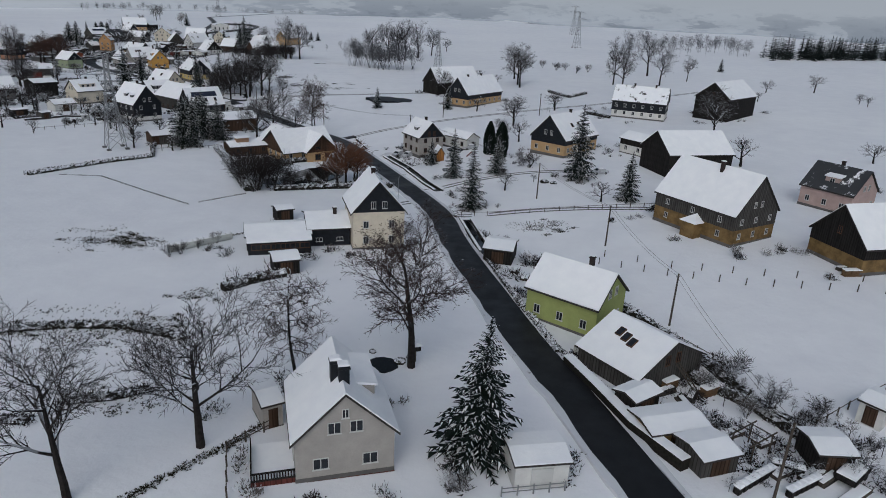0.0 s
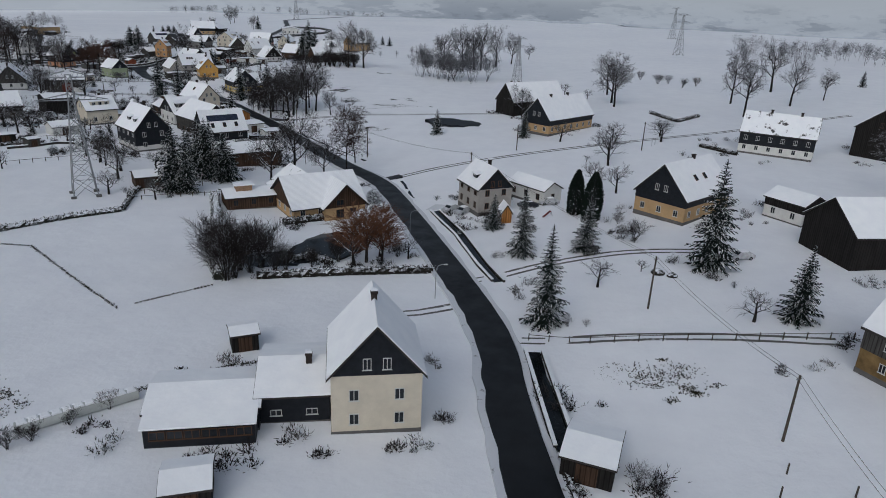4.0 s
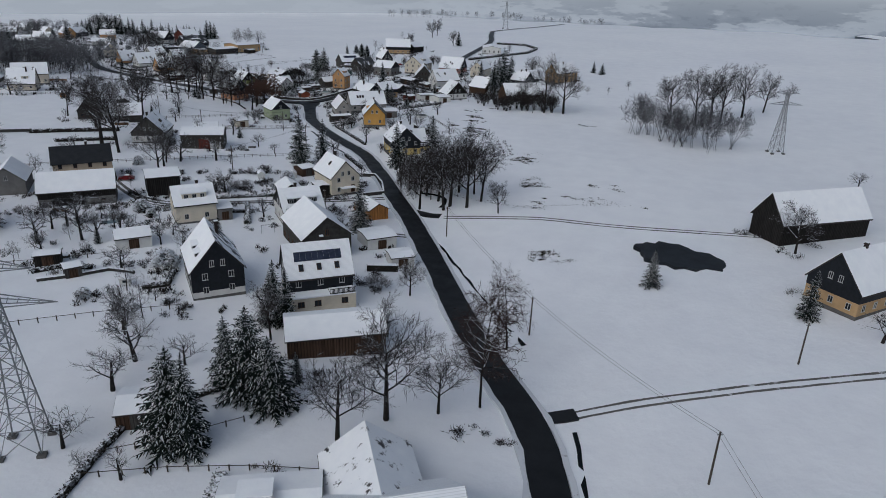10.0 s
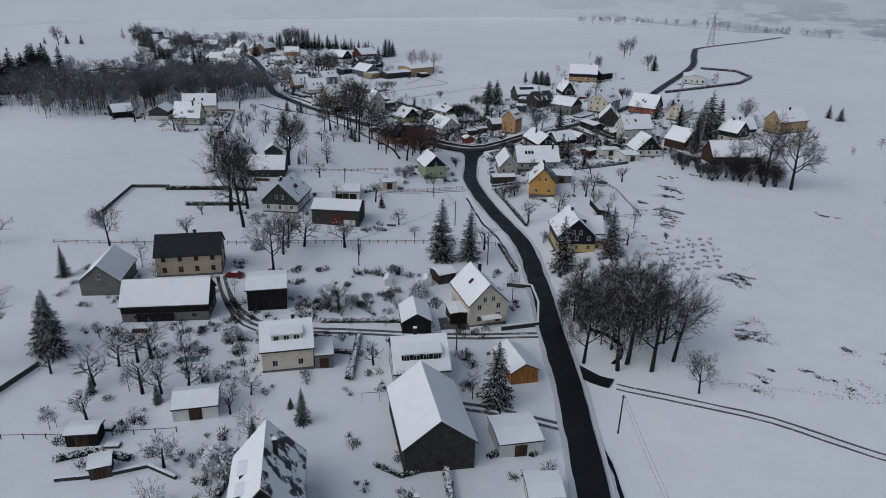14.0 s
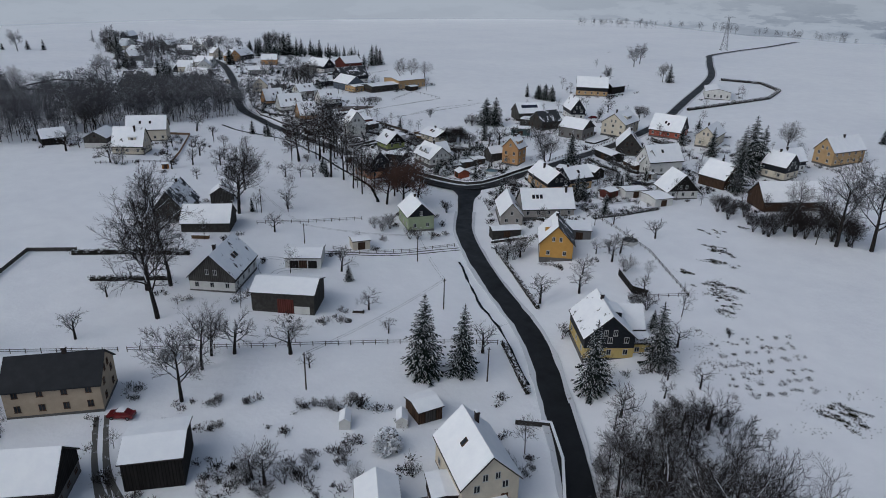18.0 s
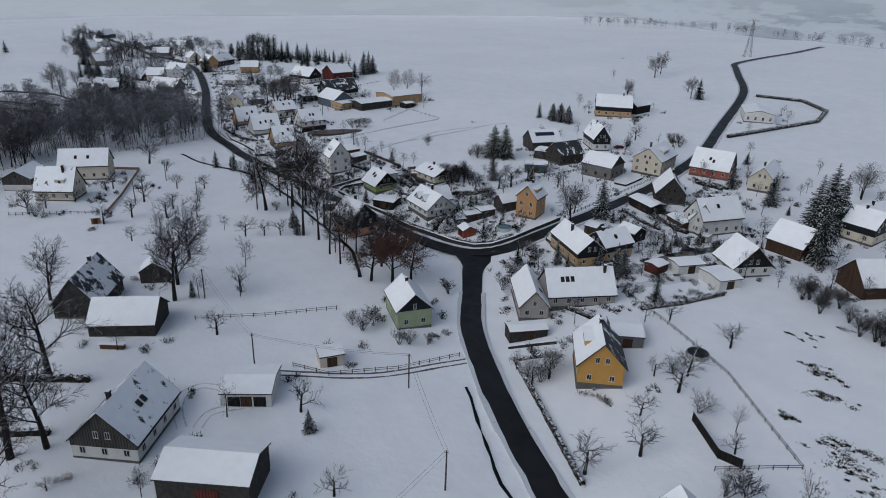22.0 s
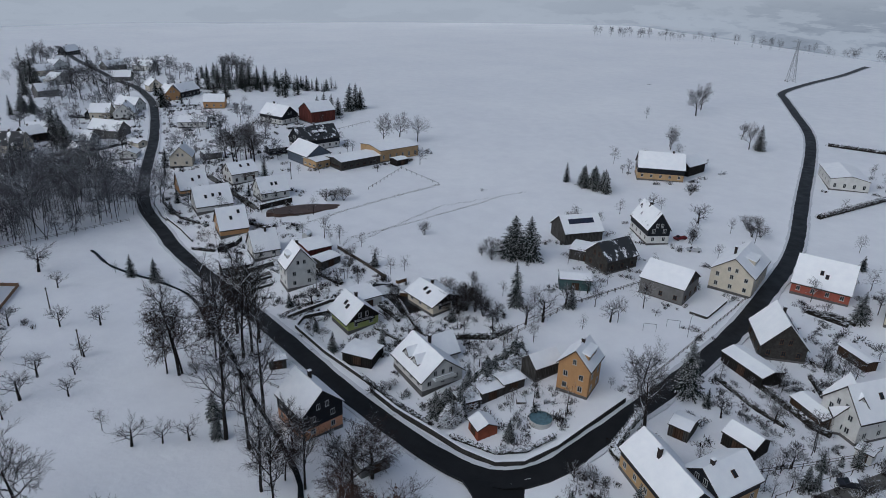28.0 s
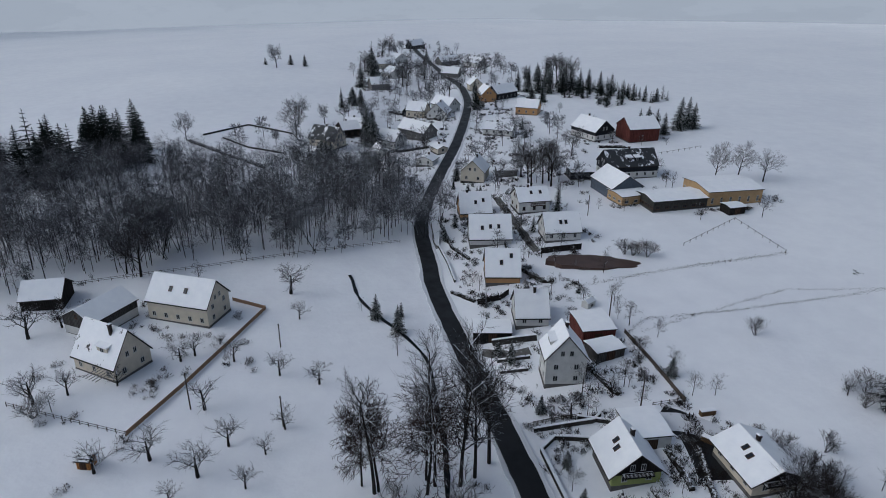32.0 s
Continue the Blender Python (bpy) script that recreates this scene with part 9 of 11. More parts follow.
trees("fruit", (-240.9, 344.2, 7.0), (-131.0, 365.4, 4.0), (-144.0, 257.2, 4.2), (-127.3, 229.8, 5.1), (-218.6, 277.9, 4.4), (-193.3, 325.0, 7.2), (21.2, 200.0, 7.2), (-347.4, 382.5, 5.3), (-241.5, 449.3, 6.9), (-147.7, 365.6, 5.1))
trees("fruit", (-143.5, 267.0, 7.2), (10.0, 252.4, 6.4), (-239.1, 453.2, 9), (-146.1, 266.6, 5.1), (-226.6, 464.2, 6.1), (-168.9, 362.5, 6.2), (-145.1, 376.1, 7.3), (-238.7, 463.0, 7.1), (-167.5, 366.6, 6.2), (-219.6, 474.5, 2.3))
trees("fruit", (-361.2, 382.8, 9), (-357.9, 324.0, 9), (-361.1, 330.4, 5.6), (-253.3, 462.5, 5.0), (-238.4, 473.9, 4.9), (16.3, 227.5, 2.1), (-226.9, 329.1, 6.4), (22.2, 231.5, 9), (-163.6, 291.2, 3.4), (-288.3, 340.5, 4.7))
trees("fruit", (-266.1, 386.5, 2.7), (78.5, 176.2, 8.2), (-306.4, 340.9, 6.6), (40.0, 258.0, 7.0), (-233.6, 228.6, 8.7), (-331.9, 343.3, 4.4), (120.7, 187.4, 6.2), (-424.6, 420.8, 6.4), (-236.1, 543.9, 6.9), (-253.6, 546.5, 6.2))
trees("fruit", (23.4, 346.2, 4.4), (14.3, 355.1, 5.5), (25.6, 257.1, 6.3), (41.0, 267.0, 6.5), (135.3, 300.1, 4.8), (179.7, 293.1, 5.1), (180.3, 300.7, 4.8), (151.2, 328.5, 6.5), (177.1, 334.1, 9))
trees("shrub", (2.3, 46.7, 2.4), (28.6, 57.8, 1.9), (37.9, 58.9, 3.2), (33.6, 61.5, 2.7), (41.8, 56.4, 2.1), (44.4, 56.5, 1.8), (36.1, 62.3, 5.0), (40.3, 60.1, 1.9), (30.6, 66.8, 2.8), (41.9, 62.1, 2.6))
trees("shrub", (-99.5, 209.5, 1.9), (34.5, 68.5, 4.3), (8.7, 136.1, 2.0), (-76.0, 236.2, 4.0), (11.2, 136.2, 1.2), (-77.9, 236.0, 3.0), (-75.5, 238.4, 2.0), (-284.7, 386.5, 3.6), (-150.9, 285.6, 2.7), (-74.7, 244.7, 4.1))
trees("shrub", (-147.8, 289.7, 3.2), (-149.0, 288.5, 2.7), (-153.3, 284.2, 2.1), (-155.1, 282.4, 2.1), (-162.0, 276.5, 1.6), (-117.9, 203.1, 1.9), (-97.8, 324.4, 4.8), (-166.0, 273.6, 1.6), (-101.8, 324.3, 4.9), (-105.4, 324.8, 4.0))
trees("shrub", (-21.0, 152.1, 1.9), (-204.7, 414.1, 3.6), (-206.6, 413.5, 3.6), (34.0, 150.7, 1.2), (-25.8, 152.8, 1.9), (-168.2, 364.7, 4.9), (-19.6, 157.9, 4.0), (-171.2, 364.7, 5.0), (-262.4, 448.4, 5), (-260.3, 449.8, 5))
trees("shrub", (-258.4, 451.2, 5), (14.0, 162.5, 1.9), (-124.5, 224.0, 1.1), (15.4, 103.9, 2.0), (-168.6, 370.1, 5.0), (14.1, 105.1, 2.5), (-43.1, 97.1, 2.4), (-41.9, 98.6, 2.4), (-267.5, 450.1, 4.4), (-173.9, 370.7, 3.8))
trees("shrub", (-40.2, 101.6, 2.0), (-197.8, 354.7, 3.9), (-196.4, 356.4, 4.0), (-193.7, 359.3, 2.7), (-38.1, 104.8, 2.2), (21.4, 169.4, 4.5), (19.7, 170.5, 3.0), (-135.5, 336.4, 3.8), (-207.5, 353.0, 5), (-246.2, 412.4, 1.4))
trees("shrub", (-207.4, 356.2, 5), (-210.6, 352.8, 4.1), (-252.3, 408.4, 2.9), (50.5, 108.2, 2.5), (-250.5, 411.6, 2.9), (19.6, 178.9, 2.1), (-107.6, 355.3, 2.3), (-326.2, 329.4, 5), (-128.8, 355.2, 5), (-126.5, 356.8, 5))
trees("shrub", (-241.3, 435.3, 3.0), (-275.6, 475.8, 3.6), (-273.7, 478.0, 5), (-341.4, 363.8, 2.8), (-255.6, 430.0, 2.3), (-140.7, 265.4, 2.9), (-247.6, 446.0, 5), (-194.1, 401.6, 3.0), (-141.7, 269.0, 3.7), (-145.3, 265.1, 4.4))
trees("shrub", (-134.5, 277.0, 3.0), (-198.3, 400.5, 3.8), (-129.2, 283.3, 3.0), (-324.1, 449.1, 1.5), (-200.8, 400.6, 3.1), (-337.8, 427.5, 4.0), (-258.8, 442.0, 5), (-139.7, 372.5, 5), (-141.9, 273.8, 3.0), (-138.2, 277.9, 3.0))
trees("shrub", (-257.5, 444.9, 4.8), (-341.9, 479.1, 5), (-344.4, 476.2, 5), (-346.1, 474.5, 5), (-270.4, 473.9, 5), (-344.4, 478.1, 5), (-207.1, 381.8, 4.6), (-197.8, 392.4, 4.6), (-218.4, 543.3, 5), (-216.4, 545.1, 4.7))
trees("shrub", (-264.3, 457.0, 4.2), (-231.5, 525.1, 5), (-268.1, 515.0, 4.9), (-221.9, 549.8, 5), (-219.2, 552.1, 4.8), (-249.2, 569.6, 5), (-298.0, 474.7, 5), (71.5, 394.7, 5), (79.3, 402.2, 5), (61.8, 406.8, 5))
trees("shrub", (67.0, 408.1, 5), (55.1, 420.4, 5))
trees("column", (14.4, 180.9, 9.6), (11.4, 184.6, 9.1))
trees("bush", (-41.7, 139.3, 9), (-41.1, 140.5, 9), (-39.7, 143.1, 9), (-36.4, 144.7, 7.0), (-35.1, 145.8, 5.0), (-45.0, 141.4, 7.8), (-41.7, 143.6, 9), (-31.6, 148.2, 4.2), (-39.0, 145.6, 9), (-28.3, 151.9, 4.7))
trees("bush", (-46.2, 145.5, 9), (-251.9, 445.9, 6.3), (-257.7, 442.9, 8.7), (-254.9, 446.3, 6.7), (-256.9, 445.3, 7.2), (-119.0, 418.7, 7.6), (-120.7, 419.8, 7.7), (-123.6, 419.9, 6.3), (-118.4, 421.8, 9), (-110.7, 423.6, 8.3))
trees("bush", (-113.4, 423.7, 9), (-100.1, 425.8, 9), (-104.7, 426.5, 9), (-116.7, 426.0, 9), (-108.9, 427.7, 7.6), (-126.7, 425.3, 5.6), (-101.4, 429.5, 8.9), (-113.3, 429.1, 9), (-132.8, 425.6, 5.8), (-104.4, 431.9, 7.6))
trees("bush", (-116.6, 431.5, 9), (-107.5, 434.3, 7.7), (-129.9, 431.2, 5.8), (-133.1, 431.4, 5.9), (-137.7, 430.5, 6.8), (-136.4, 431.6, 5.9), (-109.6, 437.9, 9))
trees("willow", (-23.9, 153.3, 11.0), (-22.4, 156.9, 9.0), (-25.6, 151.4, 7.5), (-21.4, 153.6, 8.0))
trees("snowshrub", (-20.8, 162.5, 1.5), (-29.2, 169.1, 3.5), (-29.1, 171.8, 3.5), (-28.8, 177.8, 3.0), (-31.8, 191.0, 2.8), (-117.2, 221.7, 3.5), (-143.4, 241.7, 2.0), (-148.9, 243.8, 2.7), (-118.3, 204.0, 1.9), (-136.6, 285.2, 3.5))
trees("snowshrub", (-184.9, 274.2, 2.5))
trees("tall", (-285.2, 393.6, 24.6), (-284.0, 397.7, 24.7), (-286.9, 392.7, 19.5), (-285.2, 400.9, 23.5), (-287.9, 404.9, 25.6), (-295.2, 403.5, 26), (-237.7, 372.9, 20.4), (-244.7, 375.1, 20.2), (-240.0, 380.7, 15.9), (-255.2, 379.8, 22.7))
trees("tall", (-297.7, 397.5, 22.9), (-248.1, 384.3, 14.0), (-260.8, 378.6, 25.8), (-263.2, 388.5, 22.7), (-286.5, 383.5, 23.5))
trees("beech", (-219.5, 374.4, 17), (-224.6, 371.8, 15))
trees("linden", (-218.0, 379.6, 15), (-229.6, 380.4, 13), (-234.1, 390.9, 13.3))
trees("birch", (-387.9, 544.5, 15.8), (-385.2, 552.7, 15.4), (-379.2, 558.9, 12.9), (-142.9, 521.8, 13.1), (-521.2, 413.0, 20.1), (-530.3, 363.7, 14.3), (-254.4, 651.0, 12.9))


# ---- garden undergrowth ----
undergrowth("bare garden shrubs and stalks in the orchards", 0, "darktwig", 1.25, (-160.9, 238.4), (-157.1, 238.6), (-156.5, 240.3), (-154.4, 242.3), (-154.5, 243.4), (-149.3, 242.7), (-147.6, 243.3), (-149.7, 235.9), (-147.0, 236.5), (-143.1, 241.3), (-165.8, 229.0), (-162.2, 230.3), (-168.6, 226.3), (-150.5, 264.7), (-145.7, 263.8), (-147.1, 268.2), (-147.6, 270.7), (-143.6, 271.8), (-141.3, 271.2), (-142.9, 275.6), (-141.3, 277.2), (-141.4, 280.4), (-141.4, 283.6), (-152.8, 262.4), (-160.1, 267.5), (-150.3, 261.9), (-144.1, 260.0), (-146.6, 265.8), (-143.5, 266.1), (-139.0, 270.7), (-135.3, 271.7), (-152.0, 275.8), (-153.0, 253.8), (-168.7, 269.2), (-166.4, 273.4), (-162.2, 277.8), (-154.4, 284.1), (-150.9, 285.9), (-147.6, 289.6), (-111.3, 272.3))
undergrowth("bare garden shrubs and stalks in the orchards", 40, "darktwig", 1.25, (-109.1, 270.4), (-108.1, 276.9), (-131.3, 284.8), (-131.7, 307.8), (-122.7, 225.7), (-115.2, 217.8), (-113.8, 221.9), (-117.4, 203.9), (-108.9, 213.5), (-99.4, 207.5), (-99.3, 209.8), (-114.0, 225.0), (-117.7, 224.1), (-81.4, 236.3), (-79.0, 236.6), (-77.6, 236.2), (-79.3, 241.1), (-104.1, 265.4), (-102.0, 267.2), (-121.0, 220.1), (-123.6, 218.3), (5.7, 117.4), (7.3, 117.8), (8.0, 116.1), (13.8, 104.4), (15.0, 103.3), (16.2, 102.2), (45.0, 136.2), (42.8, 134.8), (26.4, 66.2), (27.8, 66.4), (28.8, 65.3), (29.5, 62.1), (29.6, 58.9), (30.4, 58.1), (30.5, 55.3), (32.7, 56.4), (32.6, 53.8), (35.6, 57.8), (35.0, 54.0))
undergrowth("bare garden shrubs and stalks in the orchards", 80, "darktwig", 1.25, (34.8, 51.5), (41.2, 57.3), (43.5, 57.4), (41.6, 52.2), (29.8, 51.0), (16.4, 72.6), (12.7, 91.3), (11.1, 97.9), (9.6, 102.7), (13.0, 50.4), (13.0, 52.0), (24.7, 62.5))
undergrowth("small evergreen garden shrubs under snow", 10, "snowhedge", 1.1, (-278.5, 416.5), (-268.2, 426.9), (-256.2, 435.7), (-249.5, 445.6), (-244.8, 454.7), (-239.0, 462.6), (-246.2, 411.0), (-222.7, 417.8), (-227.9, 420.1), (-215.1, 423.3), (-235.0, 424.6), (-202.1, 414.9), (-203.4, 407.9), (-198.5, 406.7), (-194.8, 389.0), (-179.7, 389.0), (-166.9, 403.7), (-161.8, 408.7), (-159.9, 415.0), (-156.1, 422.2), (-167.1, 421.7), (-160.3, 423.0), (-201.3, 402.6), (-174.2, 394.7), (-381.1, 439.8), (-387.0, 454.4), (-408.6, 460.3), (-362.0, 433.4), (-339.0, 428.1), (-333.3, 426.9), (-292.8, 415.4), (-282.1, 421.4), (-282.3, 423.8), (-269.4, 428.1), (-268.3, 432.9), (-275.2, 434.0), (-302.3, 437.1), (-293.8, 436.6), (-342.2, 444.3), (-340.0, 448.1))
undergrowth("small evergreen garden shrubs under snow", 50, "snowhedge", 1.1, (-376.1, 463.0), (-422.1, 473.8), (-447.8, 443.7), (-510.1, 456.1), (-509.9, 485.7), (-501.3, 479.3), (-531.9, 521.1), (-506.5, 538.3), (-444.6, 514.6), (-469.3, 409.4), (-497.8, 402.5), (-500.5, 439.3), (-450.6, 425.8), (-338.9, 356.6), (-341.8, 362.6), (-339.8, 368.5), (-332.2, 356.3), (-326.2, 349.8), (-324.4, 329.6), (-52.2, 189.6), (-40.9, 205.0), (-104.1, 210.9), (-16.9, 196.4), (-9.4, 174.4), (-20.5, 160.7), (-154.0, 282.7), (-141.9, 281.7), (-136.6, 220.1), (-139.6, 237.8), (16.1, 178.5), (20.0, 169.2), (35.3, 172.8), (43.8, 240.0), (54.8, 256.8), (-2.3, 162.1), (2.7, 149.6), (-31.9, 149.3), (-22.1, 152.9), (-17.0, 159.0))
undergrowth("low dark garden shrubs between the houses", 20, "darktwig", 1.3, (-269.0, 418.7), (-261.6, 429.5), (-253.6, 437.7), (-248.1, 449.3), (-244.0, 460.9), (-268.2, 415.8), (-251.8, 410.5), (-235.3, 409.5), (-219.1, 417.4), (-218.6, 423.7), (-233.1, 436.9), (-204.2, 414.7), (-205.3, 404.3), (-200.4, 407.6), (-203.0, 423.6), (-193.8, 412.4), (-190.0, 383.6), (-170.1, 406.8), (-164.4, 407.6), (-160.2, 412.8), (-157.8, 417.7), (-169.6, 419.6), (-164.1, 422.0), (-200.4, 405.4), (-171.9, 396.4), (-167.6, 433.3), (-381.7, 445.9), (-406.3, 463.7), (-379.6, 435.4), (-346.1, 428.1), (-339.9, 431.6), (-332.8, 429.8), (-305.1, 418.0), (-285.9, 417.9), (-287.3, 421.1), (-271.6, 432.2), (-268.1, 436.2), (-299.5, 437.9), (-301.8, 434.0), (-300.2, 445.4))
undergrowth("low dark garden shrubs between the houses", 60, "darktwig", 1.3, (-340.7, 441.0), (-336.1, 442.6), (-320.4, 447.4), (-382.1, 462.2), (-414.6, 473.5), (-431.8, 442.8), (-464.2, 444.2), (-531.9, 497.8), (-528.7, 512.9), (-498.8, 524.3), (-471.3, 527.6), (-440.7, 523.4), (-487.5, 405.7), (-466.1, 425.2), (-347.5, 353.3), (-345.5, 359.2), (-333.9, 364.3), (-330.2, 368.6), (-329.3, 346.7), (-323.7, 336.2), (-189.2, 450.0), (-186.3, 447.3), (-186.6, 463.6), (-181.1, 462.8), (-210.6, 474.4), (-206.7, 470.8), (-185.3, 464.7), (-185.2, 477.6), (-179.0, 470.6), (-178.9, 489.7), (-179.2, 495.9), (-186.7, 496.2), (-174.8, 493.2), (-170.6, 490.7), (-163.8, 496.5), (-162.5, 503.9), (-158.5, 501.1), (-220.9, 424.7), (-216.1, 423.6), (-215.6, 428.5))
undergrowth("low dark garden shrubs between the houses", 100, "darktwig", 1.3, (-220.0, 412.9), (-226.8, 416.5), (-259.6, 417.4), (-259.2, 422.2), (-268.6, 421.3), (-259.1, 427.4), (-293.8, 434.4), (-286.2, 432.9), (-292.9, 422.8), (-353.7, 462.5), (-378.0, 468.6), (-396.0, 468.7), (-447.4, 494.3), (-442.6, 480.1), (-416.1, 456.1), (-494.2, 597.8), (-466.0, 554.2))
undergrowth("dry stalks and low shrubs along garden beds", 30, "darktwig", 1.1, (-43.3, 203.3), (-37.6, 204.7), (-66.9, 205.0), (-116.4, 202.9), (-10.1, 175.3), (-11.3, 178.3), (-15.3, 184.8), (-148.3, 265.3), (-150.0, 286.4), (-137.1, 264.6), (15.5, 184.7), (18.5, 173.0), (26.7, 160.5), (31.6, 153.1), (39.6, 212.2), (53.2, 263.7), (56.0, 243.8), (1.2, 146.1), (-35.6, 149.2), (-25.1, 150.6), (-20.2, 160.5), (-28.0, 148.3))
undergrowth("dark leafless shrubs along house walls", 40, "darktwig", 1.1, (-13.1, 60.2), (-10.2, 44.2), (2.0, 48.4), (2.3, 48.9), (21.6, 98.5), (23.0, 92.3), (23.9, 82.0), (41.9, 114.7), (50.2, 108.0), (59.9, 111.2), (33.8, 126.5), (59.0, 111.3), (62.2, 98.5), (84.3, 112.5), (86.6, 111.6), (81.1, 118.6), (83.3, 135.1), (104.9, 158.9), (83.9, 153.7), (90.5, 139.4), (101.3, 165.1), (55.9, 155.0), (44.0, 183.6), (44.2, 194.1), (34.1, 176.0), (19.2, 182.6), (-5.3, 182.3), (-2.3, 198.4), (-13.9, 196.2), (1.6, 201.0), (-2.8, 193.7), (2.7, 175.8), (-5.7, 183.4), (6.9, 282.6), (21.9, 279.4), (18.3, 285.7), (-5.2, 288.9), (-13.8, 298.6), (-4.4, 313.0), (0.5, 296.1))
undergrowth("dark leafless shrubs along house walls", 80, "darktwig", 1.1, (74.0, 270.4), (77.1, 267.3), (95.1, 264.7), (107.4, 249.1), (118.9, 275.6), (89.4, 244.6), (125.6, 268.7), (50.5, 195.7), (58.5, 178.7), (46.4, 188.0), (-15.0, 101.9), (-7.5, 105.0), (-4.4, 110.2), (-20.4, 100.7), (-23.6, 99.4), (-37.7, 102.1), (-34.6, 111.8), (-25.7, 99.0), (-28.6, 183.1), (-32.1, 186.8), (-40.4, 166.9), (-47.9, 184.8), (-60.9, 214.6), (-62.0, 212.1), (-75.7, 218.9), (-72.7, 204.5), (-80.2, 216.6), (-88.5, 218.2), (-73.9, 222.4), (-109.6, 211.9), (-109.0, 228.0), (-95.6, 213.5), (-104.3, 210.4), (-93.0, 236.9), (-98.9, 233.7), (-93.4, 235.7), (-117.6, 268.8), (-123.0, 268.1), (-115.0, 253.7), (-119.5, 255.5))
undergrowth("dark leafless shrubs along house walls", 120, "darktwig", 1.1, (-118.3, 279.2), (-119.5, 300.2), (-125.4, 300.6), (-117.3, 297.9), (-114.5, 280.5), (-132.6, 258.9), (-137.1, 239.8), (-134.1, 253.6), (-139.1, 254.7), (-180.1, 234.8), (-160.2, 252.8), (-179.2, 237.1), (-147.9, 253.1), (-156.2, 249.3), (-149.0, 263.2), (-179.3, 265.6), (-193.2, 244.9), (-176.1, 255.8), (-187.4, 243.8), (-194.2, 232.4), (-199.8, 238.7), (-200.2, 237.8), (-197.4, 304.7), (-211.9, 287.6), (-211.1, 314.1), (-217.1, 311.9), (-175.5, 306.0), (-199.2, 307.3), (-181.8, 299.5), (-246.1, 326.2), (-230.3, 315.4), (-202.4, 330.6), (-197.3, 341.1), (-199.5, 371.4), (-207.7, 358.9), (-194.5, 363.1), (-206.6, 373.6), (-214.4, 366.7), (-153.8, 366.1), (-148.9, 374.0))
undergrowth("dark leafless shrubs along house walls", 160, "darktwig", 1.1, (-131.5, 344.0), (-112.8, 334.8), (-125.5, 331.6), (-137.3, 344.5), (-114.8, 333.3), (-167.1, 399.6), (-182.7, 404.0), (-185.8, 378.5), (-178.8, 388.3), (-194.0, 398.2), (-200.8, 415.1), (-202.1, 422.1), (-201.5, 428.3), (-186.9, 436.1), (-181.4, 415.8), (-211.5, 440.6), (-232.4, 435.3), (-226.2, 440.2), (-237.9, 421.1), (-257.8, 425.4), (-252.9, 415.5), (-244.5, 391.4), (-252.6, 383.1), (-301.4, 419.8), (-311.4, 434.4), (-274.8, 434.9), (-268.1, 432.6), (-265.7, 424.7), (-281.5, 426.2), (-283.1, 426.2), (-279.6, 441.7), (-256.8, 438.2), (-273.7, 437.9), (-266.9, 436.7), (-276.7, 447.0), (-335.5, 432.4), (-328.1, 427.4), (-335.4, 429.8), (-341.7, 439.7), (-344.0, 443.7))
undergrowth("dark leafless shrubs along house walls", 200, "darktwig", 1.1, (-351.9, 445.0), (-379.6, 453.1), (-368.6, 454.0), (-381.0, 450.8), (-365.4, 445.0), (-395.8, 439.9), (-390.3, 460.3), (-391.9, 461.4), (-384.8, 475.6), (-375.1, 468.7), (-372.1, 456.2), (-364.8, 455.4), (-361.4, 474.3), (-365.2, 473.8), (-373.9, 456.9), (-385.1, 519.0), (-400.8, 510.8), (-380.6, 513.7), (-362.0, 515.6), (-364.0, 521.5), (-405.6, 504.3), (-452.7, 537.5), (-468.4, 551.3), (-461.6, 557.9), (-450.2, 543.3), (-457.4, 569.1), (-366.8, 349.2), (-354.2, 344.5), (-353.4, 350.0), (-361.8, 349.3), (-352.0, 367.9), (-369.6, 339.7), (-356.5, 345.6), (-366.6, 348.2), (-360.0, 349.0), (-333.2, 350.4), (-330.6, 349.1), (-346.2, 346.4), (-328.4, 350.5), (-365.5, 329.7))
undergrowth("dark leafless shrubs along house walls", 240, "darktwig", 1.1, (-364.8, 329.0), (-368.3, 327.6), (-383.5, 322.0), (-368.5, 318.9), (-303.5, 336.6), (-311.6, 345.6), (-313.7, 344.3), (-256.2, 303.6), (-210.8, 519.5), (-209.0, 495.7), (-221.3, 511.5), (-219.0, 481.5), (-218.1, 496.7), (-235.2, 490.1), (-235.0, 494.2), (-244.0, 505.4), (-232.7, 499.8), (-265.1, 494.9), (-247.1, 470.1), (-261.9, 497.4), (-246.8, 533.5), (-243.6, 514.7), (-243.3, 532.2), (-241.1, 527.3), (-253.8, 587.2), (-254.5, 584.3), (-264.6, 573.3), (-252.9, 592.0), (-267.4, 606.2), (-180.3, 513.3), (-198.0, 527.5), (-196.2, 525.2), (-182.6, 481.0), (-170.1, 528.9), (-165.4, 507.3), (-164.9, 515.3), (-180.0, 509.7), (-179.0, 520.8), (-212.7, 606.7), (-213.6, 638.1))
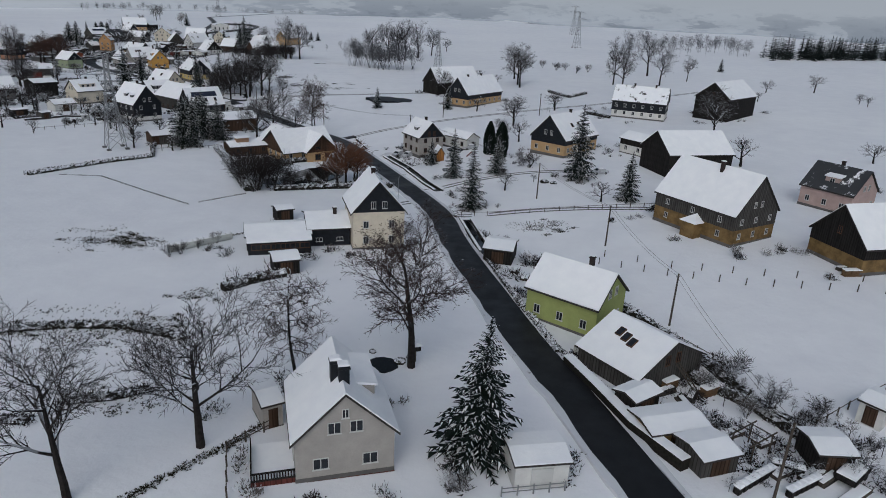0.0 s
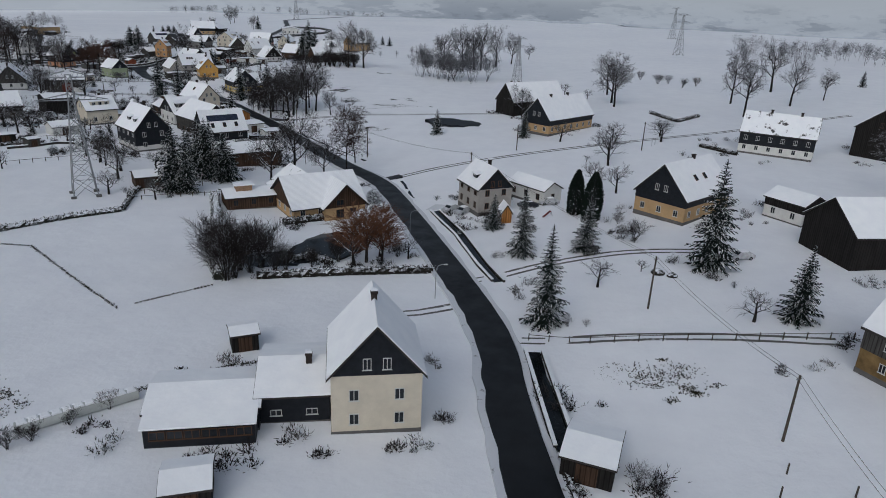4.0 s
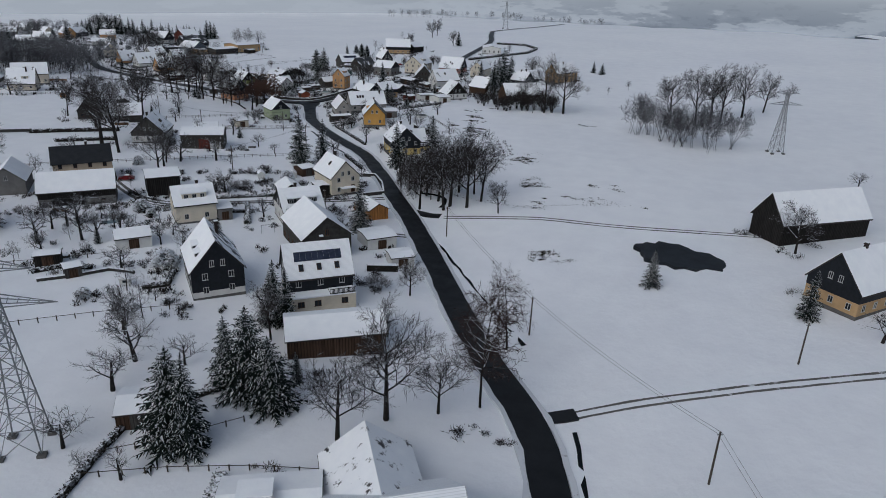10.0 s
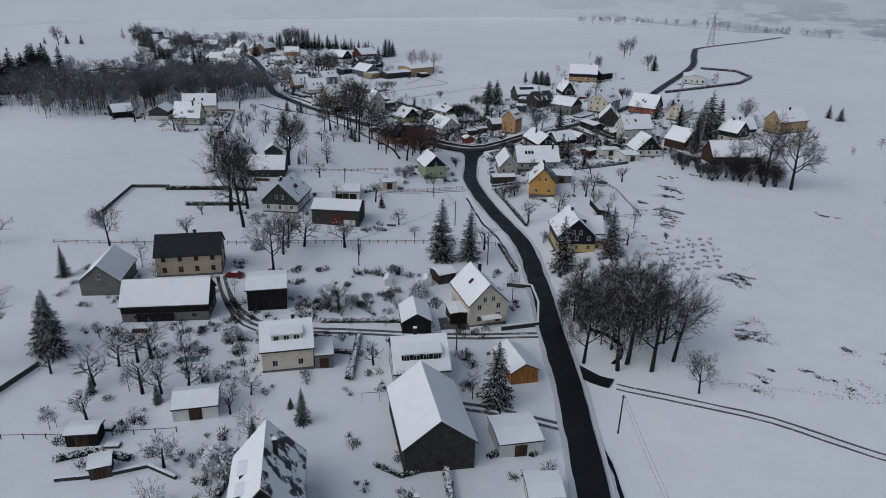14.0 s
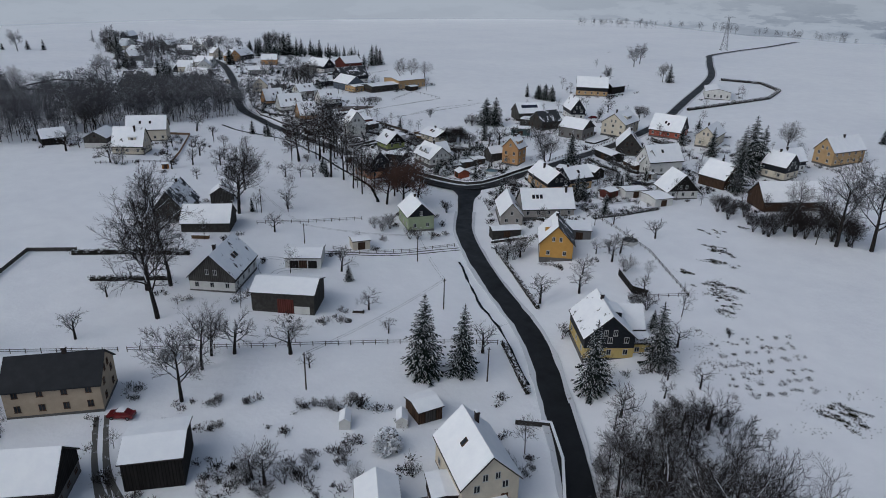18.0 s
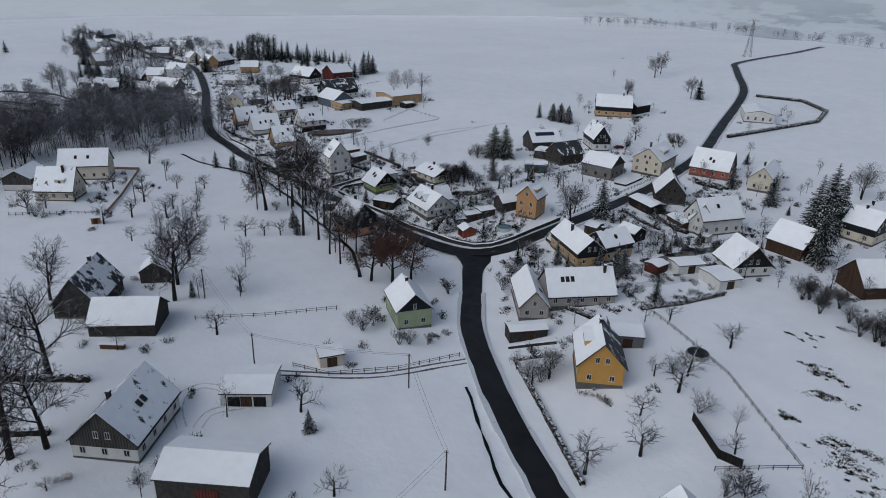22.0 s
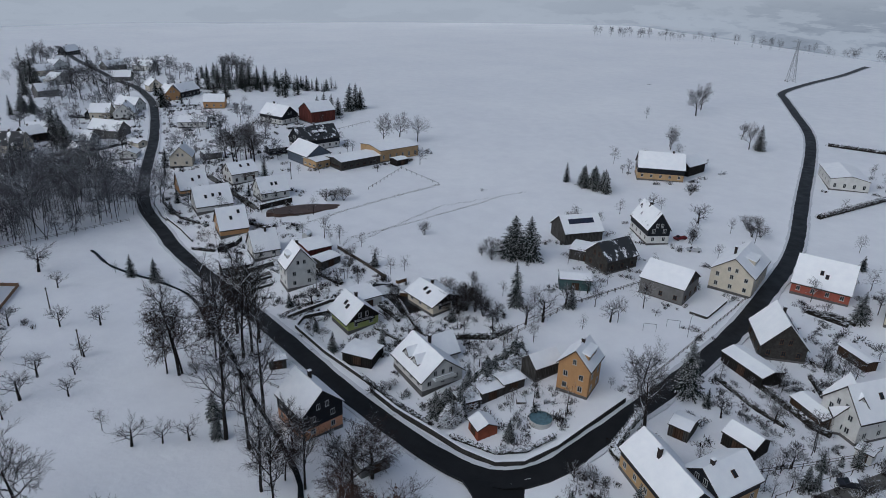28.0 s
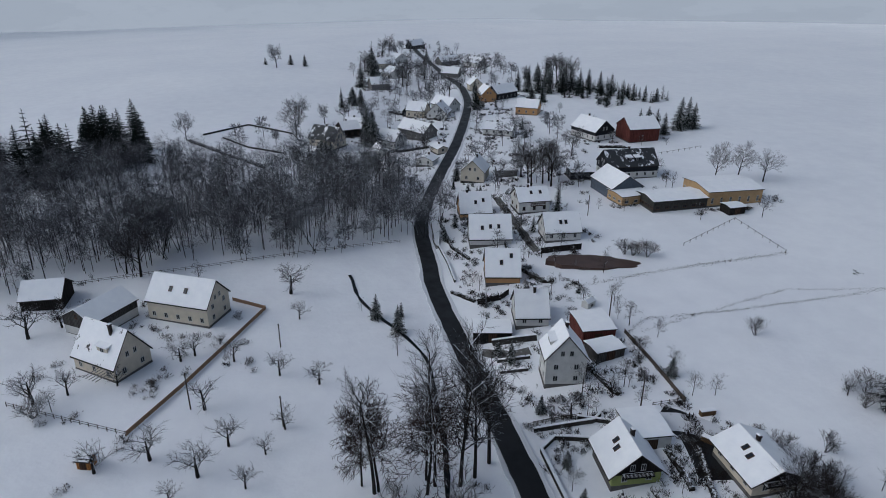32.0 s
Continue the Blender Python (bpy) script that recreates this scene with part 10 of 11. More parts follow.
undergrowth("dark leafless shrubs along house walls", 280, "darktwig", 1.1, (-219.0, 637.1), (-195.6, 615.7), (-173.4, 449.2), (-179.0, 452.9), (-154.9, 448.5), (-147.1, 446.6), (-154.0, 451.9), (-147.7, 451.3), (-138.8, 451.4), (-152.3, 471.9), (-136.2, 474.9), (-179.4, 462.3), (-165.8, 469.9), (-172.3, 472.5), (-177.8, 467.3), (-182.2, 465.5), (-494.4, 424.4), (-506.7, 436.8), (-516.9, 423.6), (-506.1, 415.6), (-512.0, 432.9), (-515.1, 439.0), (-567.3, 495.5), (-569.6, 480.9), (-561.0, 494.1), (-533.2, 490.2), (-543.6, 486.2), (-530.4, 493.3), (-520.2, 475.4), (-493.7, 468.4), (-493.8, 467.3), (-521.4, 471.0), (-482.3, 444.5), (-472.1, 448.8), (-449.2, 447.6), (-445.4, 444.9), (-458.6, 427.1), (-445.3, 435.7), (-444.7, 437.1), (-464.4, 435.9))
undergrowth("dark leafless shrubs along house walls", 320, "darktwig", 1.1, (-469.6, 458.2), (-464.2, 451.7), (-458.1, 447.4), (-426.7, 460.9), (-475.9, 504.3), (-497.8, 496.8), (-483.3, 516.6), (-488.2, 515.8), (-528.9, 541.1), (-524.7, 546.6), (-533.4, 539.3), (-531.2, 531.1), (-558.4, 538.6), (-562.6, 527.2), (-578.9, 538.3), (-586.3, 552.1), (-578.8, 560.6), (-746.9, 539.5), (-741.0, 510.6), (-737.5, 535.9), (-734.7, 520.4), (-703.5, 508.1), (-703.5, 525.4), (-688.6, 548.2), (-686.6, 573.0), (-694.0, 547.8), (-692.9, 551.0), (-906.7, 614.2), (-908.3, 613.7), (-722.2, 600.4), (-749.8, 603.1), (-622.2, 553.7), (-650.6, 478.0), (-637.8, 498.3), (-640.7, 479.3), (-637.6, 481.7), (-145.1, 484.9), (-139.7, 502.3), (-137.0, 502.6), (-135.8, 505.0))
undergrowth("dark leafless shrubs along house walls", 360, "darktwig", 1.1, (-131.2, 503.6), (-123.8, 530.5), (-135.2, 517.7), (-114.5, 524.1), (-128.0, 437.9), (-111.2, 449.9), (41.2, 61.4), (43.0, 47.7), (40.9, 50.7), (-16.4, 61.7), (-139.1, 207.2), (-136.1, 215.2), (-84.7, 251.1), (-132.6, 295.3), (-143.9, 292.2), (-240.6, 412.8), (-238.0, 429.7), (-235.1, 423.9), (-358.9, 532.9), (-182.2, 490.4), (-167.7, 487.8), (-169.6, 431.0), (-174.6, 415.3), (-283.2, 401.1), (-277.2, 393.6), (-527.0, 454.1), (-420.0, 478.7), (-422.0, 472.0), (-403.7, 507.7), (-407.4, 493.0), (-416.8, 496.3), (-505.6, 462.6), (-487.7, 456.5), (-517.9, 452.0), (-531.0, 439.1), (-550.2, 474.9), (-550.6, 479.2), (-548.0, 476.6), (-546.1, 488.7), (-562.9, 501.5))
undergrowth("dark leafless shrubs along house walls", 400, "darktwig", 1.1, (-562.5, 507.2), (-763.4, 587.9), (-784.8, 534.2), (-786.2, 560.4), (-777.9, 562.3), (-771.8, 552.7), (-773.3, 553.7))
undergrowth("snow-capped evergreen shrubs along house walls", 50, "snowhedge", 1.1, (-2.7, 44.3), (13.2, 90.2), (16.4, 95.9), (34.1, 69.8), (30.5, 68.5), (56.4, 109.1), (102.6, 155.4), (102.7, 159.3), (66.3, 159.5), (75.5, 170.9), (63.6, 159.9), (61.0, 182.6), (72.9, 161.9), (37.9, 183.6), (-11.4, 198.2), (-13.0, 194.6), (-7.1, 178.8), (4.1, 201.0), (22.3, 278.8), (23.3, 279.3), (-11.6, 296.6), (-2.7, 286.8), (66.3, 269.8), (63.1, 237.2), (82.6, 266.0), (116.0, 280.9), (-6.4, 105.2), (-16.1, 118.3), (-34.7, 99.4), (-31.7, 185.1), (-41.5, 165.4), (-47.6, 185.2), (-64.6, 210.4), (-61.2, 220.1), (-88.9, 233.1), (-87.2, 213.2), (-85.2, 236.7), (-106.9, 213.3), (-93.5, 223.0), (-99.7, 240.2))
undergrowth("snow-capped evergreen shrubs along house walls", 90, "snowhedge", 1.1, (-126.1, 265.0), (-112.0, 271.7), (-121.7, 297.3), (-118.1, 295.6), (-138.6, 239.0), (-139.7, 252.6), (-155.3, 246.0), (-157.1, 249.4), (-164.4, 264.2), (-149.7, 262.4), (-176.0, 263.5), (-178.9, 263.9), (-182.7, 228.7), (-191.1, 228.7), (-196.8, 296.8), (-242.0, 308.5), (-231.4, 319.3), (-209.3, 358.8), (-194.2, 365.7), (-165.6, 383.8), (-171.5, 377.6), (-156.3, 366.3), (-117.7, 330.2), (-187.6, 400.2), (-170.2, 397.1), (-199.6, 396.8), (-189.5, 399.4), (-177.6, 385.3), (-189.4, 408.2), (-199.6, 431.1), (-189.6, 408.1), (-189.8, 432.0), (-221.5, 441.8), (-223.1, 441.2), (-241.3, 427.1), (-238.0, 423.1), (-259.0, 419.8), (-237.2, 412.7), (-251.3, 384.4), (-247.5, 393.3))
undergrowth("snow-capped evergreen shrubs along house walls", 130, "snowhedge", 1.1, (-281.8, 417.6), (-272.4, 433.5), (-274.1, 430.1), (-335.2, 442.1), (-362.0, 439.2), (-377.9, 438.6), (-405.4, 455.9), (-395.0, 442.5), (-398.8, 443.1), (-391.5, 476.5), (-399.8, 477.8), (-395.5, 461.0), (-383.0, 517.0), (-401.9, 509.9), (-376.9, 500.7), (-377.2, 495.7), (-364.6, 519.8), (-361.0, 546.9), (-359.9, 532.3), (-368.1, 546.1), (-418.8, 522.6), (-453.4, 529.7), (-464.8, 554.7), (-445.2, 566.8), (-458.4, 567.4), (-366.8, 334.5), (-352.5, 335.1), (-383.6, 331.6), (-372.6, 335.2), (-248.1, 484.6), (-244.4, 486.9), (-238.8, 503.8), (-261.9, 518.8), (-252.8, 504.0), (-247.0, 468.7), (-256.1, 491.1), (-251.9, 501.5), (-243.0, 503.7), (-233.1, 518.4), (-278.6, 579.2))
undergrowth("snow-capped evergreen shrubs along house walls", 170, "snowhedge", 1.1, (-250.4, 604.0), (-183.2, 518.0), (-187.2, 527.2), (-179.7, 477.6), (-179.6, 478.1), (-174.0, 527.9), (-196.6, 626.5), (-202.1, 636.1), (-166.8, 434.2), (-139.0, 456.2), (-156.2, 470.3), (-157.5, 468.1), (-184.1, 451.2), (-189.0, 432.3), (-188.2, 447.1), (-504.9, 432.7), (-507.8, 413.0), (-527.7, 427.8), (-515.7, 448.7), (-571.2, 480.7), (-570.7, 484.5), (-494.9, 477.9), (-499.2, 481.2), (-463.2, 431.1), (-424.9, 462.6), (-475.2, 504.7), (-498.3, 498.7), (-532.9, 531.7), (-520.9, 526.2), (-532.5, 540.2), (-741.3, 535.7), (-706.6, 527.0), (-701.7, 506.9), (-698.6, 526.7), (-699.7, 567.4), (-888.7, 611.8), (-747.9, 592.2), (-722.4, 608.8), (-602.8, 549.5), (-651.4, 483.0))
undergrowth("snow-capped evergreen shrubs along house walls", 210, "snowhedge", 1.1, (-632.5, 488.6), (-124.9, 505.7), (-120.0, 504.1), (-112.0, 462.3), (-123.8, 434.2), (-119.5, 445.7), (29.1, 59.9), (-22.1, 55.4), (-140.6, 290.5), (-226.0, 422.1), (-302.9, 434.4), (-300.0, 445.0), (-405.1, 493.4), (-407.3, 499.4), (-506.1, 457.4), (-510.6, 457.6), (-522.7, 432.1), (-519.8, 449.1), (-781.6, 587.8), (-763.6, 591.7), (-766.9, 600.3), (-769.8, 606.1), (-776.9, 555.1))
undergrowth("frosted stalks in the flower beds of houses", 60, "twiglight", 1.1, (-17.1, 49.1), (-15.1, 45.0), (-4.7, 59.1), (20.3, 97.0), (38.8, 128.4), (62.6, 110.4), (83.0, 118.0), (78.0, 119.9), (53.5, 154.4), (35.3, 179.4), (22.4, 188.1), (-10.4, 182.7), (2.0, 179.2), (17.4, 283.6), (-3.0, 267.2), (-3.8, 315.5), (67.9, 272.0), (61.7, 265.6), (90.0, 241.6), (-8.1, 122.1), (-27.4, 114.1), (-18.6, 103.7), (-30.3, 116.1), (-32.5, 187.5), (-60.6, 184.7), (-52.7, 187.8), (-54.4, 184.9), (-57.2, 168.8), (-67.5, 224.7), (-81.2, 217.4), (-113.9, 217.5), (-107.4, 257.0), (-104.3, 262.6), (-115.8, 284.9), (-130.7, 281.0), (-145.2, 246.3), (-129.1, 237.7), (-144.3, 247.8), (-128.0, 245.2), (-167.5, 251.6))
undergrowth("frosted stalks in the flower beds of houses", 100, "twiglight", 1.1, (-171.2, 225.8), (-149.8, 261.1), (-159.7, 269.0), (-183.0, 243.8), (-181.4, 235.4), (-181.9, 243.8), (-198.0, 300.9), (-205.4, 289.0), (-218.5, 309.4), (-175.8, 304.1), (-176.2, 310.4), (-173.7, 308.1), (-251.0, 319.8), (-251.4, 311.8), (-202.3, 349.2), (-158.7, 365.8), (-171.4, 380.1), (-115.5, 340.9), (-185.5, 401.0), (-182.6, 432.9), (-222.5, 430.3), (-257.0, 387.9), (-297.1, 428.7), (-287.7, 420.4), (-263.2, 435.9), (-273.7, 450.9), (-276.0, 437.4), (-319.5, 437.4), (-345.7, 443.7), (-343.9, 442.2), (-358.9, 431.4), (-381.3, 446.8), (-378.4, 456.7), (-407.0, 449.7), (-405.6, 457.5), (-406.3, 446.2), (-394.2, 457.8), (-356.9, 472.5), (-394.7, 492.8), (-386.2, 487.3))
undergrowth("frosted stalks in the flower beds of houses", 140, "twiglight", 1.1, (-380.1, 493.9), (-380.9, 520.3), (-363.2, 547.7), (-400.6, 531.1), (-398.4, 529.9), (-409.5, 534.5), (-460.9, 552.8), (-471.2, 547.2), (-455.4, 532.5), (-450.5, 540.5), (-460.5, 562.6), (-351.9, 352.2), (-346.4, 355.8), (-329.9, 349.3), (-340.8, 327.9), (-343.4, 331.4), (-256.5, 330.1), (-262.1, 305.9), (-263.0, 330.3), (-225.1, 499.6), (-218.5, 498.7), (-215.7, 482.9), (-240.1, 483.0), (-249.6, 503.8), (-266.6, 517.9), (-261.1, 517.1), (-253.1, 513.1), (-249.7, 510.2), (-238.7, 467.8), (-245.8, 488.0), (-254.6, 527.8), (-231.1, 516.3), (-261.4, 577.8), (-270.8, 604.2), (-188.9, 508.8), (-182.9, 476.3), (-170.7, 528.5), (-160.6, 431.9), (-149.4, 434.8), (-161.7, 431.9))
undergrowth("frosted stalks in the flower beds of houses", 180, "twiglight", 1.1, (-129.7, 494.1), (-133.7, 477.4), (-183.2, 454.2), (-164.2, 468.4), (-184.1, 443.0), (-515.5, 429.3), (-532.2, 440.6), (-532.3, 443.0), (-571.8, 489.2), (-528.7, 492.4), (-501.5, 461.0), (-482.4, 443.6), (-494.8, 510.3), (-571.7, 560.4), (-575.0, 558.7), (-745.2, 514.0), (-757.2, 518.0), (-690.2, 525.3), (-705.5, 526.3), (-696.9, 550.0), (-903.9, 614.7), (-889.5, 591.7), (-751.0, 601.3), (-733.9, 596.1), (-749.3, 604.8), (-619.1, 552.1), (-636.0, 479.7), (-142.7, 497.1), (-144.6, 485.7), (-128.2, 507.6), (-135.4, 514.8), (-109.9, 459.2), (-139.0, 444.4), (-130.8, 208.4), (-81.2, 256.5), (-235.4, 424.8), (-239.9, 422.4), (-226.1, 430.4), (-364.4, 528.7), (-186.4, 491.3))
undergrowth("frosted stalks in the flower beds of houses", 220, "twiglight", 1.1, (-182.8, 492.3), (-280.3, 396.4), (-477.3, 459.1), (-535.4, 440.4), (-426.0, 467.2), (-405.6, 503.8), (-407.8, 493.2), (-509.4, 456.3), (-489.6, 452.6), (-509.2, 459.6), (-532.4, 443.8), (-513.9, 443.6), (-558.7, 491.5), (-550.8, 497.1), (-563.0, 493.8), (-562.7, 502.2), (-769.6, 605.1), (-779.2, 604.6), (-773.3, 554.7))
thicket("hamlet_trees", "grey bare trees crowding the far hamlet", 29, ("distant",), [(-522.5, 398.0, 12.1), (-510.2, 401.9, 8.0), (-513.5, 411.4, 11.7), (-492.9, 414.6, 8.6), (-495.2, 427.1, 10.4), (-498.7, 440.8, 8.6), (-492.0, 456.8, 10.5), (-486.1, 464.1, 10.9), (-558.3, 447.8, 12.5), (-545.5, 452.4, 12.6), (-572.4, 475.2, 8.1), (-593.5, 496.9, 8.9), (-653.3, 535.2, 11.0), (-602.6, 518.4, 11.0), (-692.5, 526.4, 11.8), (-734.7, 560.7, 9.4), (-784.1, 557.7, 8.1), (-876.0, 580.9, 10.5), (-788.9, 534.5, 8.6), (-785.8, 596.3, 8.7), (-704.5, 582.1, 11.9), (-684.5, 587.3, 9.4), (-611.1, 560.2, 8.5), (-473.6, 504.4, 12.3), (-461.1, 503.8, 9.9), (-440.1, 500.6, 10.0), (-423.0, 495.6, 12.3), (-424.4, 504.3, 8.3), (-466.3, 523.6, 11.5), (-487.9, 530.7, 8.6), (-402.7, 494.9, 10.4), (-421.0, 479.6, 10.6), (-420.6, 472.4, 9.8), (-445.3, 478.3, 12.1), (-428.7, 460.8, 10.0), (-453.7, 473.1, 8.9), (-498.3, 496.8, 12.8), (-849.1, 573.7, 12.8), (-874.4, 591.2, 10.8), (-826.7, 580.6, 8.3), (-850.7, 598.0, 13.3), (-826.0, 554.9, 11.3), (-701.3, 500.3, 11.4), (-701.1, 515.8, 13.0), (-662.2, 510.0, 13.2), (-688.1, 525.1, 13.1), (-717.1, 542.1, 11.4), (-750.5, 564.0, 11.4), (-788.3, 586.2, 11.7), (-754.4, 581.1, 9.1), (-641.0, 527.7, 8.5), (-610.0, 508.2, 8.8), (-629.2, 503.2, 10.3), (-609.0, 490.8, 9.3), (-628.3, 489.2, 10.7), (-599.3, 476.8, 12.0), (-793.4, 605.1, 10.8), (-768.6, 603.1, 10.3), (-736.4, 597.3, 12.6), (-710.0, 593.2, 9.7), (-721.8, 606.3, 12.9), (-684.2, 593.6, 13.1), (-695.9, 606.8, 13.9), (-660.3, 573.0, 12.4), (-628.0, 566.9, 10.5), (-649.4, 586.2, 12.9), (-646.2, 591.5, 13.6), (-562.9, 476.0, 10.4), (-563.4, 462.9, 10.7), (-550.9, 453.0, 10.5), (-572.9, 500.2, 13.1), (-511.8, 385.8, 11.5), (-519.8, 403.3, 5.7), (-512.4, 401.9, 7.3), (-488.1, 406.3, 6.1), (-495.7, 423.6, 8.1), (-497.4, 447.9, 7.4), (-494.4, 450.9, 8.4), (-545.4, 453.5, 11.0), (-535.8, 462.9, 12.0), (-575.4, 465.9, 4.9), (-582.8, 501.7, 7.7), (-656.1, 523.0, 9.1), (-600.8, 506.1, 6.9), (-681.5, 537.0, 9.4), (-729.8, 558.6, 5.8), (-771.1, 569.3, 8.0), (-881.5, 567.6, 10.3), (-781.3, 535.0, 7.1), (-691.3, 589.6, 11.7), (-697.0, 574.9, 6.9), (-604.6, 570.1, 7.0), (-466.3, 495.3, 11.8), (-466.4, 509.7, 8.4), (-446.9, 496.2, 6.9), (-410.3, 491.1, 11.8), (-414.1, 493.1, 6.3), (-475.2, 524.4, 11.3), (-488.5, 539.4, 5.9), (-413.7, 483.5, 7.7), (-412.3, 465.7, 8.8), (-434.0, 467.4, 6.1), (-450.8, 475.0, 10.0), (-440.1, 478.0, 7.1), (-511.2, 484.5, 11.6), (-845.5, 565.4, 7.7), (-822.1, 575.6, 7.7), (-830.8, 562.9, 7.0), (-701.3, 487.7, 10.8), (-704.3, 520.6, 11.0), (-670.0, 513.5, 10.0), (-696.1, 537.2, 12.0), (-709.2, 534.1, 11.2), (-737.9, 577.0, 9.7), (-786.3, 595.6, 9.1), (-640.2, 525.5, 6.1), (-596.5, 511.1, 6.5), (-639.8, 502.5, 7.6), (-619.1, 490.0, 8.2), (-622.2, 491.6, 10.0), (-600.0, 490.8, 9.8), (-794.8, 605.3, 7.7), (-776.5, 608.2, 9.8), (-737.1, 608.7, 11.9), (-717.3, 582.0, 9.3), (-726.3, 619.6, 11.1), (-689.0, 599.7, 9.1), (-700.2, 594.9, 12.3), (-653.4, 566.0, 11.5), (-617.3, 564.8, 9.0), (-655.5, 599.5, 9.1), (-647.1, 602.1, 8.7), (-550.7, 469.9, 8.1), (-560.2, 446.6, 6.6), (-586.4, 498.2, 9.3)])
thicket("garden_trees", "small bare trees crowding the village gardens", 30, ("garden",), [(-118.7, 227.8, 7.4), (-101.8, 262.2, 6.2), (-118.8, 271.5, 4.7), (-120.5, 300.4, 7.9), (-138.1, 239.6, 7.1), (-158.6, 228.0, 3.3), (-166.6, 255.7, 3.8), (-193.5, 247.3, 7.8), (-181.7, 244.9, 7.1), (-193.3, 295.8, 6.4), (-173.0, 295.1, 5.7), (-201.0, 315.0, 7.8), (-244.5, 335.3, 6.8), (-206.8, 352.7, 3.2), (-174.6, 365.4, 5.7), (-168.9, 379.3, 5.3), (-115.6, 335.7, 7.2), (-174.0, 387.2, 7.9), (-161.7, 396.8, 7.1), (-199.7, 398.7, 7.1), (-191.3, 431.0, 3.7), (-179.2, 421.0, 5.0), (-178.6, 430.0, 4.6), (-180.4, 432.1, 6.2), (-187.1, 411.7, 3.1), (-249.9, 435.8, 6.7), (-259.2, 429.4, 7.1), (-301.0, 418.5, 3.7), (-294.4, 437.6, 7.3), (-295.6, 428.6, 8.3), (-284.2, 426.5, 5.3), (-289.9, 426.2, 5.9), (-287.1, 436.2, 5.2), (-294.8, 431.8, 6.3), (-253.6, 437.9, 4.4), (-274.4, 438.3, 5.2), (-266.8, 429.1, 4.9), (-333.0, 441.6, 4.7), (-320.1, 453.9, 4.6), (-314.0, 429.6, 3.0), (-306.2, 454.9, 5.5), (-356.8, 449.7, 6.8), (-354.9, 452.9, 8.4), (-349.9, 429.1, 3.4), (-367.7, 432.1, 3.4), (-382.6, 440.9, 7.7), (-363.3, 442.1, 5.9), (-408.1, 444.9, 4.7), (-381.9, 447.6, 6.7), (-393.5, 481.7, 7.9), (-383.5, 478.1, 3.2), (-382.7, 455.0, 8.4), (-377.6, 459.9, 3.9), (-370.0, 456.7, 3.7), (-372.8, 455.1, 7.6), (-379.9, 488.4, 4.4), (-383.7, 513.7, 3.9), (-405.4, 498.6, 6.1), (-374.5, 494.7, 5.3), (-389.4, 523.5, 7.7)])
thicket("garden_trees", "small bare trees crowding the village gardens", 90, ("garden",), [(-358.3, 512.1, 5.7), (-388.4, 525.5, 6.7), (-363.1, 515.3, 5.2), (-352.3, 531.5, 8.3), (-421.7, 516.6, 4.1), (-398.6, 529.9, 3.9), (-404.9, 532.0, 7.0), (-455.4, 528.7, 8.3), (-469.5, 549.6, 4.6), (-473.9, 547.7, 8.3), (-440.6, 551.0, 6.3), (-436.7, 561.6, 3.8), (-448.5, 541.2, 7.3), (-373.9, 361.2, 7.7), (-367.3, 329.6, 6.0), (-327.2, 332.2, 5.8), (-384.2, 335.0, 3.2), (-260.0, 305.4, 5.4), (-220.6, 519.8, 4.9), (-192.3, 508.7, 7.9), (-231.5, 499.9, 5.5), (-235.5, 491.2, 3.9), (-223.7, 476.3, 8.4), (-252.1, 486.6, 4.7), (-250.7, 490.2, 4.9), (-246.3, 508.0, 3.5), (-266.9, 515.6, 7.7), (-244.3, 508.3, 6.6), (-242.5, 502.8, 5.0), (-259.2, 517.9, 6.8), (-230.5, 524.6, 6.6), (-232.3, 530.4, 7.9), (-281.4, 578.3, 4.3), (-280.2, 595.0, 7.5), (-278.5, 577.1, 7.8), (-276.9, 604.5, 3.1), (-259.2, 612.2, 3.4), (-272.1, 611.2, 8.5), (-177.9, 516.5, 4.0), (-181.7, 526.2, 7.3), (-177.6, 512.4, 7.9), (-181.3, 475.9, 7.9), (-177.6, 471.9, 8.4), (-158.8, 517.2, 6.3), (-170.6, 501.1, 6.4), (-166.4, 504.6, 3.1), (-202.2, 644.4, 5.9), (-194.5, 622.1, 7.9), (-187.1, 462.9, 6.5), (-162.6, 465.6, 3.8), (-160.4, 455.7, 5.1), (-142.1, 436.7, 3.2), (-166.7, 438.1, 6.1), (-143.9, 433.2, 5.9), (-160.6, 440.1, 5.1), (-152.0, 433.0, 8.4), (-144.4, 469.9, 7.2), (-157.5, 465.7, 7.2), (-136.3, 457.9, 7.0), (-186.9, 456.4, 5.1)])
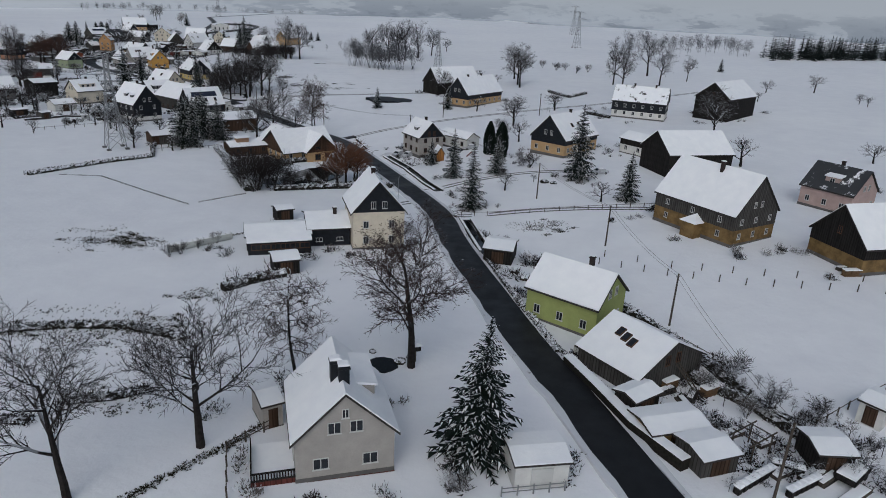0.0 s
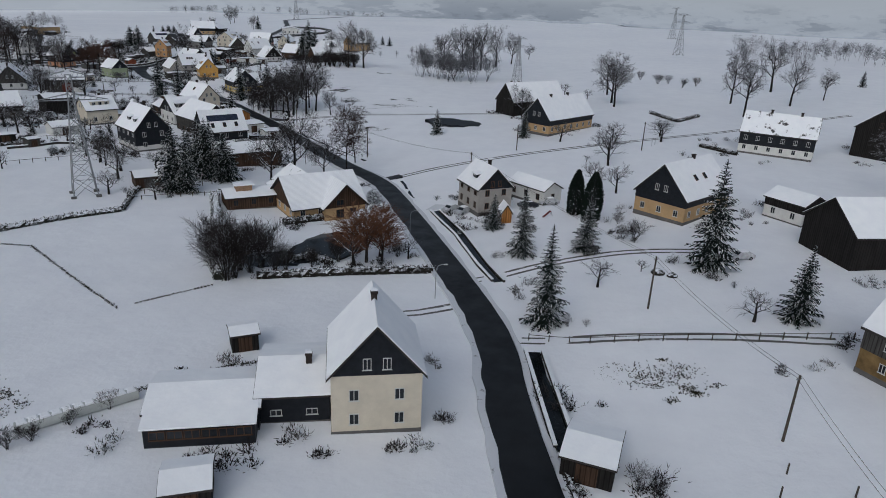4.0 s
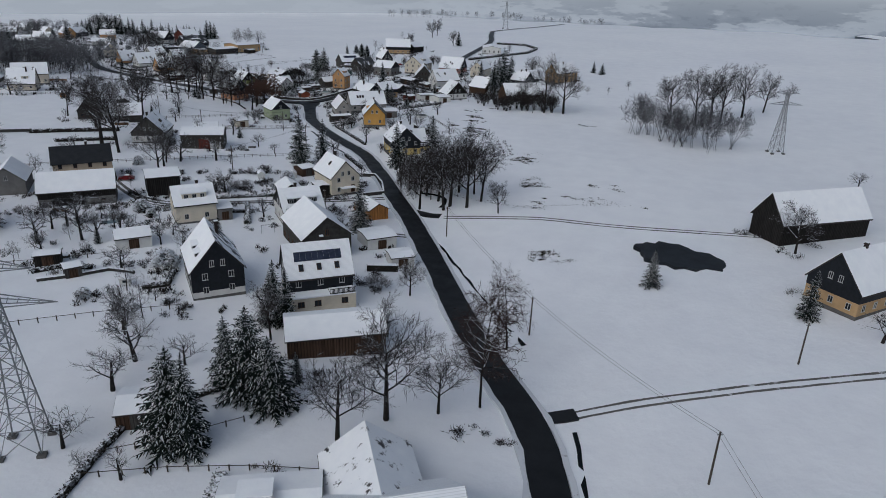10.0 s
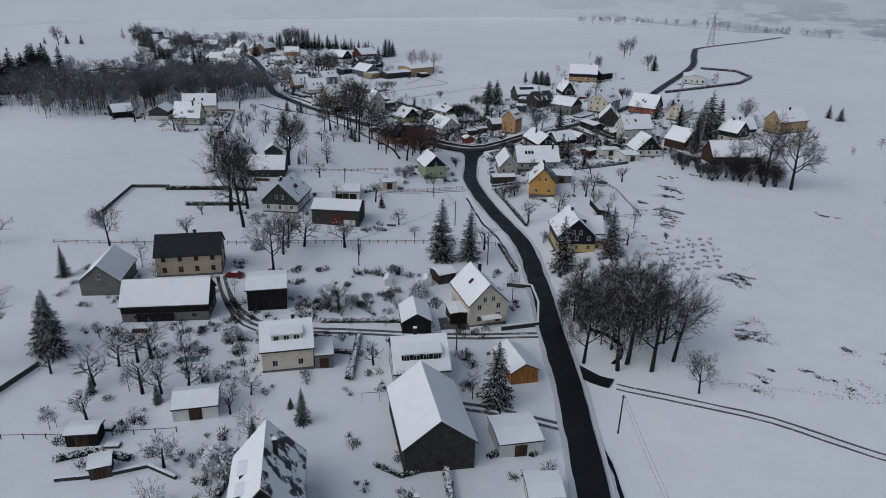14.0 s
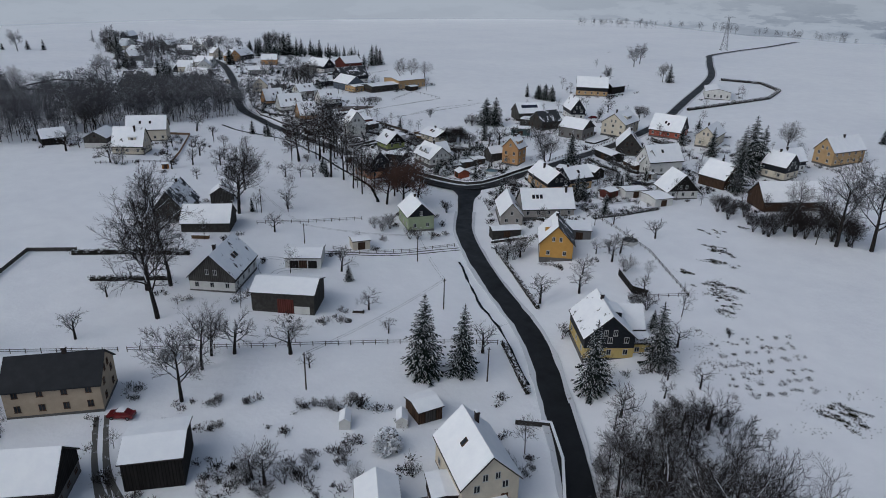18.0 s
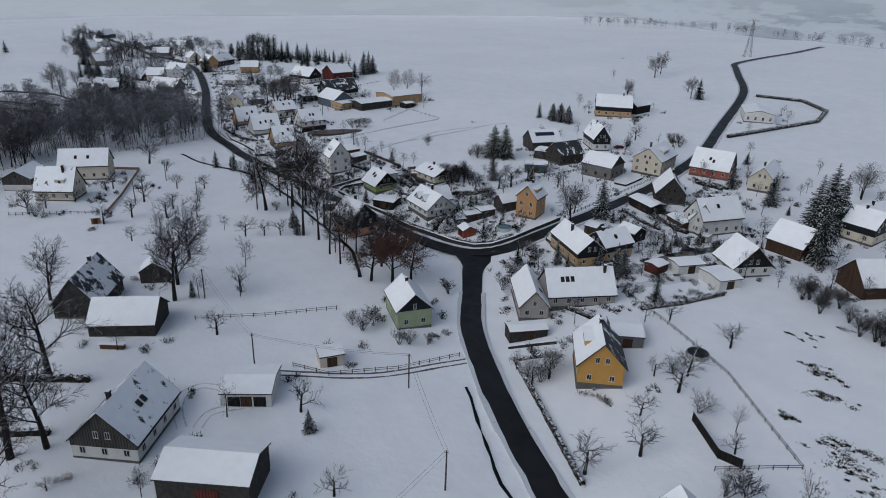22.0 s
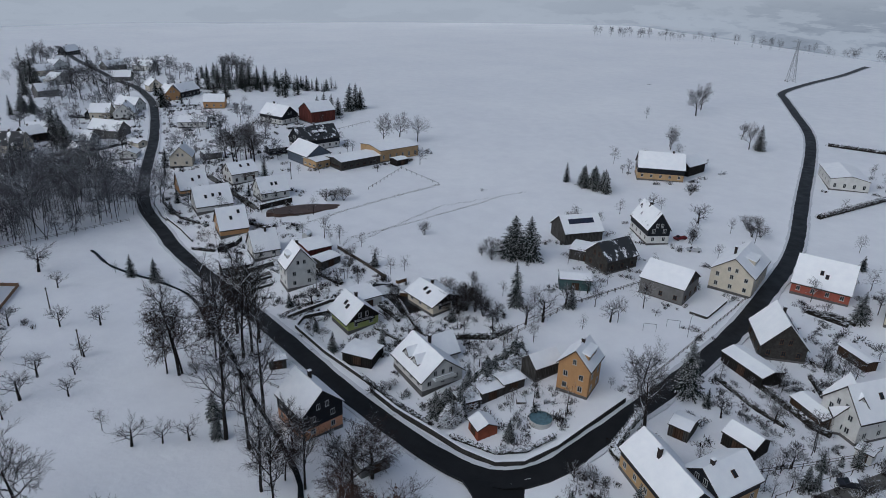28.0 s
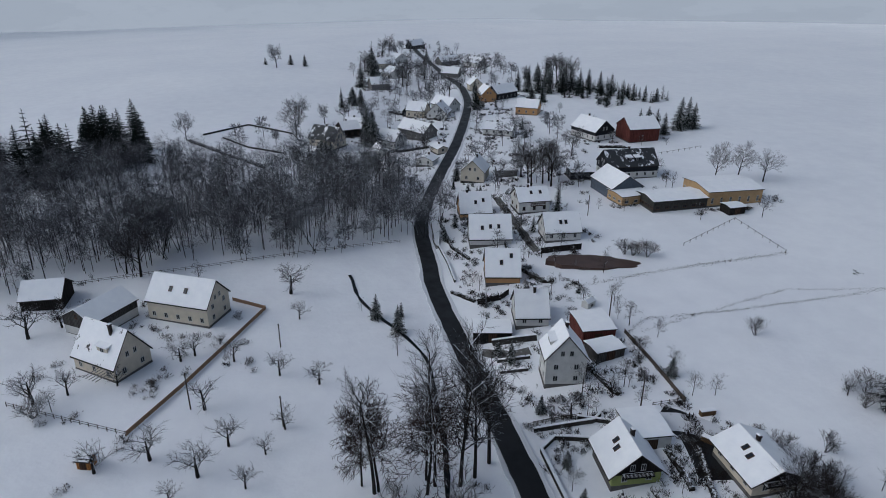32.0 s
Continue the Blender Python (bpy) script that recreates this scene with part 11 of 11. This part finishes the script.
thicket("garden_trees", "small bare trees crowding the village gardens", 150, ("garden",), [(-169.2, 448.5, 6.3), (-169.8, 473.4, 5.0), (-176.7, 448.9, 8.2), (-516.5, 420.8, 4.6), (-518.8, 419.0, 3.9), (-515.4, 432.7, 5.2), (-535.5, 443.0, 3.5), (-566.5, 497.8, 8.3), (-570.5, 498.4, 3.4), (-571.2, 485.1, 4.7), (-551.6, 496.4, 6.4), (-538.4, 483.5, 6.4), (-543.3, 485.1, 8.0), (-506.0, 456.6, 8.4), (-507.2, 484.8, 5.4), (-445.5, 433.7, 6.6), (-455.6, 450.6, 7.1), (-449.1, 430.5, 5.0), (-473.3, 464.3, 4.4), (-475.8, 462.2, 5.2), (-477.6, 497.6, 4.7), (-474.8, 498.8, 4.9), (-500.9, 509.5, 5.0), (-526.5, 550.4, 5.6), (-530.7, 535.7, 3.1), (-516.6, 526.3, 3.3), (-583.1, 540.1, 8.4), (-556.5, 543.0, 4.4), (-562.7, 558.7, 3.2), (-575.4, 534.3, 5.9), (-759.4, 516.5, 3.4), (-752.3, 511.9, 7.9), (-765.0, 526.4, 5.0), (-681.6, 520.4, 4.8), (-695.0, 530.4, 5.6), (-687.5, 534.5, 4.3), (-684.2, 571.6, 6.3), (-699.9, 549.7, 8.0), (-696.0, 575.0, 4.3), (-900.4, 622.4, 4.6), (-889.8, 586.8, 8.2), (-724.8, 594.2, 7.1), (-738.5, 588.7, 4.3), (-728.7, 584.9, 4.8), (-607.6, 554.0, 5.7), (-607.9, 555.3, 7.6), (-598.1, 544.3, 3.7), (-641.5, 477.7, 7.9), (-658.9, 483.5, 4.8), (-639.9, 473.9, 6.7), (-142.7, 503.6, 4.2), (-134.5, 478.2, 4.6), (-143.9, 475.3, 4.9), (-136.9, 516.0, 7.4), (-134.2, 511.0, 5.9), (-137.3, 519.6, 5.6), (-139.7, 451.0, 7.4), (-134.0, 440.6, 7.7), (-104.8, 451.4, 5.7), (-329.6, 410.1, 4.9)])
thicket("garden_trees", "small bare trees crowding the village gardens", 210, ("garden",), [(-417.4, 508.8, 3.2), (-491.8, 455.5, 5.1), (-490.3, 465.7, 4.7), (-497.2, 444.5, 4.6), (-521.7, 451.7, 3.2), (-516.9, 446.4, 3.8), (-536.2, 434.8, 4.4), (-566.3, 490.6, 5.5), (-548.9, 471.6, 8.3), (-564.1, 476.5, 4.6), (-762.7, 608.7, 5.8), (-785.9, 591.8, 6.7), (-791.8, 533.5, 8.1), (-794.1, 536.8, 3.4), (-789.6, 540.9, 7.3), (-338.8, 462.7, 7.9), (-322.4, 454.6, 7.5), (-313.1, 452.3, 7.4), (-304.2, 450.1, 3.1), (-294.1, 449.3, 6.4), (-257.1, 451.3, 5.6), (-254.4, 457.5, 4.8), (-247.8, 455.4, 3.6), (-244.9, 458.0, 6.7), (-243.7, 463.0, 3.4), (-241.5, 429.2, 6.0), (-235.9, 430.6, 4.4), (-237.0, 437.9, 5.4), (-230.0, 456.5, 4.5), (-233.3, 468.6, 7.4), (-237.1, 482.3, 5.7), (-259.9, 533.9, 6.3), (-259.0, 547.4, 3.0), (-251.0, 548.0, 4.6), (-224.6, 541.8, 6.4), (-216.0, 538.7, 7.8), (-216.3, 528.3, 4.0), (-189.5, 551.9, 6.4), (-173.2, 530.5, 7.1), (-159.7, 512.8, 5.0), (-161.0, 541.2, 7.1), (-148.5, 522.5, 3.8), (-145.4, 532.2, 7.8), (-173.2, 488.4, 5.6), (-163.8, 484.9, 7.0), (-178.6, 465.1, 7.6), (-179.3, 439.0, 4.4), (-176.1, 446.4, 7.3), (-158.9, 447.9, 5.2), (-175.3, 474.2, 7.6), (-191.6, 458.9, 3.3), (-347.0, 397.8, 4.2), (-325.4, 400.1, 7.4), (-278.9, 363.8, 5.5), (-305.4, 403.6, 5.0), (-252.2, 353.1, 8.8), (-235.1, 311.8, 6.9), (-253.6, 321.5, 5.7), (-300.5, 445.5, 6.1), (-284.4, 451.4, 5.4)])
thicket("garden_trees", "small bare trees crowding the village gardens", 270, ("garden",), [(-212.1, 367.2, 6.0), (-204.7, 340.8, 4.1), (-232.5, 410.8, 7.5), (-244.8, 440.4, 8.3), (-235.7, 444.1, 5.5), (-225.1, 465.2, 7.8), (-132.8, 371.0, 5.9), (-119.2, 324.6, 7.9), (-112.5, 315.6, 7.3), (-102.9, 314.9, 8.3), (-92.4, 306.1, 4.1), (-91.4, 314.9, 7.5), (-90.6, 324.8, 4.5), (-118.8, 358.0, 8.1), (-117.1, 373.9, 4.1), (-126.4, 439.5, 7.2), (-127.5, 473.2, 5.9), (-109.7, 449.3, 8.5), (-108.6, 481.3, 5.8), (-99.1, 485.4, 4.4), (-89.5, 489.7, 4.6), (-82.9, 509.1, 6.0), (-107.3, 420.9, 8.9), (-99.3, 425.2, 7.4), (-202.8, 641.7, 4.4), (-201.0, 585.2, 6.9), (-321.2, 745.9, 8.8), (-319.0, 680.5, 7.4), (-290.7, 588.2, 8.4), (-289.5, 560.2, 6.3), (-177.2, 477.8, 5.8), (-168.3, 483.8, 5.7), (-139.1, 465.4, 5.5), (-109.2, 226.7, 6.3), (-103.3, 203.8, 8.3), (-102.3, 198.9, 7.2), (-114.3, 209.9, 7.1), (-57.4, 220.0, 6.5), (-55.2, 221.7, 4.2), (-65.0, 220.9, 7.5), (-75.7, 234.0, 6.2), (-152.1, 234.8, 7.3), (-143.0, 231.1, 8.9), (-145.1, 221.4, 5.1), (-715.8, 525.1, 8.6), (-748.3, 545.5, 8.8), (-785.5, 568.8, 7.1), (-765.4, 535.9, 8.0), (-784.5, 531.5, 6.3), (-716.1, 502.2, 7.8), (-661.8, 491.2, 8.3), (-691.0, 544.3, 7.4), (-662.2, 542.4, 6.3), (-641.2, 517.4, 8.0), (-639.2, 500.5, 8.9), (-600.7, 495.5, 7.5), (-583.8, 475.7, 8.1), (-563.4, 507.1, 5.3), (-581.2, 548.5, 6.9), (-621.5, 576.7, 5.8)])
thicket("garden_trees", "small bare trees crowding the village gardens", 330, ("garden",), [(-593.5, 574.9, 8.0), (-543.3, 533.6, 9.6), (-535.2, 550.9, 5.8), (-515.5, 553.9, 6.0), (-478.2, 513.3, 9.1), (-452.6, 519.4, 8.4), (-469.1, 488.5, 7.6), (-433.3, 469.4, 5.5), (-417.4, 469.1, 7.2), (-415.1, 472.6, 5.4), (-367.2, 444.8, 7.0), (-410.9, 448.2, 5.5), (-403.7, 441.1, 8.9), (-514.4, 418.4, 5.9), (-492.4, 426.7, 5.8), (-500.5, 439.3, 7.6), (-533.3, 442.3, 5.9), (-523.6, 428.5, 6.1), (-544.2, 457.4, 7.9), (-532.1, 463.0, 7.8), (-534.0, 479.2, 6.9), (-502.8, 465.2, 9.0), (-479.7, 462.6, 8.0), (-462.6, 448.7, 6.1), (31.4, 70.1, 2.4), (32.4, 68.3, 3.3), (34.0, 67.2, 3.0), (34.9, 66.1, 2.8), (30.8, 65.6, 3.3), (31.9, 63.5, 3.1), (37.4, 67.5, 2.4), (38.2, 66.4, 2.3), (38.5, 64.1, 2.5), (34.7, 62.7, 2.8), (35.3, 61.2, 1.4), (39.3, 63.1, 2.2), (39.5, 61.0, 2.1), (41.3, 62.1, 1.9), (41.5, 60.2, 1.7), (43.2, 61.1, 1.6), (42.9, 58.3, 3.0), (43.0, 56.5, 1.3), (44.6, 57.4, 2.1), (44.8, 55.7, 2.8), (36.7, 58.8, 2.6), (32.1, 59.3, 1.7), (30.0, 57.1, 1.4), (31.7, 55.4, 3.3), (32.2, 52.9, 1.6), (33.7, 51.4, 3.0), (36.0, 51.7, 2.6), (41.1, 52.2, 3.2), (41.7, 51.4, 2.5), (28.3, 58.8, 1.4), (27.8, 60.8, 2.0), (29.4, 50.1, 1.3), (26.9, 49.1, 2.4), (39.4, 52.0, 3.2), (-207.9, 493.2, 2.6), (-196.1, 495.6, 2.7)])
thicket("garden_trees", "small bare trees crowding the village gardens", 390, ("garden",), [(-193.2, 494.5, 1.4), (-191.8, 499.4, 2.5), (-188.9, 498.2, 2.2), (-186.1, 497.1, 1.3), (-193.7, 470.5, 2.1), (-191.1, 469.9, 2.5), (-187.7, 470.1, 1.1), (-177.6, 491.3, 1.6), (-174.7, 487.8, 2.6), (-186.1, 460.5, 2.6), (-183.8, 460.0, 2.1), (-175.6, 470.0, 3.0), (-180.0, 509.6, 3.0), (-204.4, 414.3, 2.7), (-260.1, 421.2, 1.1), (-260.5, 423.6, 1.8), (-282.1, 423.0, 1.3), (-282.9, 425.6, 0.9), (-268.3, 423.6, 2.0), (-247.7, 425.0, 1.0), (-248.4, 429.8, 2.0), (-245.3, 432.1, 1.3), (-241.9, 432.0, 1.9), (-245.1, 438.2, 2.2), (-237.7, 432.6, 1.1), (-234.5, 432.5, 1.9), (-302.6, 422.5, 1.4), (-297.5, 422.4, 1.0), (-294.5, 427.7, 1.7), (-294.2, 435.4, 1.0), (-271.4, 430.5, 1.0), (-267.3, 430.4, 1.6), (-257.9, 441.0, 1.2), (-250.7, 413.6, 1.9), (-246.2, 412.4, 2.1), (-243.0, 412.5, 0.9), (-237.5, 420.5, 0.8), (-236.7, 423.4, 1.5), (-237.2, 427.9, 1.9), (-222.0, 415.3, 1.2), (-219.4, 417.2, 1.7), (-231.9, 410.3, 1.2), (-223.3, 429.0, 1.1), (-219.6, 427.4, 1.4), (-217.8, 428.8, 1.5)])


def free_spots(seed, count, corners, gap=1.0):
    """Plan points inside a four-sided plot that keep clear of houses and of the two roads."""
    rnd = random.Random(seed)
    A, B, C, D = (Vector(c) for c in corners)
    lanes = [(p.x, p.y) for p in smooth_line(MAIN, 4.0) + smooth_line(VILLAGE, 4.0)]
    out = []
    for _ in range(count * 6):
        a, b = rnd.random(), rnd.random()
        p = A.lerp(B, a).lerp(D.lerp(C, a), b)
        if all((p.x - x) ** 2 + (p.y - y) ** 2 > (r * gap) ** 2 for x, y, r in FOOT) and all((p.x - x) ** 2 + (p.y - y) ** 2 > 30 for x, y in lanes):
            out.append((round(p.x, 1), round(p.y, 1)))
        if len(out) == count:
            break
    return out


EAST_GARDENS = ((-206, 398), (-176, 394), (-146, 452), (-204, 530))
WEST_GARDENS = ((-225, 408), (-212, 440), (-300, 450), (-300, 416))
FAR_GARDENS = ((-305, 416), (-305, 450), (-415, 478), (-410, 440))
HILL_GARDENS = ((-410, 440), (-415, 500), (-580, 545), (-560, 480))
MID_GARDENS = ((-98, 205), (-150, 205), (-165, 262), (-108, 292))
for sd, (plot, n) in enumerate(((EAST_GARDENS, 120), (WEST_GARDENS, 70), (FAR_GARDENS, 70), (HILL_GARDENS, 100), (MID_GARDENS, 30))):
    spots = free_spots(500 + sd, n, plot)
    undergrowth("dark garden shrubs and withered perennials in snow", 510 + sd, "darktwig", 1.2, *spots[::2])
    undergrowth("snowy evergreen dwarf shrubs in the gardens", 520 + sd, "snowhedge", 1.0, *spots[1::2])
    rnd = random.Random(530 + sd)
    trees("spruce", *[(x, y, rnd.uniform(2.5, 6.0)) for x, y in free_spots(560 + sd, (14, 8, 10, 14, 3)[sd], plot)])
    thicket("garden_trees", "small bare trees between the village houses", 540 + sd, ("garden",), [(x, y, rnd.uniform(2.5, 6.5)) for x, y in free_spots(550 + sd, n // 3, plot)])

# ---- woodland ----
wood("bare_wood", "dense bare grey woodland beyond the farm", 3, 560, ((-384, 300), (-388, 424), (-448, 446), (-500, 290)), ("frost",), 10, 20)
wood("forest_brush", "grey brush and saplings under the woodland", 21, 130, ((-382, 304), (-385, 426), (-440, 446), (-470, 296)), ("distant",), 4, 9)
wood("forest_edge", "large bare trees at the edge of the woodland", 22, 26, ((-381, 306), (-384, 428), (-400, 440), (-410, 300)), ("copse",), 15, 21)
wood("spruce_wood", "dark spruces at the edge of the woodland", 4, 60, ((-420, 250), (-445, 285), (-520, 330), (-530, 250)), ("spruce", "farspruce", "farspruce"), 15, 24)
wood("spruce_wood", "tall snowy spruces rising behind the bare wood", 5, 16, ((-470, 312), (-500, 345), (-520, 340), (-490, 300)), ("spruce",), 19, 26)
wood("spruce_plantation", "snowy plantation of young spruces", 6, 115, ((-520, 588), (-528, 640), (-600, 625), (-598, 585)), ("farspruce",), 6, 9)
wood("roadside_thicket", "bare thicket between the lane and the field", 8, 46, ((-101, 293), (-111, 309), (-100, 319), (-87, 302)), ("scrub", "scrub", "scrub", "tall"), 6, 12)
wood("roadside_brush", "low brush under the roadside thicket", 23, 18, ((-100, 294), (-110, 308), (-99, 317), (-87, 301)), ("scrub",), 3, 6)
wood("far_copse", "bare trees round the far hamlet", 9, 70, ((-640, 520), (-680, 600), (-900, 640), (-860, 540)), ("frost", "garden", "farspruce"), 8, 13)
wood("field_copse", "round copse of bare trees in the snowy field", 12, 34, ((-62, 395), (-30, 380), (-18, 392), (-52, 410)), ("copse",), 10, 17)
wood("conifer_belt", "dark conifer plantation on the far slope", 14, 110, ((235, 512), (350, 542), (380, 590), (250, 560)), ("farspruce",), 13, 17)
wood("far_wood", "bare grey wood beyond the fields", 15, 70, ((120, 500), (230, 545), (245, 620), (160, 660)), ("frost",), 9, 14)
wood("ridge_wood", "dark belt of bare wood behind the ridge", 16, 80, ((-676, 1261), (-246, 1168), (-255, 1227), (-711, 1322)), ("frost",), 10, 16)
